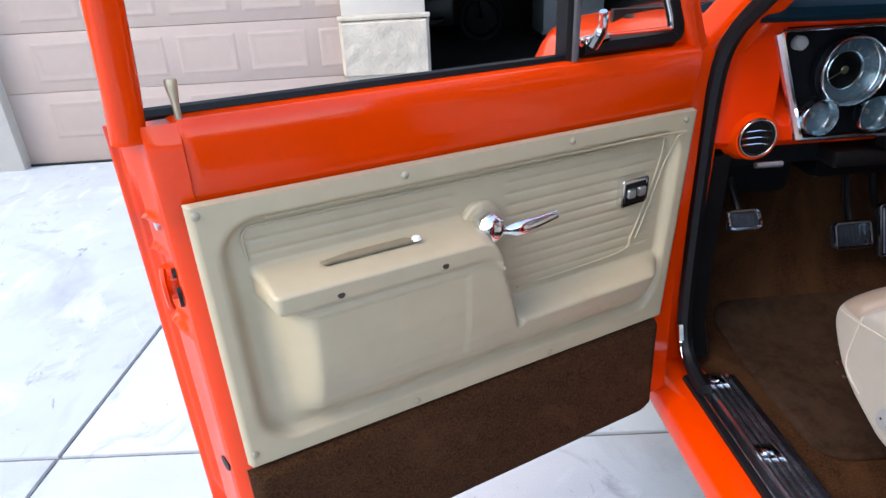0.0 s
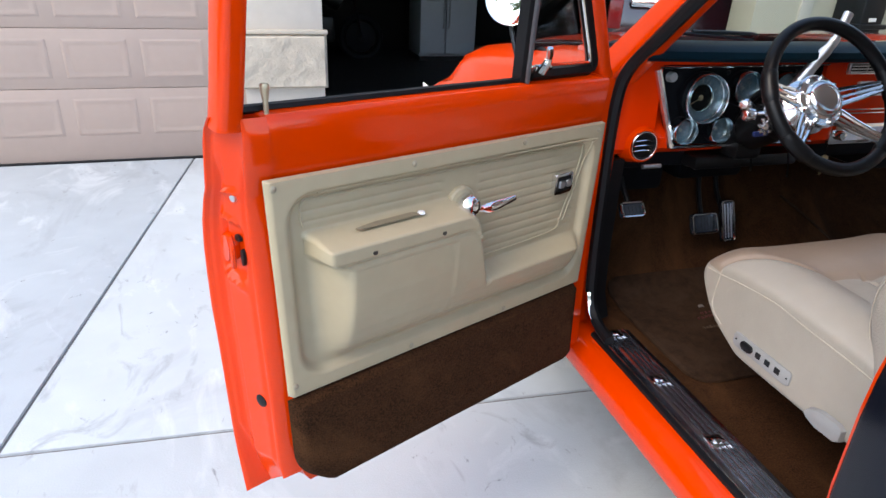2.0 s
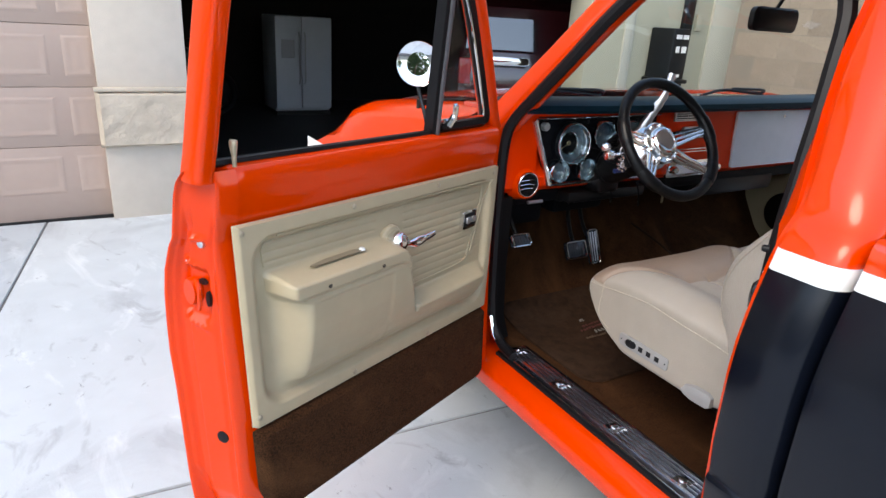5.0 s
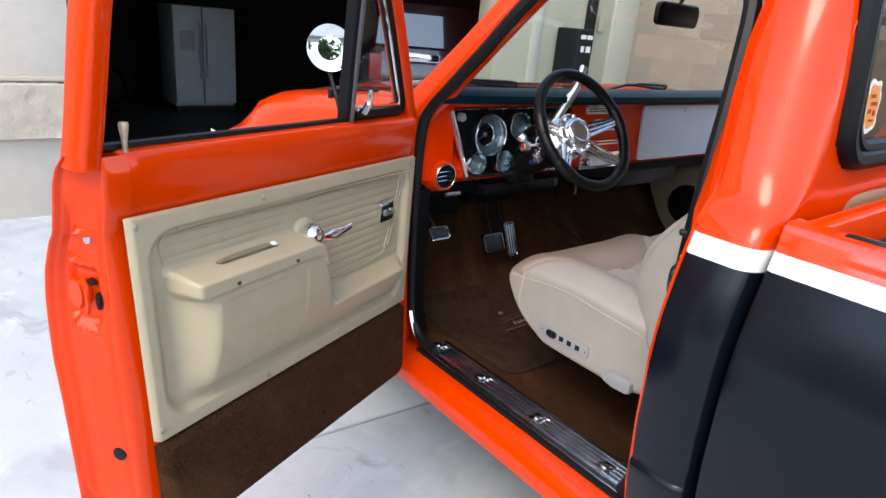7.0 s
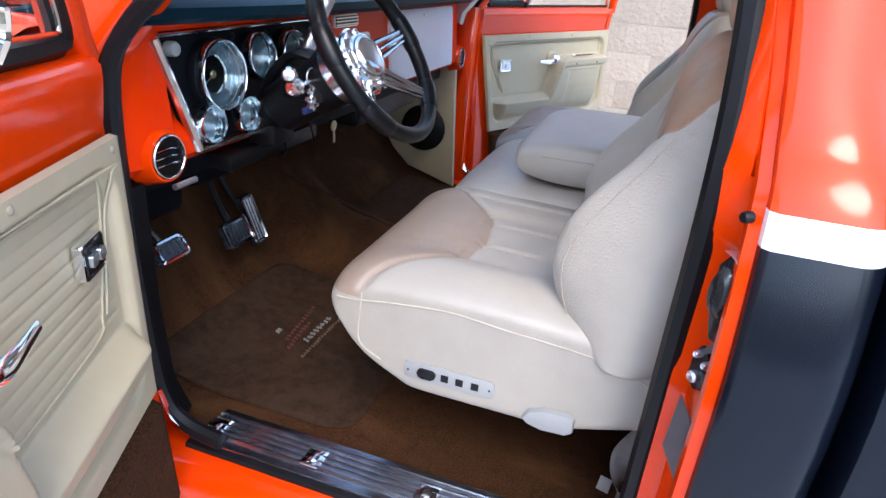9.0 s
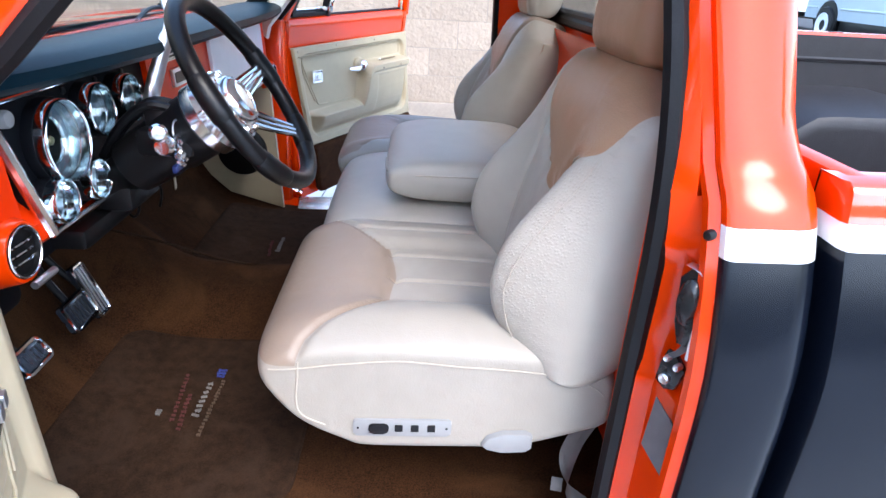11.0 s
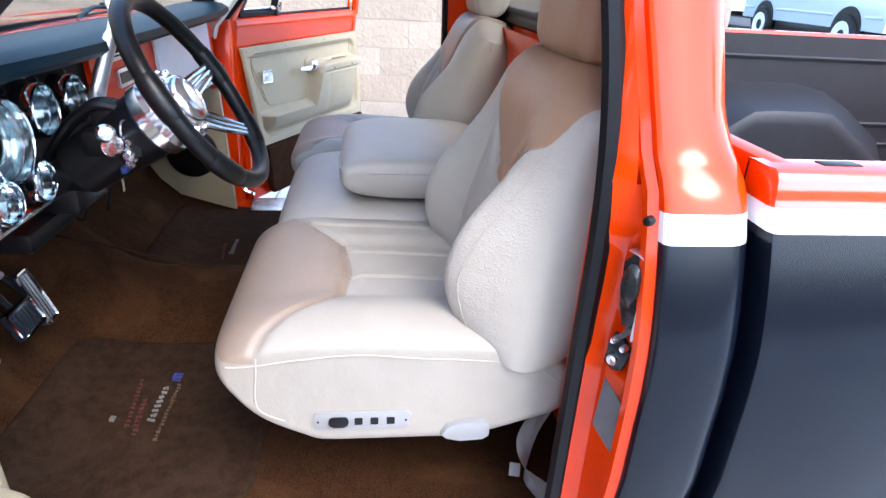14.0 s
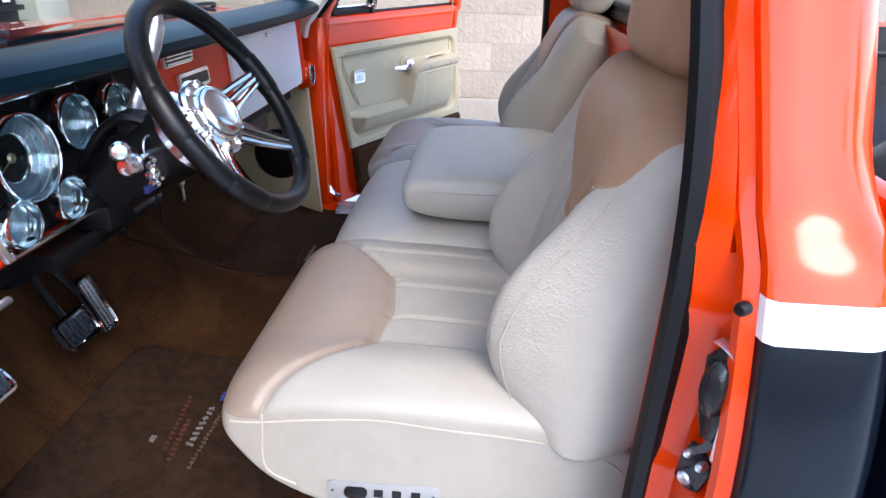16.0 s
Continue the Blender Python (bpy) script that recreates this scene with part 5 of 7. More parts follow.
tube(bm, [on_face(x, z, 0.004) for x, z in ((-0.768, 1.234), (-0.697, 1.035))], 0.0095, 8)
tube(bm, [on_face(x, z, 0.003) for x, z in ((-0.697, 1.032), (-0.23, 1.032))], 0.005, 8)
part("cluster_bezel", bm, "bezel", dash)
for x, z, r, k in ((-0.617, 1.158, 0.065, 0), (-0.490, 1.181, 0.046, 1), (-0.368, 1.178, 0.046, 1), (-0.667, 1.075, 0.035, 2), (-0.555, 1.076, 0.035, 2)):
    gm = frame_to(on_face(x, z, -0.014), fn, (1, 0, 0))
    bm = bmesh.new()
    revolve(bm, [(r * 1.0, 0.0), (r * 1.0, 0.032), (r * 0.985, 0.0365), (r * 0.965, 0.038), (r * 0.945, 0.0365), (r * 0.935, 0.033), (r * 0.925, 0.0215), (r * 0.905, 0.0205), (r * 0.895, 0.0085), (r * 0.87, 0.004)], gm, 44)
    part("gauge_ring", bm, "gauge", dash)
    bm = bmesh.new()
    revolve(bm, [(r * 1.05, 0.0), (r * 1.05, 0.014), (r * 1.02, 0.019), (r * 0.99, 0.019), (r * 0.985, 0.001)], gm, 36)
    part("gauge_pod", bm, "matte", dash)
    bm = bmesh.new()
    revolve(bm, [(r * 0.885, 0.0045), (r * 0.3, 0.005), (0.001, 0.005)], gm, 32)
    part("gauge_dial", bm, "dial", dash)
    bm = bmesh.new()
    n, ra, rb = (17, 0.60, 0.74) if k == 0 else (9, 0.56, 0.70)
    for t in range(n):
        a = radians(-130 + 260 * t / (n - 1))
        w = 0.0009 if t % 2 == 0 else 0.0005
        box(bm, -w, w, r * (ra if t % 2 == 0 else (ra + rb) / 2), r * rb, 0.0047, 0.0056, m=gm @ Matrix.Rotation(-a, 4, "Z"))
        if t % 4 == 0 and k == 0:
            box(bm, -0.0022, 0.0022, r * 0.765 - 0.0012, r * 0.765 + 0.0012, 0.0047, 0.0054, m=gm @ Matrix.Rotation(-a, 4, "Z"))
    part("gauge_marks", bm, "grey", dash)
    bm = bmesh.new()
    box(bm, -0.0009, 0.0009, -r * 0.12, r * 0.5, 0.0075, 0.0085, m=gm @ pose(0, 0, 0, 0, 0, 118 if k == 0 else 40))
    revolve(bm, [(0.005 + 0.004 * (k == 0), 0.005), (0.005, 0.010), (0.001, 0.0105)], gm, 14)
    part("gauge_needle", bm, "brass" if k == 0 else "grey", dash)
    if k == 0:
        bm = bmesh.new()
        revolve(bm, [(r * 0.57, 0.0045), (r * 0.565, 0.0095), (r * 0.54, 0.0105), (r * 0.515, 0.0085), (r * 0.50, 0.0058)], gm, 32)
        part("gauge_inner_ring", bm, "gauge", dash)
        bm = bmesh.new()
        revolve(bm, [(r * 0.51, 0.0060), (r * 0.2, 0.0064), (0.001, 0.0066)], gm, 24)
        part("gauge_centre", bm, "matte", dash)
    bm = bmesh.new()
    revolve(bm, [(r * 0.89, 0.0112), (r * 0.7, 0.0118), (r * 0.4, 0.0122), (0.001, 0.0124)], gm, 24)
    g = part("gauge_glass", bm, "glass", dash)
    g.visible_shadow = False
bm = bmesh.new()
revolve(bm, [(0.013, 0), (0.013, 0.014), (0.011, 0.018), (0.001, 0.019)], frame_to(on_face(-0.719, 1.213, -0.012), fn), 16)
part("headlight_knob", bm, "grey", dash)
for x in (-0.54, -0.43, -0.32):
    bm = bmesh.new()
    revolve(bm, [(0.006, 0), (0.006, 0.004), (0.001, 0.005)], frame_to(on_face(x, 1.222, -0.0125), fn), 10)
    part("pilot_lamp", bm, "rubber", dash)

# round air vents at both ends
for x in (-0.785, DX1 - 0.02):
    bm = bmesh.new()
    vm = frame_to((x, 0.55, 1.043), (0.0, -1, 0.03), (1, 0, 0))
    revolve(bm, [(0.056, -0.02), (0.05, 0.0), (0.046, 0.018), (0.043, 0.024), (0.039, 0.024), (0.036, 0.018)], vm, 28)
    part("vent_pod", bm, "red", dash)
    bm = bmesh.new()
    revolve(bm, [(0.038, 0.02), (0.036, 0.026), (0.033, 0.026), (0.032, 0.012), (0.001, 0.006)], vm, 24)
    part("vent_barrel", bm, "black", dash)
    bm = bmesh.new()
    for t in (-0.013, 0.0, 0.013):
        tube(bm, [vm @ Vector((-0.03, t - 0.003, 0.018)), vm @ Vector((0, t + 0.002, 0.027)), vm @ Vector((0.03, t - 0.003, 0.018))], 0.0022, 6)
    part("vent_louvre", bm, "chrome", dash)
    bm = bmesh.new()
    tube(bm, [vm @ Vector((0.0365 * math.cos(k * math.pi / 16), 0.0365 * math.sin(k * math.pi / 16), 0.026)) for k in range(32)], 0.0018, 6, True)
    part("vent_ring", bm, "bezel", dash)

# centre stack
bm = bmesh.new()
prism(bm, rrect(-0.065, 0.065, -0.015, 0.015, 0.004), 0.008, frame_to(on_face(-0.09, 1.230, 0.0), fn, (1, 0, 0)), bevel=0.002)
part("air_outlet", bm, "steel", dash)
bm = bmesh.new()
for x0, x1 in ((-0.148, -0.093), (-0.087, -0.032)):
    box(bm, x0, x1, face_y(1.23) - 0.0105, face_y(1.23) - 0.004, 1.219, 1.2425)
part("outlet_recess", bm, "black", dash)
bm = bmesh.new()
for t in (-0.008, 0.0, 0.008):
    box(bm, -0.15, -0.03, face_y(1.23) - 0.013, face_y(1.23) - 0.007, 1.229 + t, 1.2315 + t)
part("outlet_slats", bm, "steel", dash)
bm = bmesh.new()
prism(bm, rrect(-0.075, 0.075, -0.02, 0.02, 0.006), 0.008, frame_to(on_face(-0.03, 1.175, 0.0), fn, (1, 0, 0)), bevel=0.002)
part("heater_control", bm, "steel", dash)
bm = bmesh.new()
prism(bm, rrect(-0.066, 0.066, -0.012, 0.012, 0.003), 0.0095, frame_to(on_face(-0.03, 1.175, 0.0), fn, (1, 0, 0)))
part("heater_slots", bm, "black", dash)
bm = bmesh.new()
prism(bm, rrect(-0.135, 0.135, -0.028, 0.028, 0.004), 0.01, frame_to(on_face(-0.035, 1.048, 0.0), fn, (1, 0, 0)), bevel=0.002)
part("radio_bezel", bm, "chrome", dash)
bm = bmesh.new()
prism(bm, rrect(-0.09, 0.1, -0.018, 0.018, 0.003), 0.0125, frame_to(on_face(-0.035, 1.048, 0.0), fn, (1, 0, 0)))
part("radio_face", bm, "silver", dash)
for x in (-0.145, 0.082):
    bm = bmesh.new()
    revolve(bm, [(0.014, 0.0), (0.014, 0.02), (0.011, 0.026), (0.001, 0.027)], frame_to(on_face(x, 1.048, 0.008), fn), 16)
    part("radio_knob", bm, "chrome", dash)
bm = bmesh.new()
for z in (1.115, 1.105):
    box(bm, -0.13, 0.09, face_y(z) - 0.004, face_y(z), z, z + 0.003)
part("chrome_strip", bm, "chrome", dash)
bm = bmesh.new()
prism(bm, rrect(0.185, 0.775, -0.105, 0.105, 0.012), 0.01, frame_to((0, face_y(1.138), 1.138), fn, (1, 0, 0)), bevel=0.003)
part("glove_box_door", bm, "silver", dash, "plain silver glove box door")
bm = bmesh.new()
revolve(bm, [(0.008, 0), (0.007, 0.005), (0.001, 0.006)], frame_to(on_face(0.47, 1.222, 0.01), fn), 12)
part("glove_box_lock", bm, "chrome", dash)

# under the dash
bm = bmesh.new()
box(bm, -0.60, -0.25, 0.54, 0.75, 0.96, 0.998, 0.01)
part("under_dash_box", bm, "black", dash)
bm = bmesh.new()
box(bm, 0.1, 0.6, 0.6, 0.85, 0.9, 0.99, 0.02)
part("heater_box", bm, "black", dash)
# added black boxes: fill the dark band and keep light off the footwell
bm = bmesh.new()
box(bm, -0.83, 0.86, 0.60, 0.955, 0.955, 1.003, 0.012)
box(bm, -0.84, -0.60, 0.66, 0.95, 0.86, 0.96, 0.02)
box(bm, -0.52, -0.28, 0.70, 0.95, 0.87, 0.96, 0.02)
part("under_dash_pan", bm, "matte", dash, "black boxes added under the dash to darken the footwell")
bm = bmesh.new()
tube(bm, [(-0.775, 0.53, 0.985), (-0.72, 0.53, 0.985)], 0.006, 8)
part("hood_release", bm, "steel", dash)

# ---- steering column and wheel ----
WC = Vector((-0.492, 0.275, 1.222))
tilt = radians(33)
ax = Vector((0, -math.cos(tilt), math.sin(tilt)))
wm = frame_to(WC, ax, (1, 0, 0))
bm = bmesh.new()
revolve(bm, [(0.028, -0.52), (0.033, -0.29), (0.036, -0.27), (0.05, -0.255), (0.053, -0.20), (0.053, -0.165), (0.057, -0.16), (0.059, -0.11), (0.06, -0.10), (0.06, -0.07), (0.03, -0.06)], wm, 28)
col = part("steering_column", bm, "black", truck, "black steering column with chrome levers")
bm = bmesh.new()
box(bm, WC.x - 0.026, WC.x + 0.06, 0.49, 0.56, 1.0, 1.065, 0.015, m=None)
part("column_shroud", bm, "black", col)
bm = bmesh.new()
revolve(bm, [(0.06, -0.1), (0.066, -0.094), (0.066, -0.074), (0.052, -0.062), (0.038, -0.05)], wm, 28)
part("hub_adapter", bm, "bezel", col)
bm = bmesh.new()
tube(bm, [wm @ Vector((0.172 * math.cos(k * math.pi / 32), 0.172 * math.sin(k * math.pi / 32), 0)) for k in range(64)], 0.0155, 12, True)
sw = part("steering_wheel", bm, "rim", truck, "black-rimmed steering wheel with polished spokes")
bm = bmesh.new()
revolve(bm, [(0.03, -0.062), (0.05, -0.054), (0.062, -0.044), (0.064, -0.036), (0.060, -0.031), (0.047, -0.028), (0.045, -0.019), (0.041, -0.013), (0.032, -0.008), (0.027, -0.0075), (0.026, -0.0095), (0.001, -0.0085)], wm, 44)
part("hub", bm, "bezel", sw)
for k in range(9):
    a = k * 2 * math.pi / 9
    bm = bmesh.new()
    revolve(bm, [(0.0055, -0.012), (0.0055, -0.001), (0.0035, 0.001), (0.001, 0.001)], wm @ Matrix.Translation((0.0545 * math.cos(a), 0.0545 * math.sin(a), -0.025)), 8)
    part("hub_bolt", bm, "chrome", sw)
for a in (8, -42, 172, 222):
    bm = bmesh.new()
    R = wm @ Matrix.Rotation(radians(a), 4, "Z")
    for w in (-1, 1):
        tube(bm, [R @ Vector(p) for p in ((0.04, w * 0.018, -0.04), (0.1, w * 0.014, -0.024), (0.16, w * 0.009, -0.003))], [0.0065, 0.0055, 0.005], 8)
    tube(bm, [R @ Vector(p) for p in ((0.045, 0, -0.04), (0.1, 0, -0.0245), (0.16, 0, -0.003))], [0.0045, 0.004, 0.006], 8)
    part("spoke", bm, "chrome", sw)
    bm = bmesh.new()
    arc = [radians(a + d) for d in (-12, -10.5, -6, 0, 6, 10.5, 12)]
    tube(bm, [wm @ Vector((0.172 * math.cos(t), 0.172 * math.sin(t), 0)) for t in arc], [0.0158, 0.0172, 0.0178, 0.018, 0.0178, 0.0172, 0.0158], 14)
    part("grip_sleeve", bm, "rim", sw)
# lever socket and taped wiring on top of the column
bm = bmesh.new()
revolve(bm, [(0.001, -0.002), (0.024, 0.0), (0.026, 0.008), (0.025, 0.03), (0.019, 0.04), (0.001, 0.042)], frame_to((-0.468, 0.448, 1.122), (0.62, 0.25, 0.55)), 16)
box(bm, -0.525, -0.47, 0.40, 0.45, 1.155, 1.198, 0.012)
part("lever_socket", bm, "black", col)
bm = bmesh.new()
for dx, dz in ((0.0, 0.0), (0.012, 0.006), (-0.014, 0.004)):
    tube(bm, smooth_path([(-0.5 + dx, 0.40, 1.19 + dz), (-0.51 + dx, 0.44, 1.196 + dz), (-0.50 + dx, 0.49, 1.16 + dz), (-0.48 + dx, 0.54, 1.10)], 6), 0.008, 8)
part("taped_wiring", bm, "rubber", col)
# column shift lever, turn signal and hazard stalks
bm = bmesh.new()
tube(bm, smooth_path([(-0.47, 0.45, 1.135), (-0.43, 0.47, 1.17), (-0.395, 0.476, 1.205), (-0.366, 0.462, 1.268), (-0.344, 0.45, 1.314), (-0.325, 0.457, 1.346), (-0.303, 0.468, 1.381)], 6), [0.017] * 10 + [0.0155] * 6 + [0.0145] * 6 + [0.012] * 4 + [0.0095] * 4 + [0.0115] * 4 + [0.012] * 3, 12, False, 0, 0.7)
part("shift_lever", bm, "steel", col)
bm = bmesh.new()
tube(bm, [(-0.475, 0.372, 1.165), (-0.55, 0.378, 1.161), (-0.60, 0.382, 1.157)], [0.006, 0.0045, 0.0045], 8)
revolve(bm, [(0.011, 0), (0.0155, 0.006), (0.016, 0.024), (0.012, 0.03), (0.001, 0.031)], frame_to((-0.594, 0.382, 1.157), (-0.98, 0.05, -0.06)), 16)
part("signal_lever", bm, "bezel", col)
bm = bmesh.new()
tube(bm, [(-0.53, 0.43, 1.16), (-0.615, 0.39, 1.178)], 0.0045, 8)
revolve(bm, [(0.010, 0), (0.014, 0.006), (0.0145, 0.02), (0.010, 0.026), (0.001, 0.027)], frame_to((-0.61, 0.392, 1.177), (-0.9, -0.4, 0.15)), 16)
part("hazard_lever", bm, "bezel", col)
bm = bmesh.new()
box(bm, -0.55, -0.47, 0.36, 0.46, 1.115, 1.165, 0.015)
part("ignition_housing", bm, "black", col)

# keys hanging from the column
ky = thing("key_ring", "keys with a chrome jewelled fob and blue tag on a ring", "keys", at=(-0.55, 0.385, 1.122))
bm = bmesh.new()
tube(bm, [(0.016 * math.cos(k * math.pi / 8), 0, 0.045 + 0.016 * math.sin(k * math.pi / 8)) for k in range(16)], 0.0016, 6, True)
part("ring", bm, "steel", ky)
bm = bmesh.new()
for k in range(8):
    a = k * math.pi / 4
    revolve(bm, [(0.001, -0.006), (0.0058, -0.003), (0.0058, 0.003), (0.001, 0.006)], pose(-0.002 + 0.019 * math.cos(a), -0.005, 0.006 + 0.019 * math.sin(a), 90), 8)
revolve(bm, [(0.001, -0.008), (0.0115, -0.004), (0.013, 0.0), (0.0115, 0.004), (0.001, 0.008)], pose(-0.002, -0.005, 0.006, 90), 12)
part("fob", bm, "bezel", ky)
bm = bmesh.new()
box(bm, -0.03, 0.012, -0.004, 0.004, -0.022, -0.01, 0.002)
part("tag", bm, "bluetag", ky)

hk = thing("hanging_key", "brass key hanging on a short cord below the dash", "key", at=(-0.126, 0.562, 1.0))
bm = bmesh.new()
tube(bm, [(0.0, 0.0, 0.01), (0.001, -0.001, -0.01), (0.0, 0.0, -0.026)], 0.0013, 6)
part("cord", bm, "rubber", hk)
bm = bmesh.new()
rings = []
for d, k in ((-0.0013, 0.94), (-0.0009, 1.0), (0.0009, 1.0), (0.0013, 0.94)):
    rings.append([Vector((0.016 * k * math.cos(t * math.pi / 9), d, -0.038 + 0.0145 * k * math.sin(t * math.pi / 9))) for t in range(18)])
loft(bm, rings, True, True)
box(bm, -0.0045, 0.0045, -0.001, 0.001, -0.085, -0.05, 0.0006)
for k in range(4):
    box(bm, 0.0040, 0.0075, -0.0009, 0.0009, -0.082 + 0.006 * k, -0.079 + 0.006 * k)
part("key_blade", bm, "brass", hk)

# loose wires hanging below the dash
for pts in (((-0.44, 0.53, 1.03), (-0.43, 0.52, 0.98), (-0.40, 0.55, 0.95), (-0.36, 0.60, 0.99)), ((-0.30, 0.54, 1.02), (-0.29, 0.53, 0.97), (-0.26, 0.55, 0.92))):
    bm = bmesh.new()
    tube(bm, smooth_path(pts, 8), 0.0028, 6)
    part("wire", bm, "rubber", dash)

# ---- pedals ----
def pedal(name, at, w, h, tiltdeg, label, arm):
    bm = bmesh.new()
    pm = Matrix.Translation(at) @ pose(0, 0, 0, 90 - tiltdeg, 0, 0)
    prism(bm, rrect(-w / 2, w / 2, -h / 2, h / 2, 0.01), 0.012, pm, bevel=0.003)
    p = part(name, bm, "pedal", truck, label)
    bm = bmesh.new()
    tube(bm, [pm @ Vector((x, y, 0.013)) for x, y in rrect(-w / 2 + 0.003, w / 2 - 0.003, -h / 2 + 0.003, h / 2 - 0.003, 0.009)], 0.0042, 6, True)
    part("pedal_trim", bm, "chrome", p)
    bm = bmesh.new()
    for k in range(int(w / 0.012) - 1):
        x = -w / 2 + 0.014 + 0.012 * k
        box(bm, x - 0.002, x + 0.002, -h / 2 + 0.012, h / 2 - 0.012, 0.012, 0.0145, m=pm)
    part("pedal_ribs", bm, "steel" if "gas" in name else "pedal", p)
    bm = bmesh.new()
    tube(bm, smooth_path([pm @ Vector((0, 0, 0)), Vector(at) + Vector(arm) * 0.4 + Vector((0, 0.03, 0)), Vector(at) + Vector(arm)]), 0.008, 8)
    part("pedal_arm", bm, "black", p)


pedal("gas_pedal", (-0.244, 0.758, 0.69), 0.052, 0.14, 22, "chrome-edged accelerator pedal", (0.0, 0.12, 0.22))
pedal("brake_pedal", (-0.37, 0.72, 0.705), 0.098, 0.068, 25, "chrome-edged brake pedal pad", (0.02, 0.1, 0.3))
pedal("parking_brake_pedal", (-0.743, 0.592, 0.833), 0.075, 0.045, 35, "chrome-edged parking brake pedal", (0.0, 0.12, 0.2))

# ---- seats ----
def sup(t, n):
    c, s = math.cos(t), math.sin(t)
    return math.copysign(abs(c) ** (2 / n), c), math.copysign(abs(s) ** (2 / n), s)


def zoned(bm, rings, fun, caps=True):
    """A closed loft whose vertices carry the two sewn-in zones."""
    bm.verts.layers.float.new("zone_a")
    bm.verts.layers.float.new("zone_b")
    bm.verts.layers.float.new("pucker")
    a, b, c = bm.verts.layers.float["zone_a"], bm.verts.layers.float["zone_b"], bm.verts.layers.float["pucker"]
    rows = loft(bm, rings, True, caps)
    for i, row in enumerate(rows):
        for j, v in enumerate(row):
            v[a], v[b], v[c] = fun(i, j)


def groove(d, w):
    return math.exp(-((d / w) ** 2))


def seat(s, name):
    """One front seat; s -1 for the driver, 1 for the passenger. Measured from the truck's middle, outwards positive."""
    X0, X1 = 0.315, 0.858
    SX = CX - s * 0.022
    xm, xh = (X0 + X1) / 2, (X1 - X0) / 2

    def W(x, y, z):
        return Vector((SX + s * x, y, z - 0.015))

    # cushion
    NX, NT = 230, 220
    yc, ya, zc, zb = -0.060, 0.304, 0.813, 0.112

    def c_back(t):
        """The lower rear of the cushion is squarer than the rest."""
        return math.sin(t) < 0 and math.cos(t) < 0

    def front_seam(x):
        """Where the front piece ends, going back (larger x is outwards)."""
        return lerp(x, [(0.30, 0.175), (0.366, 0.145), (0.43, 0.085), (0.492, 0.026), (0.60, 0.012), (0.727, 0.026), (0.765, 0.075), (0.80, 0.122), (0.83, 0.15), (0.86, 0.162)])

    def cushion(i, j):
        e = math.sin(math.pi / 2 * (-1 + 2 * i / NX))
        x = xm + xh * e
        k = max(0.0, 1 - abs(e) ** 4.2) ** (1 / 4.2)
        t = 2 * math.pi * j / NT
        c, n = sup(t, 6.0 if c_back(t) else 3.4)
        full = 0.62 + 0.38 * k
        y = yc + ya * c * (0.885 + 0.115 * k)
        z = zc + zb * n * full
        if n > 0:
            top = step(n, 0.3, 0.95)
            bol = math.exp(-(((x - 0.785) / 0.055) ** 2)) + 0.7 * math.exp(-(((x - 0.385) / 0.05) ** 2))
            ins = step(x, 0.44, 0.48) * (1 - step(x, 0.70, 0.74))
            z += top * (0.016 * bol - 0.012 * ins * (1 - step(y, 0.0, 0.08)) - 0.010 * step(-y, -0.02, 0.3))
            z += top * 0.008 * step(y, 0.02, 0.12) * (1 - step(x, 0.69, 0.79))
            d = y - front_seam(x)
            if 0.36 < x < 0.86:
                z -= top * (0.009 - 0.001 * step(x, 0.74, 0.80)) * groove(d, 0.006 + 0.003 * step(x, 0.74, 0.80))
            if y < front_seam(x):
                for a in (0.41, 0.51, 0.622, 0.727):
                    z -= top * 0.006 * groove(x - a, 0.0042)
        if n < 0:
            z += 0.035 * step(-c, 0.35, 1.0) * -n
        if c > 0:
            q = max(0.0, 0.885 - z)
            y -= 0.95 * q * q / (q + 0.07) * step(c, 0.3, 1.0)
        return W(x, y, z)

    def cmat(i, j):
        x = xm + xh * math.sin(math.pi / 2 * (-1 + 2 * i / NX))
        n = sup(2 * math.pi * j / NT, 3.4)[1]
        p = cushion(i, j)
        y = p.y
        return (min(p.z - 0.862 - 0.006 * (1 - step(x, 0.6, 0.8)), y - front_seam(x), x - 0.335), min((n - 0.6) * 0.2, x - 0.41, 0.727 - x, front_seam(x) - y), 0.0)

    bm = bmesh.new()
    zoned(bm, [[cushion(i, j) for j in range(NT)] for i in range(NX + 1)], cmat)
    root = part(name, bm, "leather", truck, "two-tone beige and taupe leather seat", angle=80)

    def top_z(x, y):
        i = NX * (0.5 + math.asin((x - xm) / xh) / math.pi)
        best, bz = 9, 0.9
        for j in range(2, NT // 2 - 1):
            p = cushion(i, j)
            if abs(p.y - y) < best:
                best, bz = abs(p.y - y), p.z
        return bz

    # seam threads on the cushion
    bm = bmesh.new()
    tube(bm, [W(x, front_seam(x), top_z(x, front_seam(x)) + 0.001) for x in [0.366 + 0.478 * k / 46 for k in range(47)]], 0.0011, 5)
    grid = [cushion(i, j) for i in range(158, NX + 1) for j in range(NT)]
    run = []
    for q in smooth_path([(0, 0.205, 0.855), (0, 0.157, 0.857), (0, 0.06, 0.872), (0, -0.05, 0.872), (0, -0.16, 0.858), (0, -0.26, 0.835), (0, -0.335, 0.815)], 8):
        run.append(min(grid, key=lambda p: (p.y - q.y) ** 2 + (p.z - q.z) ** 2 - 0.002 * s * (p.x - SX)) + Vector((s * 0.001, 0, 0)))
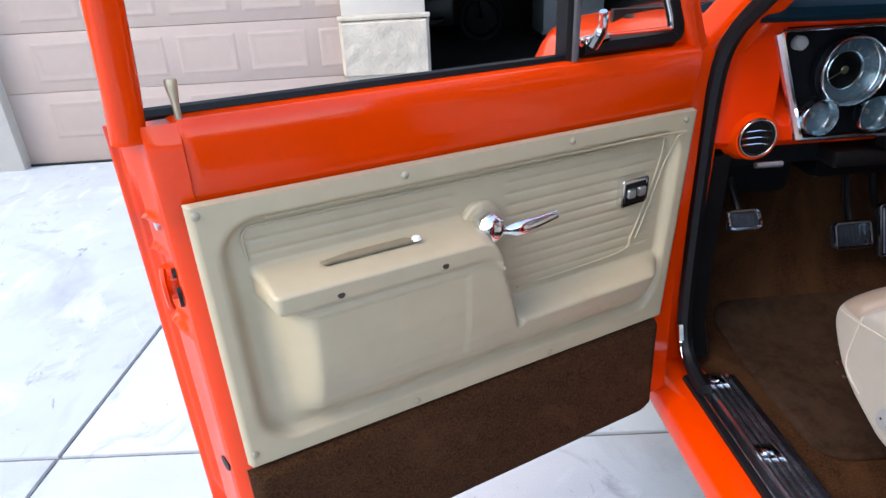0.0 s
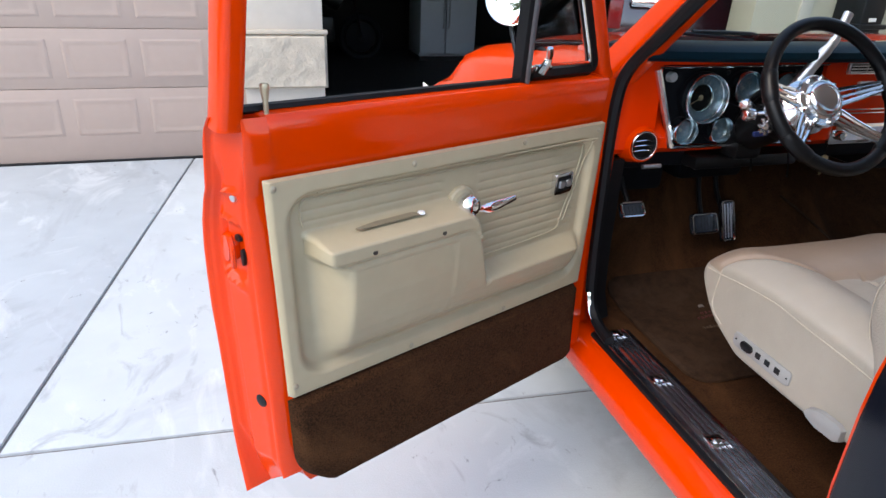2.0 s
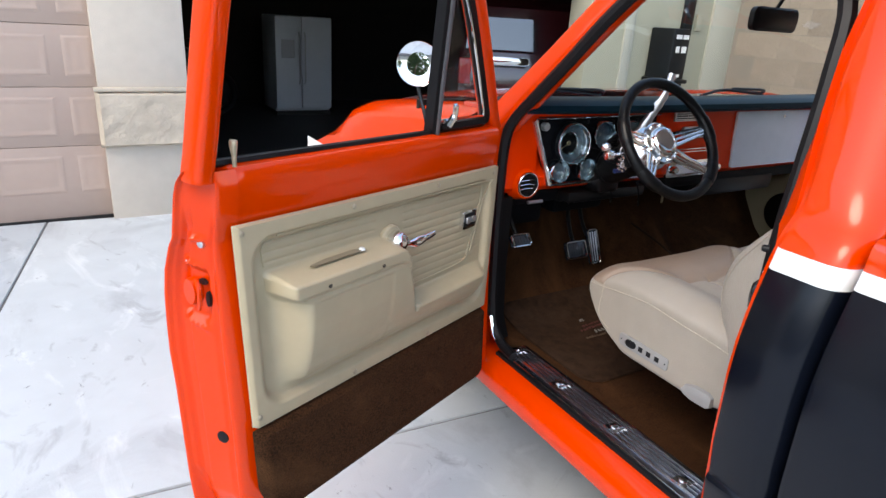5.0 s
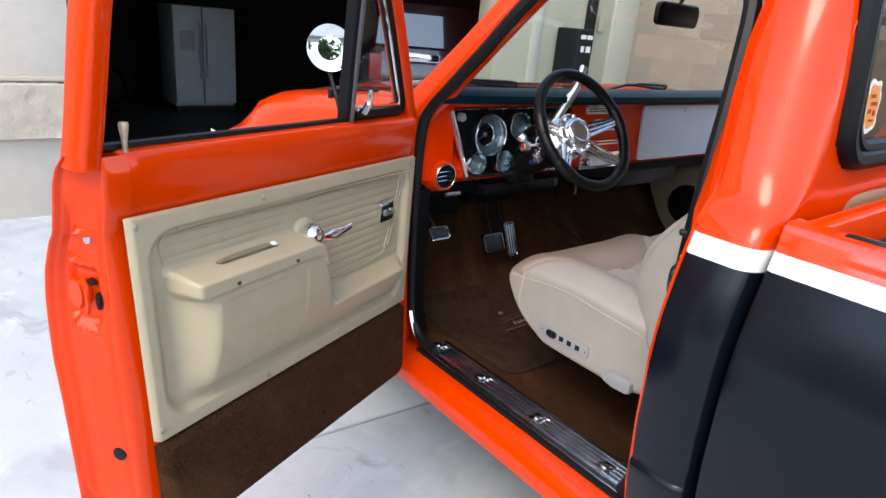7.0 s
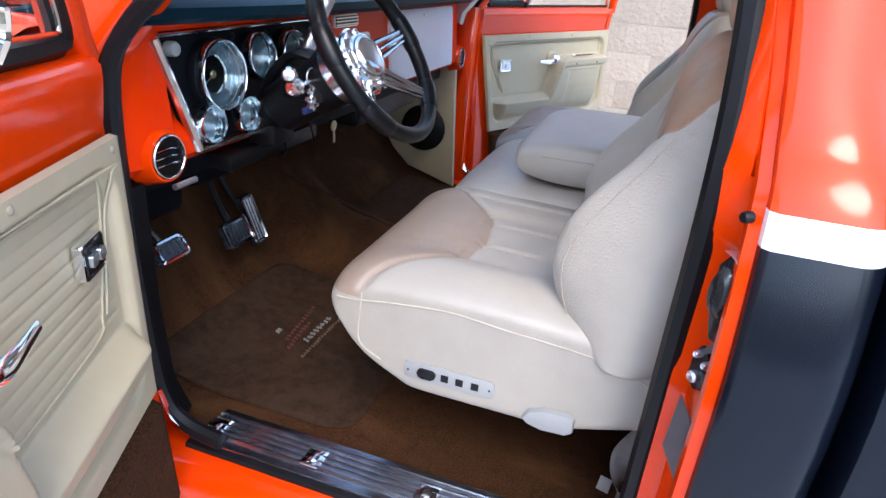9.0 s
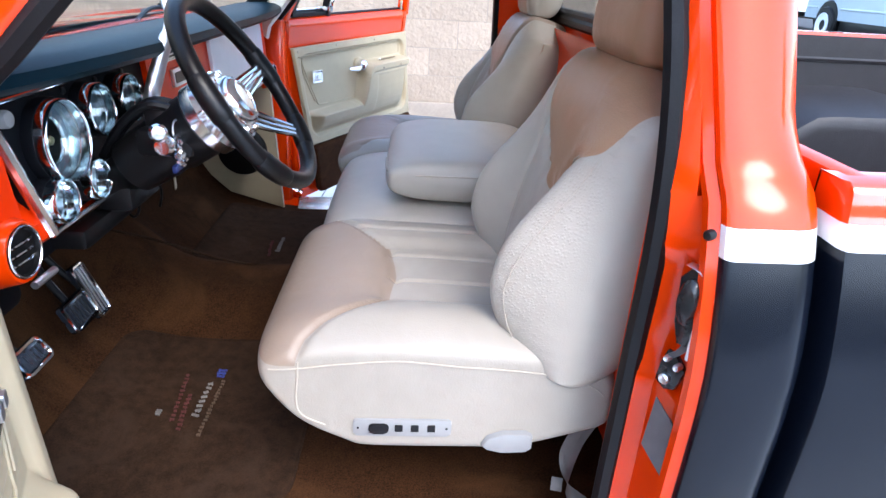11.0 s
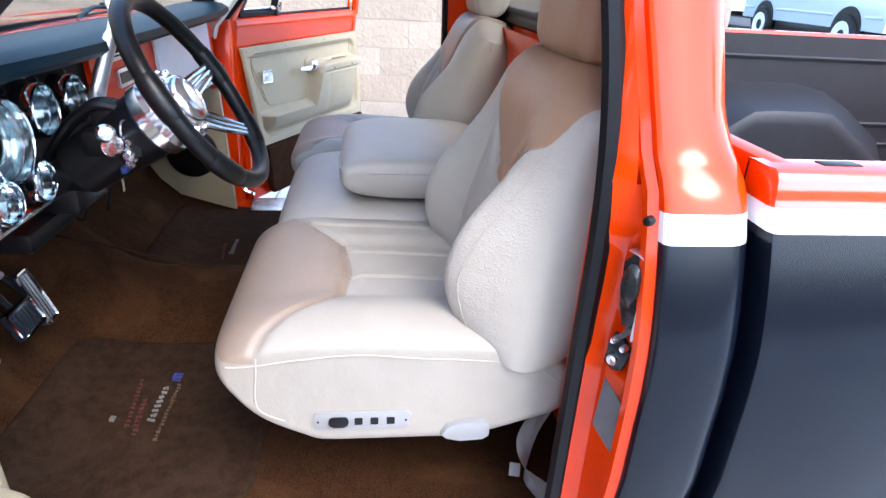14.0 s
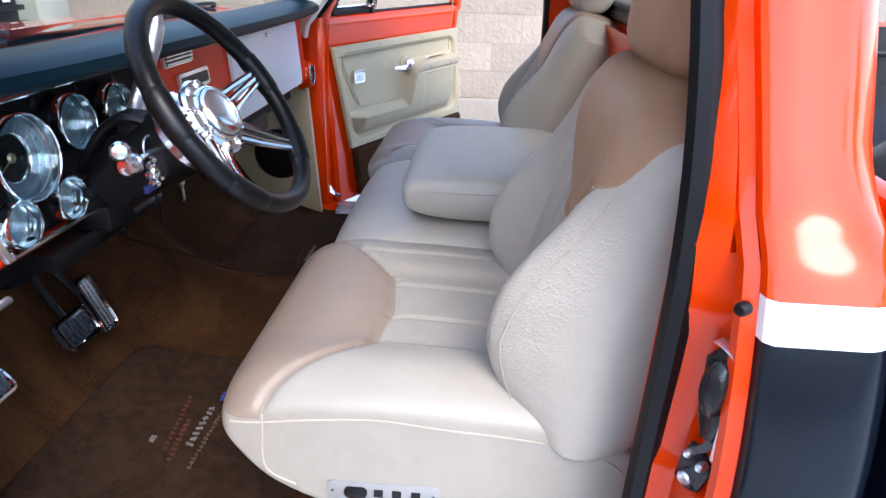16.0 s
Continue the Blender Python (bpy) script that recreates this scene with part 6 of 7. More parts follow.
    run = smooth_path([sum((run[max(0, min(len(run) - 1, k + d))] for d in (-2, -1, 0, 1, 2)), Vector()) / 5 for k in range(0, len(run), 3)], 4)
    tube(bm, run, 0.0015, 6)
    run = []
    for q in smooth_path([(0, 0.158, 0.868), (0, 0.15, 0.835), (0, 0.135, 0.80), (0, 0.11, 0.765)], 6):
        run.append(min(grid, key=lambda p: (p.y - q.y) ** 2 + (p.z - q.z) ** 2 - 0.002 * s * (p.x - SX)) + Vector((s * 0.001, 0, 0)))
    tube(bm, smooth_path([run[0], run[6], run[12], run[-1]], 6), 0.0016, 6)
    for a in (0.41, 0.51, 0.622, 0.727):
        tube(bm, [W(a + 0.004, y, top_z(a + 0.004, y) + 0.0006) for y in [front_seam(a) - 0.004 - 0.235 * k / 14 for k in range(15)]], 0.0008, 4)
    part("cushion_seam", bm, "thread", root)

    # backrest
    bx0, bx1 = 0.335, 0.872
    bm_, bh_ = (bx0 + bx1) / 2, (bx1 - bx0) / 2
    z0, z1 = 0.848, 1.328
    tl = math.tan(radians(14.5 if s < 0 else 17))
    yo = -0.28 if s < 0 else -0.305

    VLINE = [(p.x, p.y) for p in smooth_path([(0.44, 1.34, 0), (0.455, 1.26, 0), (0.48, 1.205, 0), (0.53, 1.165, 0), (0.605, 1.12, 0), (0.668, 1.082, 0), (0.69, 1.09, 0), (0.725, 1.135, 0), (0.765, 1.175, 0), (0.80, 1.192, 0), (0.825, 1.212, 0), (0.842, 1.27, 0), (0.852, 1.36, 0)], 4)]
    VSEG = [(a, b, c - a, d - b, (c - a) ** 2 + (d - b) ** 2) for (a, b), (c, d) in zip(VLINE, VLINE[1:])]

    def v_line(x):
        """Lower edge of the tan shoulder piece."""
        return lerp(x, VLINE)

    def seam_gap(x, h):
        """Signed distance to the tan piece's lower edge."""
        near = 9.0
        for a, b, dx, dh, ll in VSEG:
            t = max(0.0, min(1.0, ((x - a) * dx + (h - b) * dh) / ll))
            near = min(near, (x - a - t * dx) ** 2 + (h - b - t * dh) ** 2)
        return math.copysign(math.sqrt(near), h - v_line(x))

    def back(i, j, nx=180, nt=200):
        e = math.sin(math.pi / 2 * (-1 + 2 * i / nx))
        x = bm_ + bh_ * e
        k = max(0.0, 1 - abs(e) ** 3.4) ** (1 / 3.4)
        t = 2 * math.pi * j / nt
        c, n = sup(t, 3.6 if math.sin(t) >= 0 else 3.2)
        shoulder = 0.05 * step(abs(e), 0.45, 1.0) + 0.0
        h = (z0 + z1) / 2 + (z1 - z0) / 2 * n * (0.93 + 0.07 * k) - shoulder * step(n, 0.2, 1)
        d = (0.085 if c > 0 else 0.15) * c * (0.006 + 0.994 * k)
        if c > 0:
            f = step(c, 0.3, 0.95)
            bol = k * math.exp(-(((x - 0.80) / 0.058) ** 2)) + k * math.exp(-(((x - 0.405) / 0.055) ** 2))
            d += f * (0.094 * bol * (1 - step(h, 1.0, 1.25)) * (0.6 + 0.4 * step(h, 0.84, 0.98)) - 0.012)
            if x > 0.7:
                d += f * 0.0022 * noise.noise(Vector((x * 30, h * 95, s))) * (groove(x - 0.745, 0.03) + groove(x - 0.845, 0.03))
            d += f * 0.012 * step(h, 1.12, 1.26)
            vl = v_line(x)
            d -= f * 0.011 * (1 - 0.8 * step(x, 0.73, 0.80)) * groove(seam_gap(x, h) if x < 0.86 else h - vl, 0.009)
            if h < vl:
                for a in (0.49, 0.668, 0.75):
                    d -= f * 0.008 * groove(x - a, 0.006) * step(vl - h, 0.0, 0.03)
        y = yo + d - (h - 0.95) * tl
        return W(x, y, h + d * 0.25)

    def bmat(i, j, nx=180, nt=200):
        e = math.sin(math.pi / 2 * (-1 + 2 * i / nx))
        x = bm_ + bh_ * e
        t = 2 * math.pi * j / nt
        c, n = sup(t, 3.6 if math.sin(t) >= 0 else 3.2)
        k = max(0.0, 1 - abs(e) ** 3.4) ** (1 / 3.4)
        h = (z0 + z1) / 2 + (z1 - z0) / 2 * n * (0.93 + 0.07 * k) - 0.05 * step(abs(e), 0.45, 1.0) * step(n, 0.2, 1)
        dv = h - v_line(x)
        if c > 0 and x < 0.86:
            dv = seam_gap(x, h)
        return (min(dv, 0.874 - x, c + 0.9), min((c - 0.6) * 0.2, x - 0.49, 0.74 - x, -dv), step(x, 0.715, 0.75) * (1 - step(x, 0.845, 0.872)) * (1 - 0.7 * step(h, 1.15, 1.25)))

    bm = bmesh.new()
    zoned(bm, [[back(i, j) for j in range(200)] for i in range(181)], bmat, False)
    # passenger shoulder goes taupe: sky reflection on tan leather put into colour
    part("backrest", bm, "leather_back" if s < 0 else "leather", root, angle=80)
    bm = bmesh.new()
    rings = []
    path = []
    for k in range(40):
        t = -0.42 * math.pi + 0.52 * math.pi * k / 39
        p = back(lerp(t / math.pi, [(-0.42, 152), (-0.3, 146), (-0.1, 143.5), (0.12, 147), (0.3, 152), (0.44, 156)]), t / (2 * math.pi) * 200)
        path.append(p + Vector((s * 0.002, 0.002, 0)))
    tube(bm, path, 0.0009, 6)
    part("backrest_seam", bm, "thread", root)

    def height(i, j, nx=180, nt=200):
        e = math.sin(math.pi / 2 * (-1 + 2 * i / nx))
        k = max(0.0, 1 - abs(e) ** 3.4) ** (1 / 3.4)
        t = 2 * math.pi * j / nt
        n = sup(t, 3.6 if math.sin(t) >= 0 else 3.2)[1]
        return (z0 + z1) / 2 + (z1 - z0) / 2 * n * (0.93 + 0.07 * k) - 0.05 * step(abs(e), 0.45, 1.0) * step(n, 0.2, 1)

    pts = []
    for x, h in [p for p in VLINE[6:] if p[0] < 0.79]:
        i = 90 + 180 * math.asin(2 * (x - bx0) / (bx1 - bx0) - 1) / math.pi
        lo, hi = -45.0, 45.0
        for _ in range(24):
            mid_j = (lo + hi) / 2
            lo, hi = (mid_j, hi) if height(i, mid_j) < h else (lo, mid_j)
        pts.append(back(i, lo) + Vector((0, 0.0035, 0.0015)))
    bm = bmesh.new()
    tube(bm, smooth_path(pts, 3), 0.0012, 6)
    part("shoulder_seam", bm, "thread", root)

    # head restraint
    bm = bmesh.new()
    rings = []
    hx0, hx1 = 0.475, 0.745
    for i in range(25):
        e = -1 + 2 * i / 24
        k = (1 - abs(e) ** 4) ** 0.25 if abs(e) < 1 else 0
        ring = []
        for j in range(36):
            c, n = sup(2 * math.pi * j / 36, 3.2)
            ring.append(W((hx0 + hx1) / 2 + (hx1 - hx0) / 2 * e, (-0.39 if s < 0 else -0.43) + 0.062 * c * (0.5 + 0.5 * k) - 0.05 * (0.108 * n) / 0.2 + 0.012 * n, 1.43 + 0.105 * n * (0.88 + 0.12 * k)))
        rings.append(ring)
    zoned(bm, rings, lambda a, b: (0.01 if s < 0 else min(a - 4, 20 - a) * 0.01, -1.0, 0.0))
    part("headrest", bm, "leather_back", root, "tan leather head restraint", angle=80)
    bm = bmesh.new()
    for x in (0.55, 0.67):
        tube(bm, [W(x, yo - 0.36 * tl, 1.27), W(x, yo - 0.42 * tl, 1.34)], 0.007, 8)
    part("headrest_post", bm, "chrome", root)

    # base
    bm = bmesh.new()
    lo = SX + s * (X0 + 0.04)
    hi = SX + s * (X1 - 0.3)
    box(bm, min(lo, hi), max(lo, hi), -0.36, 0.0, 0.50, 0.74, 0.01)
    part("seat_base", bm, "black", root)

    # switch panel and recliner knob on the outer side
    xs = X1 - 0.004
    SM = Matrix(((0, 0, s, SX + s * xs), (-1, 0, 0, -0.008), (0, 1, 0, 0.749), (0, 0, 0, 1)))
    bm = bmesh.new()
    prism(bm, rrect(-0.08, 0.08, -0.0165, 0.0165, 0.008), 0.008, SM, bevel=0.002)
    sp = part("switch_panel", bm, "grey", root, "grey power seat switch panel")
    bm = bmesh.new()
    prism(bm, rrect(-0.055, -0.022, -0.009, 0.009, 0.008), 0.013, SM, bevel=0.002)
    part("oval_switch", bm, "rubber", root)
    for x in (-0.006, 0.02, 0.047):
        bm = bmesh.new()
        prism(bm, rrect(x - 0.0065, x + 0.0065, -0.0065, 0.0065, 0.001), 0.0095, SM)
        part("switch_opening", bm, "black", root)
    for x in (-0.072, 0.072):
        bm = bmesh.new()
        revolve(bm, [(0.002, 0.008), (0.002, 0.0088), (0.0005, 0.0088)], SM @ pose(x, 0, 0), 8)
        part("switch_screw", bm, "black", root)
    bm = bmesh.new()
    KM = Matrix(((0, 0, s, SX + s * (xs - 0.004)), (-1, 0, 0, -0.182), (0, 1, 0, 0.724), (0, 0, 0, 1)))
    prism(bm, [(-0.043, -0.006), (-0.034, 0.01), (-0.01, 0.02), (0.03, 0.021), (0.041, 0.014), (0.041, -0.010), (0.03, -0.018), (-0.01, -0.02), (-0.034, -0.014)], 0.02, KM, bevel=0.006)
    part("recliner_handle", bm, "grey", root, "grey plastic recliner handle")
    return root


seat(-1, "driver_seat")
seat(1, "passenger_seat")


def pillow(x0, x1, y0, y1, z0, z1, name, parent, material, label="", p=3.4, nose=0.0):
    bm = bmesh.new()
    rings = []
    for i in range(33):
        e = -1 + 2 * i / 32
        k = (1 - abs(e) ** p) ** (1 / p) if abs(e) < 1 else 0
        ring = []
        for j in range(48):
            c, n = sup(2 * math.pi * j / 48, p)
            ring.append(Vector(((x0 + x1) / 2 + (x1 - x0) / 2 * e, (y0 + y1) / 2 + (y1 - y0) / 2 * c * (0.9 + 0.1 * k), (z0 + z1) / 2 + (z1 - z0) / 2 * n * (0.7 + 0.3 * k) + nose * c)))
        rings.append(ring)
    loft(bm, rings, True, True)
    return part(name, bm, material, parent, label, angle=80)


pillow(CX - 0.315, CX + 0.315, -0.40, 0.205, 0.73, 0.915, "centre_cushion", truck, "leather_plain", "beige leather centre seat cushion")
arm = pillow(CX - 0.245, CX + 0.262, -0.36, 0.055, 0.918, 1.03, "centre_armrest", truck, "leather_plain", "folded beige leather centre arm rest", 3.0)
bm = bmesh.new()
tube(bm, smooth_path([(CX - 0.2415, -0.28, 0.992), (CX - 0.2435, -0.12, 0.992), (CX - 0.24, 0.0, 0.992), (CX - 0.21, 0.045, 0.992), (CX - 0.1, 0.053, 0.992)]), 0.003, 6)
part("armrest_seam", bm, "thread", arm)

# seat belt webbing behind the seat, and floor mats
sb = thing("seat_belt", "grey-beige seat belt webbing lying on the carpet", "seat belt", at=(-0.80, -0.28, 0.52))
bm = bmesh.new()
pth = smooth_path([(0.105, -0.07, 0.175), (0.08, -0.035, 0.125), (0.06, -0.033, 0.067), (0.04, -0.055, 0.042), (0.02, -0.078, 0.026), (0.01, -0.10, 0.006)], 10)
rings = []
for i, q in enumerate(pth):
    a = lerp(i / (len(pth) - 1), [(0, 0.1), (0.2, 0.5), (0.4, 1.5), (0.6, 2.7), (0.8, 3.0), (1, 4.2)])
    d = (math.cos(a) * Vector((0.1, 1, -0.2)) + math.sin(a) * Vector((-0.7, 0.2, 0.7))).normalized() * 0.022
    w = Vector((-0.6, 0.0, 0.8)) * 0.003
    ring = [q + d * e + w * math.sin(5 * e + 0.4 * i) for e in (-1, -0.6, -0.2, 0.2, 0.6, 1)]
    rings.append(ring + [p + Vector((0.0013, 0, -0.0013)) for p in ring[::-1]])
loft(bm, rings, True, True)
part("webbing", bm, "belt", sb)
bm = bmesh.new()
box(bm, -0.001, 0.001, -0.011, 0.011, -0.012, 0.012, 0.0006, m=pose(0.058, -0.012, 0.066, 20, 40, 15))
part("tag", bm, "belt", sb, "small pale cloth tag")

def mat_z(x, y):
    return floor_z(x, y) - 0.505 + 0.013 + 0.0012 * noise.noise(Vector((x * 9, y * 9, 4)))


def floor_mat(x0, x1, y0, y1, label):
    """A pile mat with a bound edge, draped on the floor."""
    cx, cy = (x0 + x1) / 2, (y0 + y1) / 2
    fm = thing("floor_mat", label, "floor mat", at=(cx, cy, 0.505), group="cab floor mats")
    ol = rrect(x0, x1, y0, y1, 0.06, 8)
    ol = [p.lerp(q, k / 6) for p, q in zip([Vector(o) for o in ol], [Vector(o) for o in ol[1:] + ol[:1]]) for k in range(6 if (p - q).length > 0.1 else 1)]
    mc = Vector((cx, cy))
    bm = bmesh.new()
    rings = [[Vector((p.x - cx, p.y - cy, mat_z(p.x, p.y) - 0.011)) for p in ol]]
    for k in [1.0, 0.99] + [0.96 - 0.04 * a for a in range(24)] + [0.001]:
        rings.append([Vector((q.x - cx, q.y - cy, mat_z(q.x, q.y) - (0.003 if k == 1 else 0))) for q in [mc.lerp(p, k) for p in ol]])
    loft(bm, rings, True, False)
    part("mat_surface", bm, "mat", fm, angle=60)
    bm = bmesh.new()
    tube(bm, [(p.x - cx, p.y - cy, mat_z(p.x, p.y) - 0.006) for p in ol], 0.0055, 6, True)
    part("binding", bm, "mat", fm)

    def stitched(x0, x1, y, w, n, material, label, slant=0.0):
        """A row of raised thread marks on the mat."""
        bm = bmesh.new()
        rnd = random.Random(n)
        gap = (x1 - x0) / n
        for k in range(n):
            x = x0 + (k + 0.5) * gap
            yy = y + slant * (k / n - 0.5) + rnd.uniform(-0.08, 0.08) * w
            h = w * rnd.uniform(0.6, 1.0)
            box(bm, -gap * 0.15, gap * 0.15, -h / 2, h / 2, -0.001, 0.004, m=pose(x - cx, yy - cy, mat_z(x, yy), 0, 0, rnd.uniform(-25, 25)))
            if rnd.random() < 0.7:
                box(bm, -gap * 0.36, gap * 0.36, -h * 0.09, h * 0.09, -0.001, 0.0038, m=pose(x - cx, yy - cy + h * rnd.choice((0.38, 0.0, -0.36)), mat_z(x, yy), 0, 0, rnd.uniform(-12, 12)))
        part("embroidery", bm, material, fm, label)

    return stitched


sew = floor_mat(-0.722, -0.172, 0.205, 0.70, "dark brown floor mat with small faded embroidery")
sew(-0.485, -0.355, 0.448, 0.017, 8, "threadwhite", "white stitched marks, worn")
sew(-0.545, -0.345, 0.421, 0.009, 17, "threadtan", "thin tan stitching")
sew(-0.53, -0.40, 0.476, 0.012, 9, "threadred", "faded red stitching", 0.015)
sew(-0.50, -0.325, 0.502, 0.010, 12, "threadred", "faded red stitching", 0.02)
sew(-0.338, -0.302, 0.434, 0.022, 3, "threadblue", "blue stitching")
sew(-0.482, -0.462, 0.528, 0.012, 3, "threadwhite", "white stitching")
sew = floor_mat(0.265, 0.815, 0.205, 0.70, "dark brown floor mat on the passenger side")
sew(0.40, 0.53, 0.448, 0.017, 8, "threadwhite", "white stitched marks, worn")
sew(0.36, 0.50, 0.476, 0.012, 9, "threadred", "faded red stitching", 0.015)

# ---- things in and before the garage ----
fr = thing("refrigerator", "white side-by-side refrigerator standing in the dim garage", "refrigerator", at=(1.0, 8.1, 0.01))
bm = bmesh.new()
box(bm, -0.41, 0.41, 0.04, 0.65, 0.06, 1.36, 0.015)
part("body", bm, "fridge", fr)
for x0, x1, hx in ((-0.41, -0.04, -0.075), (-0.03, 0.41, 0.005)):
    bm = bmesh.new()
    box(bm, x0, x1, -0.03, 0.035, 0.10, 1.36, 0.015)
    d = part("door", bm, "fridge", fr)
    bm = bmesh.new()
    tube(bm, [(hx, -0.03, 0.45), (hx, -0.07, 0.5), (hx, -0.07, 1.1), (hx, -0.03, 1.15)], 0.012)
    part("handle", bm, "grey", d)
bm = bmesh.new()
box(bm, -0.33, -0.14, -0.036, -0.028, 0.80, 1.05, 0.01)
part("dispenser", bm, "grey", fr, "grey ice dispenser recess")
bm = bmesh.new()
box(bm, -0.4, 0.4, 0.0, 0.6, 0.0, 0.06)
part("plinth", bm, "black", fr)

# motorcycle inside the garage; rims and engine blackened to stand for shade
mc = thing("motorcycle", "motorcycle with chrome parts, blackened for the garage shade", "motorcycle", at=(-0.85, 8.2, 0.01))
for x in (-0.62, 0.62):
    bm = bmesh.new()
    tube(bm, [(x + 0.27 * math.cos(a * math.pi / 12), 0, 0.31 + 0.27 * math.sin(a * math.pi / 12)) for a in range(24)], 0.045, 8, True)
    w = part("tyre", bm, "matte", mc)
    bm = bmesh.new()
    revolve(bm, [(0.05, -0.05), (0.06, -0.03), (0.2, -0.01), (0.2, 0.01), (0.06, 0.03), (0.05, 0.05)], pose(x, 0, 0.31, 90))
    part("rim", bm, "matte", w)
bm = bmesh.new()
tube(bm, smooth_path([(-0.35, 0, 0.72), (-0.1, 0, 0.78), (0.2, 0, 0.8), (0.36, 0, 0.74)]), [0.05] * 8 + [0.09] * 8 + [0.11] * 8 + [0.07], 12, False, 0, 1.2)
part("tank_and_seat", bm, "black", mc)
bm = bmesh.new()
box(bm, -0.25, 0.25, -0.13, 0.13, 0.25, 0.6, 0.05)
part("engine", bm, "black", mc)
bm = bmesh.new()
tube(bm, smooth_path([(0.35, -0.38, 0.98), (0.45, -0.2, 1.0), (0.5, 0, 0.95), (0.45, 0.2, 1.0), (0.35, 0.38, 0.98)]), 0.014)
part("handlebar", bm, "chrome", mc)
bm = bmesh.new()
tube(bm, smooth_path([(0.1, -0.16, 0.35), (-0.2, -0.18, 0.3), (-0.7, -0.18, 0.36)]), 0.035)
part("exhaust", bm, "chrome", mc)
bm = bmesh.new()
tube(bm, [(0.62, 0.06, 0.31), (0.48, 0.06, 0.95)], 0.022)
tube(bm, [(0.62, -0.06, 0.31), (0.48, -0.06, 0.95)], 0.022)
part("fork", bm, "chrome", mc)

# dark red sport utility vehicle backed into view
sv = thing("parked_suv", "dark red sport utility vehicle parked in the garage", "car", at=(2.65, 4.8, 0.01))
sv.matrix_world = Matrix.Translation((2.65, 4.8, 0.01)) @ pose(0, 0, 0, 0, 0, -24)
prof = [(0.0, 0.45), (-0.03, 0.75), (0.0, 0.98), (0.06, 1.12), (0.2, 1.62), (0.35, 1.72), (2.2, 1.74), (2.7, 1.62), (3.3, 1.12), (4.1, 1.02), (4.3, 0.8), (4.3, 0.45)]
bm = bmesh.new()
rings = []
for s in (-1, -0.93, -0.8, 0, 0.8, 0.93, 1):
    a = abs(s)
    ring = []
    for y, z in prof:
        tum = 0.14 * step(z, 1.05, 1.7)
        ins = 0.05 if a == 1 else 0
        ring.append(Vector((s * (0.92 - tum), y * (1 - 0.012 * (a == 1)) + (0.03 if a == 1 and y < 1 else 0), z - ins * (z > 1.6))))
    rings.append(ring)
loft(bm, rings, True, True)
part("body", bm, "maroon", sv)
bm = bmesh.new()
prism(bm, [(-0.86, 1.17), (-0.06, 1.17), (-0.1, 1.51), (-0.82, 1.51)], 0.012, Matrix(((1, 0, 0, 0), (0, 0.2, -0.98, 0.03 - 1.14 * 0.2), (0, 0.98, 0.2, 0.03), (0, 0, 0, 1))))
part("rear_window", bm, "carglass", sv)
bm = bmesh.new()
box(bm, -0.9, 0.9, -0.1, 0.05, 0.45, 0.72, 0.03)
part("bumper", bm, "black", sv)
for s in (-1, 1):
    bm = bmesh.new()
    box(bm, s * 0.86 - 0.07, s * 0.86 + 0.07, -0.04, 0.09, 0.8, 1.08, 0.02)
    part("tail_lamp", bm, "tail", sv)
    for y in (0.85, 3.4):
        bm = bmesh.new()
        revolve(bm, [(0.2, -0.1), (0.32, -0.1), (0.35, -0.07), (0.35, 0.07), (0.32, 0.1), (0.2, 0.1)], pose(s * 0.8, y, 0.35, 0, 90), 20)
        w = part("wheel", bm, "rubber", sv)
bm = bmesh.new()
box(bm, -0.72, -0.15, -0.055, -0.02, 1.02, 1.11, 0.03)
part("tailgate_bar", bm, "chrome", sv, "bright tailgate bar")

# tall black cabinet by the cream wall
cb = thing("tool_cabinet", "tall black cabinet with pale labels beside the cream wall", "cabinet", at=(3.47, 3.72, 0.0))
bm = bmesh.new()
box(bm, -0.165, 0.075, -0.14, 0.17, 0.0, 1.53, 0.02)
part("body", bm, "black", cb)
bm = bmesh.new()
box(bm, -0.2, 0.1, -0.18, 0.17, 1.0, 1.04, 0.01)
part("ledge", bm, "black", cb)
for z0, z1, x0, x1 in ((1.43, 1.47, -0.13, -0.05), (1.43, 1.47, -0.03, 0.05), (1.30, 1.36, -0.11, -0.06), (1.30, 1.36, -0.03, 0.04), (1.06, 1.09, -0.08, 0.0)):
    bm = bmesh.new()
    box(bm, x0, x1, -0.144, -0.138, z0, z1)
    part("label_bar", bm, "white", cb, "pale printed label")
bx = thing("wall_box", "small cream switch box on the wall", "switch box", at=(4.0, 3.9, 1.6))
bm = bmesh.new()
box(bm, -0.045, 0.045, -0.03, 0.0, -0.08, 0.08, 0.006)
part("cover", bm, "cream", bx)

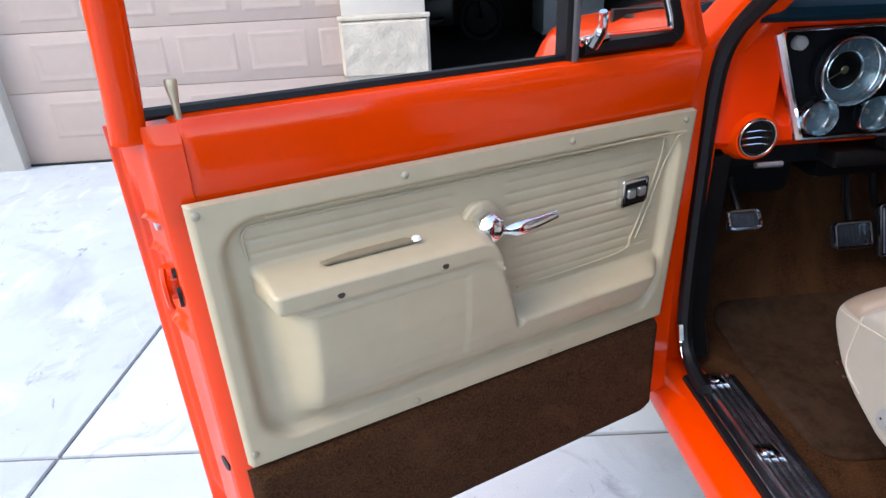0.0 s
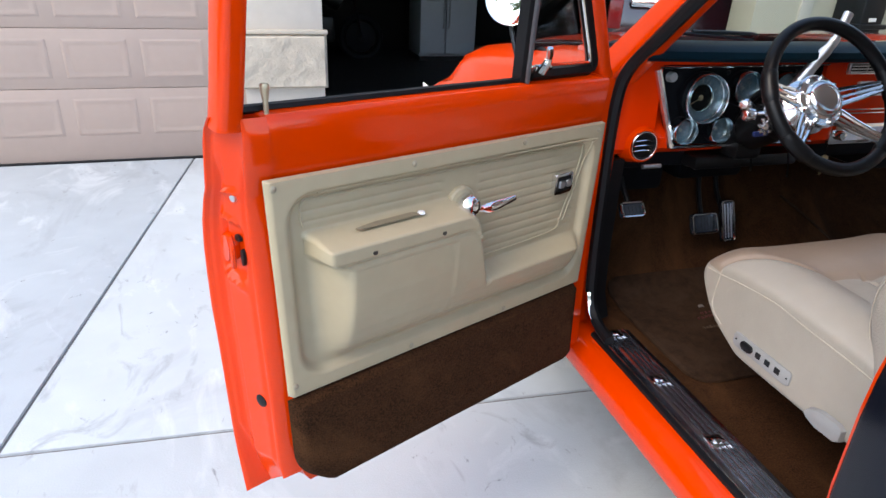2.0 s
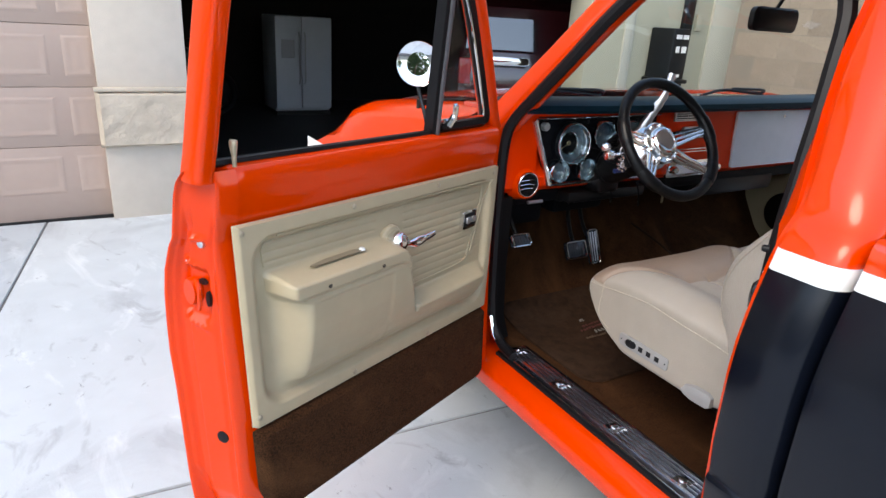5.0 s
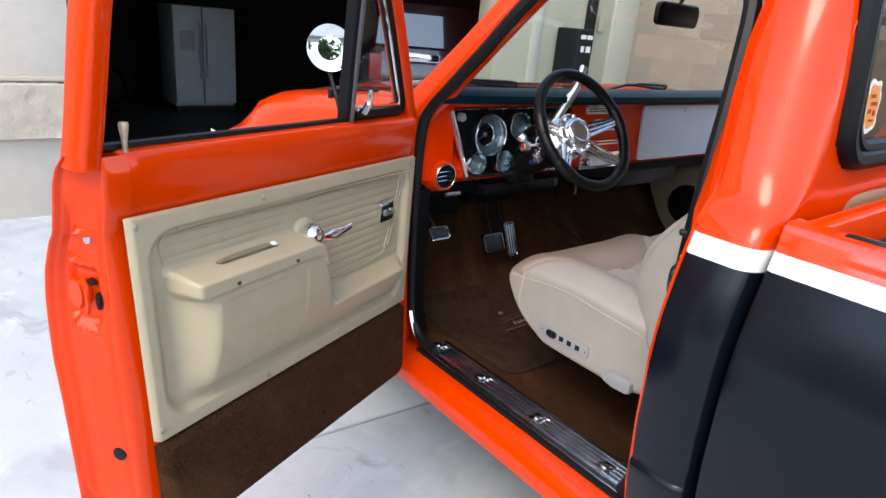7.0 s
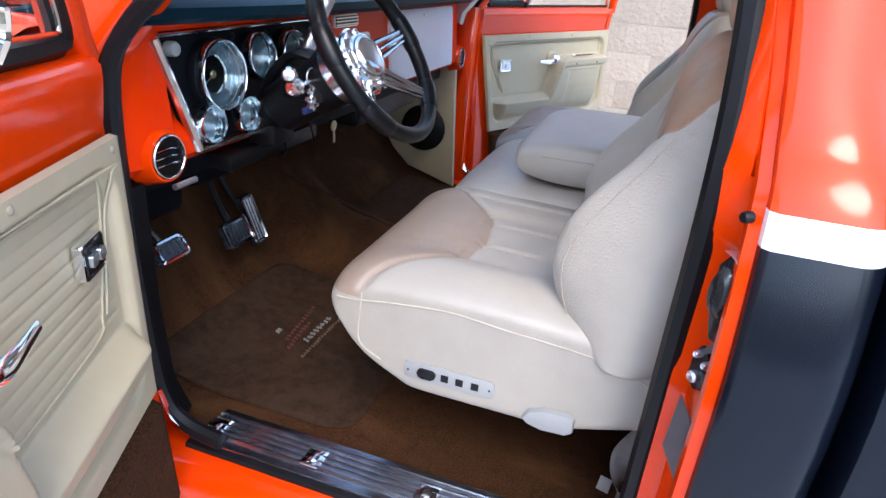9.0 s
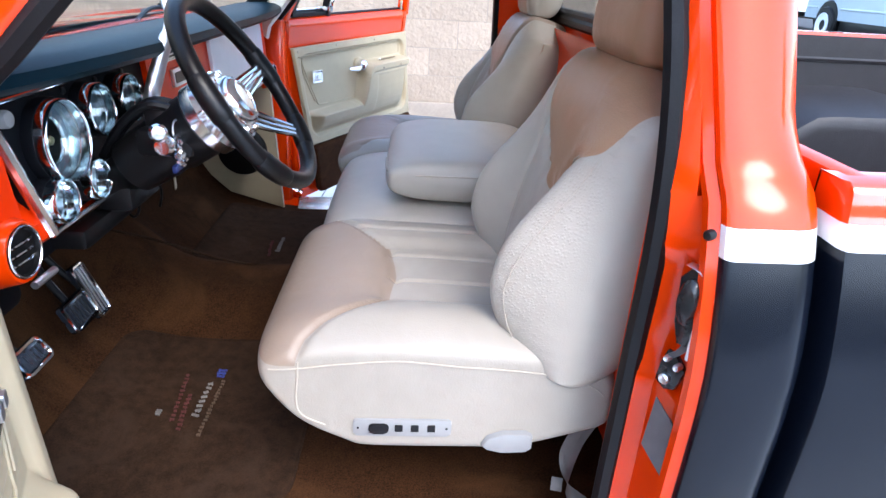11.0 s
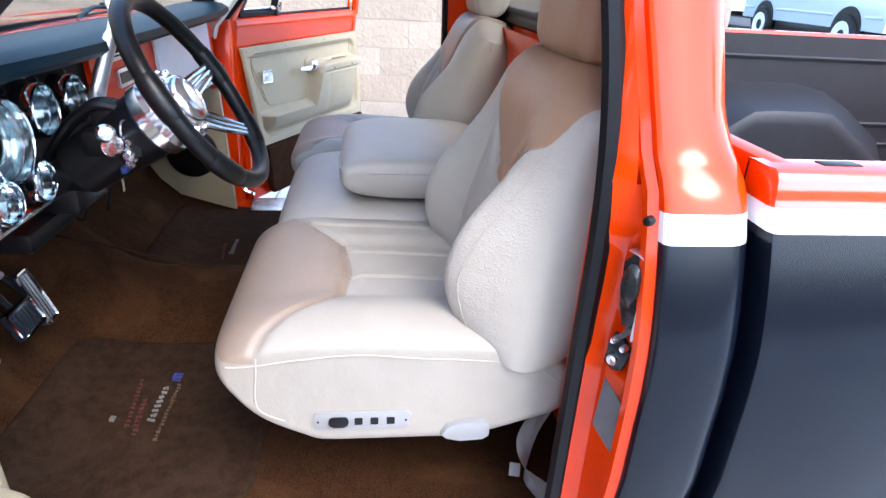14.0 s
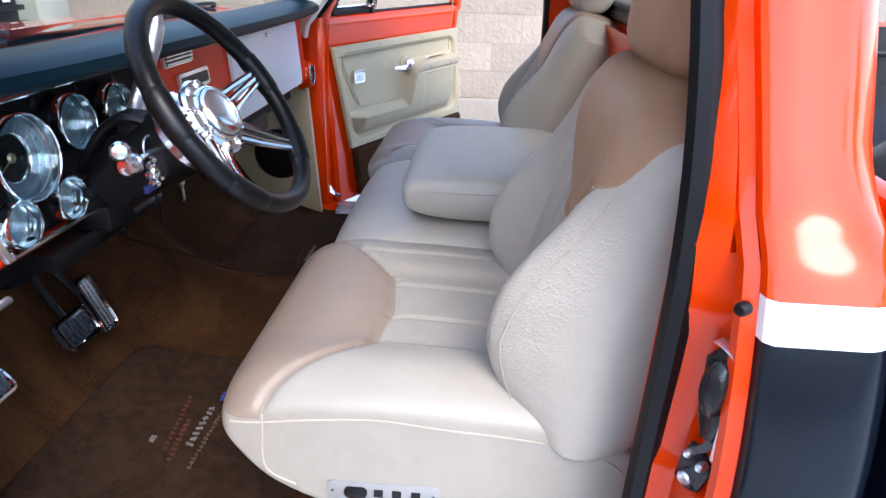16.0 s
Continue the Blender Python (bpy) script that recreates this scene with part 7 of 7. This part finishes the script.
# white vehicles across the street
def vehicle(name, label, at, turn, length, height):
    v = thing(name, label, "car", at=at)
    v.matrix_world = Matrix.Translation(at) @ pose(0, 0, 0, 0, 0, turn)
    L = length / 2
    prof = [(-L, 0.5), (-L, 1.0), (-L + 0.15, height - 0.1), (-L + 0.4, height), (L - 1.9, height), (L - 1.2, 1.15), (L - 0.1, 1.0), (L, 0.8), (L, 0.5)]
    bm = bmesh.new()
    loft(bm, [[Vector((x, s * (0.95 - 0.12 * step(z, 1.1, height)), z)) for x, z in prof] for s in (-1, -0.97, 0.97, 1)], True, True)
    part("body", bm, "vanwhite", v)
    for s in (-1, 1):
        bm = bmesh.new()
        y = s * 0.9
        prism(bm, [(-L + 0.45, 1.15), (L - 1.45, 1.15), (L - 1.95, height - 0.15), (-L + 0.5, height - 0.15)], 0.02, Matrix(((1, 0, 0, 0), (0, -0.12 * s, s, y + 0.16 * s), (0, 1, 0, 0), (0, 0, 0, 1))))
        part("side_window", bm, "tint", v)
        for x in (-L + 1.02, L - 1.02):
            bm = bmesh.new()
            revolve(bm, [(0.43, -0.02), (0.44, 0.0), (0.43, 0.012), (0.001, 0.012)], pose(x, s * 0.955, 0.45, 90), 28)
            part("wheel_arch", bm, "black", v)
            bm = bmesh.new()
            revolve(bm, [(0.22, -0.1), (0.36, -0.1), (0.38, -0.07), (0.38, 0.07), (0.36, 0.1), (0.22, 0.1)], pose(x, s * 0.92, 0.38, 90), 20)
            w = part("wheel", bm, "rubber", v)
            bm = bmesh.new()
            revolve(bm, [(0.05, -0.05), (0.13, -0.07), (0.2, -0.075), (0.225, -0.09), (0.25, -0.09), (0.25, 0.09), (0.225, 0.09), (0.2, 0.075), (0.13, 0.07), (0.05, 0.05)], pose(x, s * 0.955, 0.38, 90), 16)
            part("rim", bm, "silver", w)
        bm = bmesh.new()
        for a, b in ((-L + 0.1, -L + 0.55), (-L + 1.5, L - 1.5), (L - 0.52, L - 0.06)):
            box(bm, a, b, s * 0.955 - 0.012, s * 0.955 + 0.012, 0.7, 0.745, 0.01)
        part("rub_strip", bm, "vanwhite", v)
        # black box below the body stands for its shaded underside
        bm = bmesh.new()
        box(bm, -L + 1.5, L - 1.5, s * 0.86 - 0.05, s * 0.86 + 0.05, 0.3, 0.52, 0.02)
        part("sill", bm, "black", v)
        bm = bmesh.new()
        box(bm, -L - 0.02, -L + 0.08, s * 0.86 - 0.08, s * 0.86 + 0.08, 0.95, 1.3, 0.02)
        part("tail_lamp", bm, "tail", v)


# dark asphalt here stands for the shadow below the parked vehicles
bm = bmesh.new()
box(bm, 7.4, 30.0, -17.0, -7.4, -0.1, 0.44, 0.03)
part("pavement", bm, "asphalt", kind="structure", label="raised paving of the next lot, dark for the vehicle shadows")
vehicle("parked_van", "pale blue-white van parked on the next lot", (10.85, -9.7, 0.44), -5.5, 5.1, 2.05)
vehicle("parked_wagon", "white wagon parked beyond a pale van", (19.6, -11.6, 0.44), -4, 4.6, 1.6)
bm = bmesh.new()
box(bm, 34, 35, -60, 20, -0.3, 3.4, 0.02)
part("backdrop", bm, "dark", kind="structure", label="dark hedge line across the street")


# trees behind the driveway, seen in the round door mirror
def tree(at, seed, h):
    rnd = random.Random(seed)
    t = thing("tree", "green broad-leaved tree beside the street", "tree", at=at, group="street trees")
    bm = bmesh.new()
    tube(bm, smooth_path([(0, 0, 0), (0.1, 0.05, h * 0.25), (0.0, 0.1, h * 0.5), (0.1, 0, h * 0.75)]), [0.22 - 0.006 * i for i in range(25)], 9)
    for k in range(8):
        a = k * 2.4
        z = h * (0.35 + 0.05 * k)
        tube(bm, [(0, 0, z), (0.8 * math.cos(a), 0.8 * math.sin(a), z + 0.5), (1.7 * math.cos(a), 1.7 * math.sin(a), z + 1.1)], [0.09, 0.06, 0.02], 6)
    part("trunk", bm, "bark", t)
    bm = bmesh.new()
    for k in range(1500):
        a, b = rnd.random() * 6.28, rnd.random()
        r = (0.4 + 0.6 * rnd.random()) * h * 0.34 * (0.75 + 0.25 * math.sin(3 * a + seed))
        p = Vector((r * math.cos(a) * math.sin(b * 3.1), r * math.sin(a) * math.sin(b * 3.1), h * 0.66 + r * math.cos(b * 3.1) * 0.9))
        u, w = Vector((rnd.uniform(-1, 1), rnd.uniform(-1, 1), rnd.uniform(-1, 1))).normalized(), Vector((rnd.uniform(-1, 1), rnd.uniform(-1, 1), rnd.uniform(-1, 1))).normalized()
        s = 0.12 + 0.14 * rnd.random()
        bm.faces.new([bm.verts.new(p + q) for q in (-s * u, 0.4 * s * w, s * u, -0.4 * s * w)])
    part("crown", bm, "leaf", t, kind="stuff", normals=False)


for k, (x, y, h) in enumerate(((-6.5, -16, 6.0), (-1.5, -18, 6.6), (-11, -15, 5.6))):
    tree((x, y, -0.09), k, h)
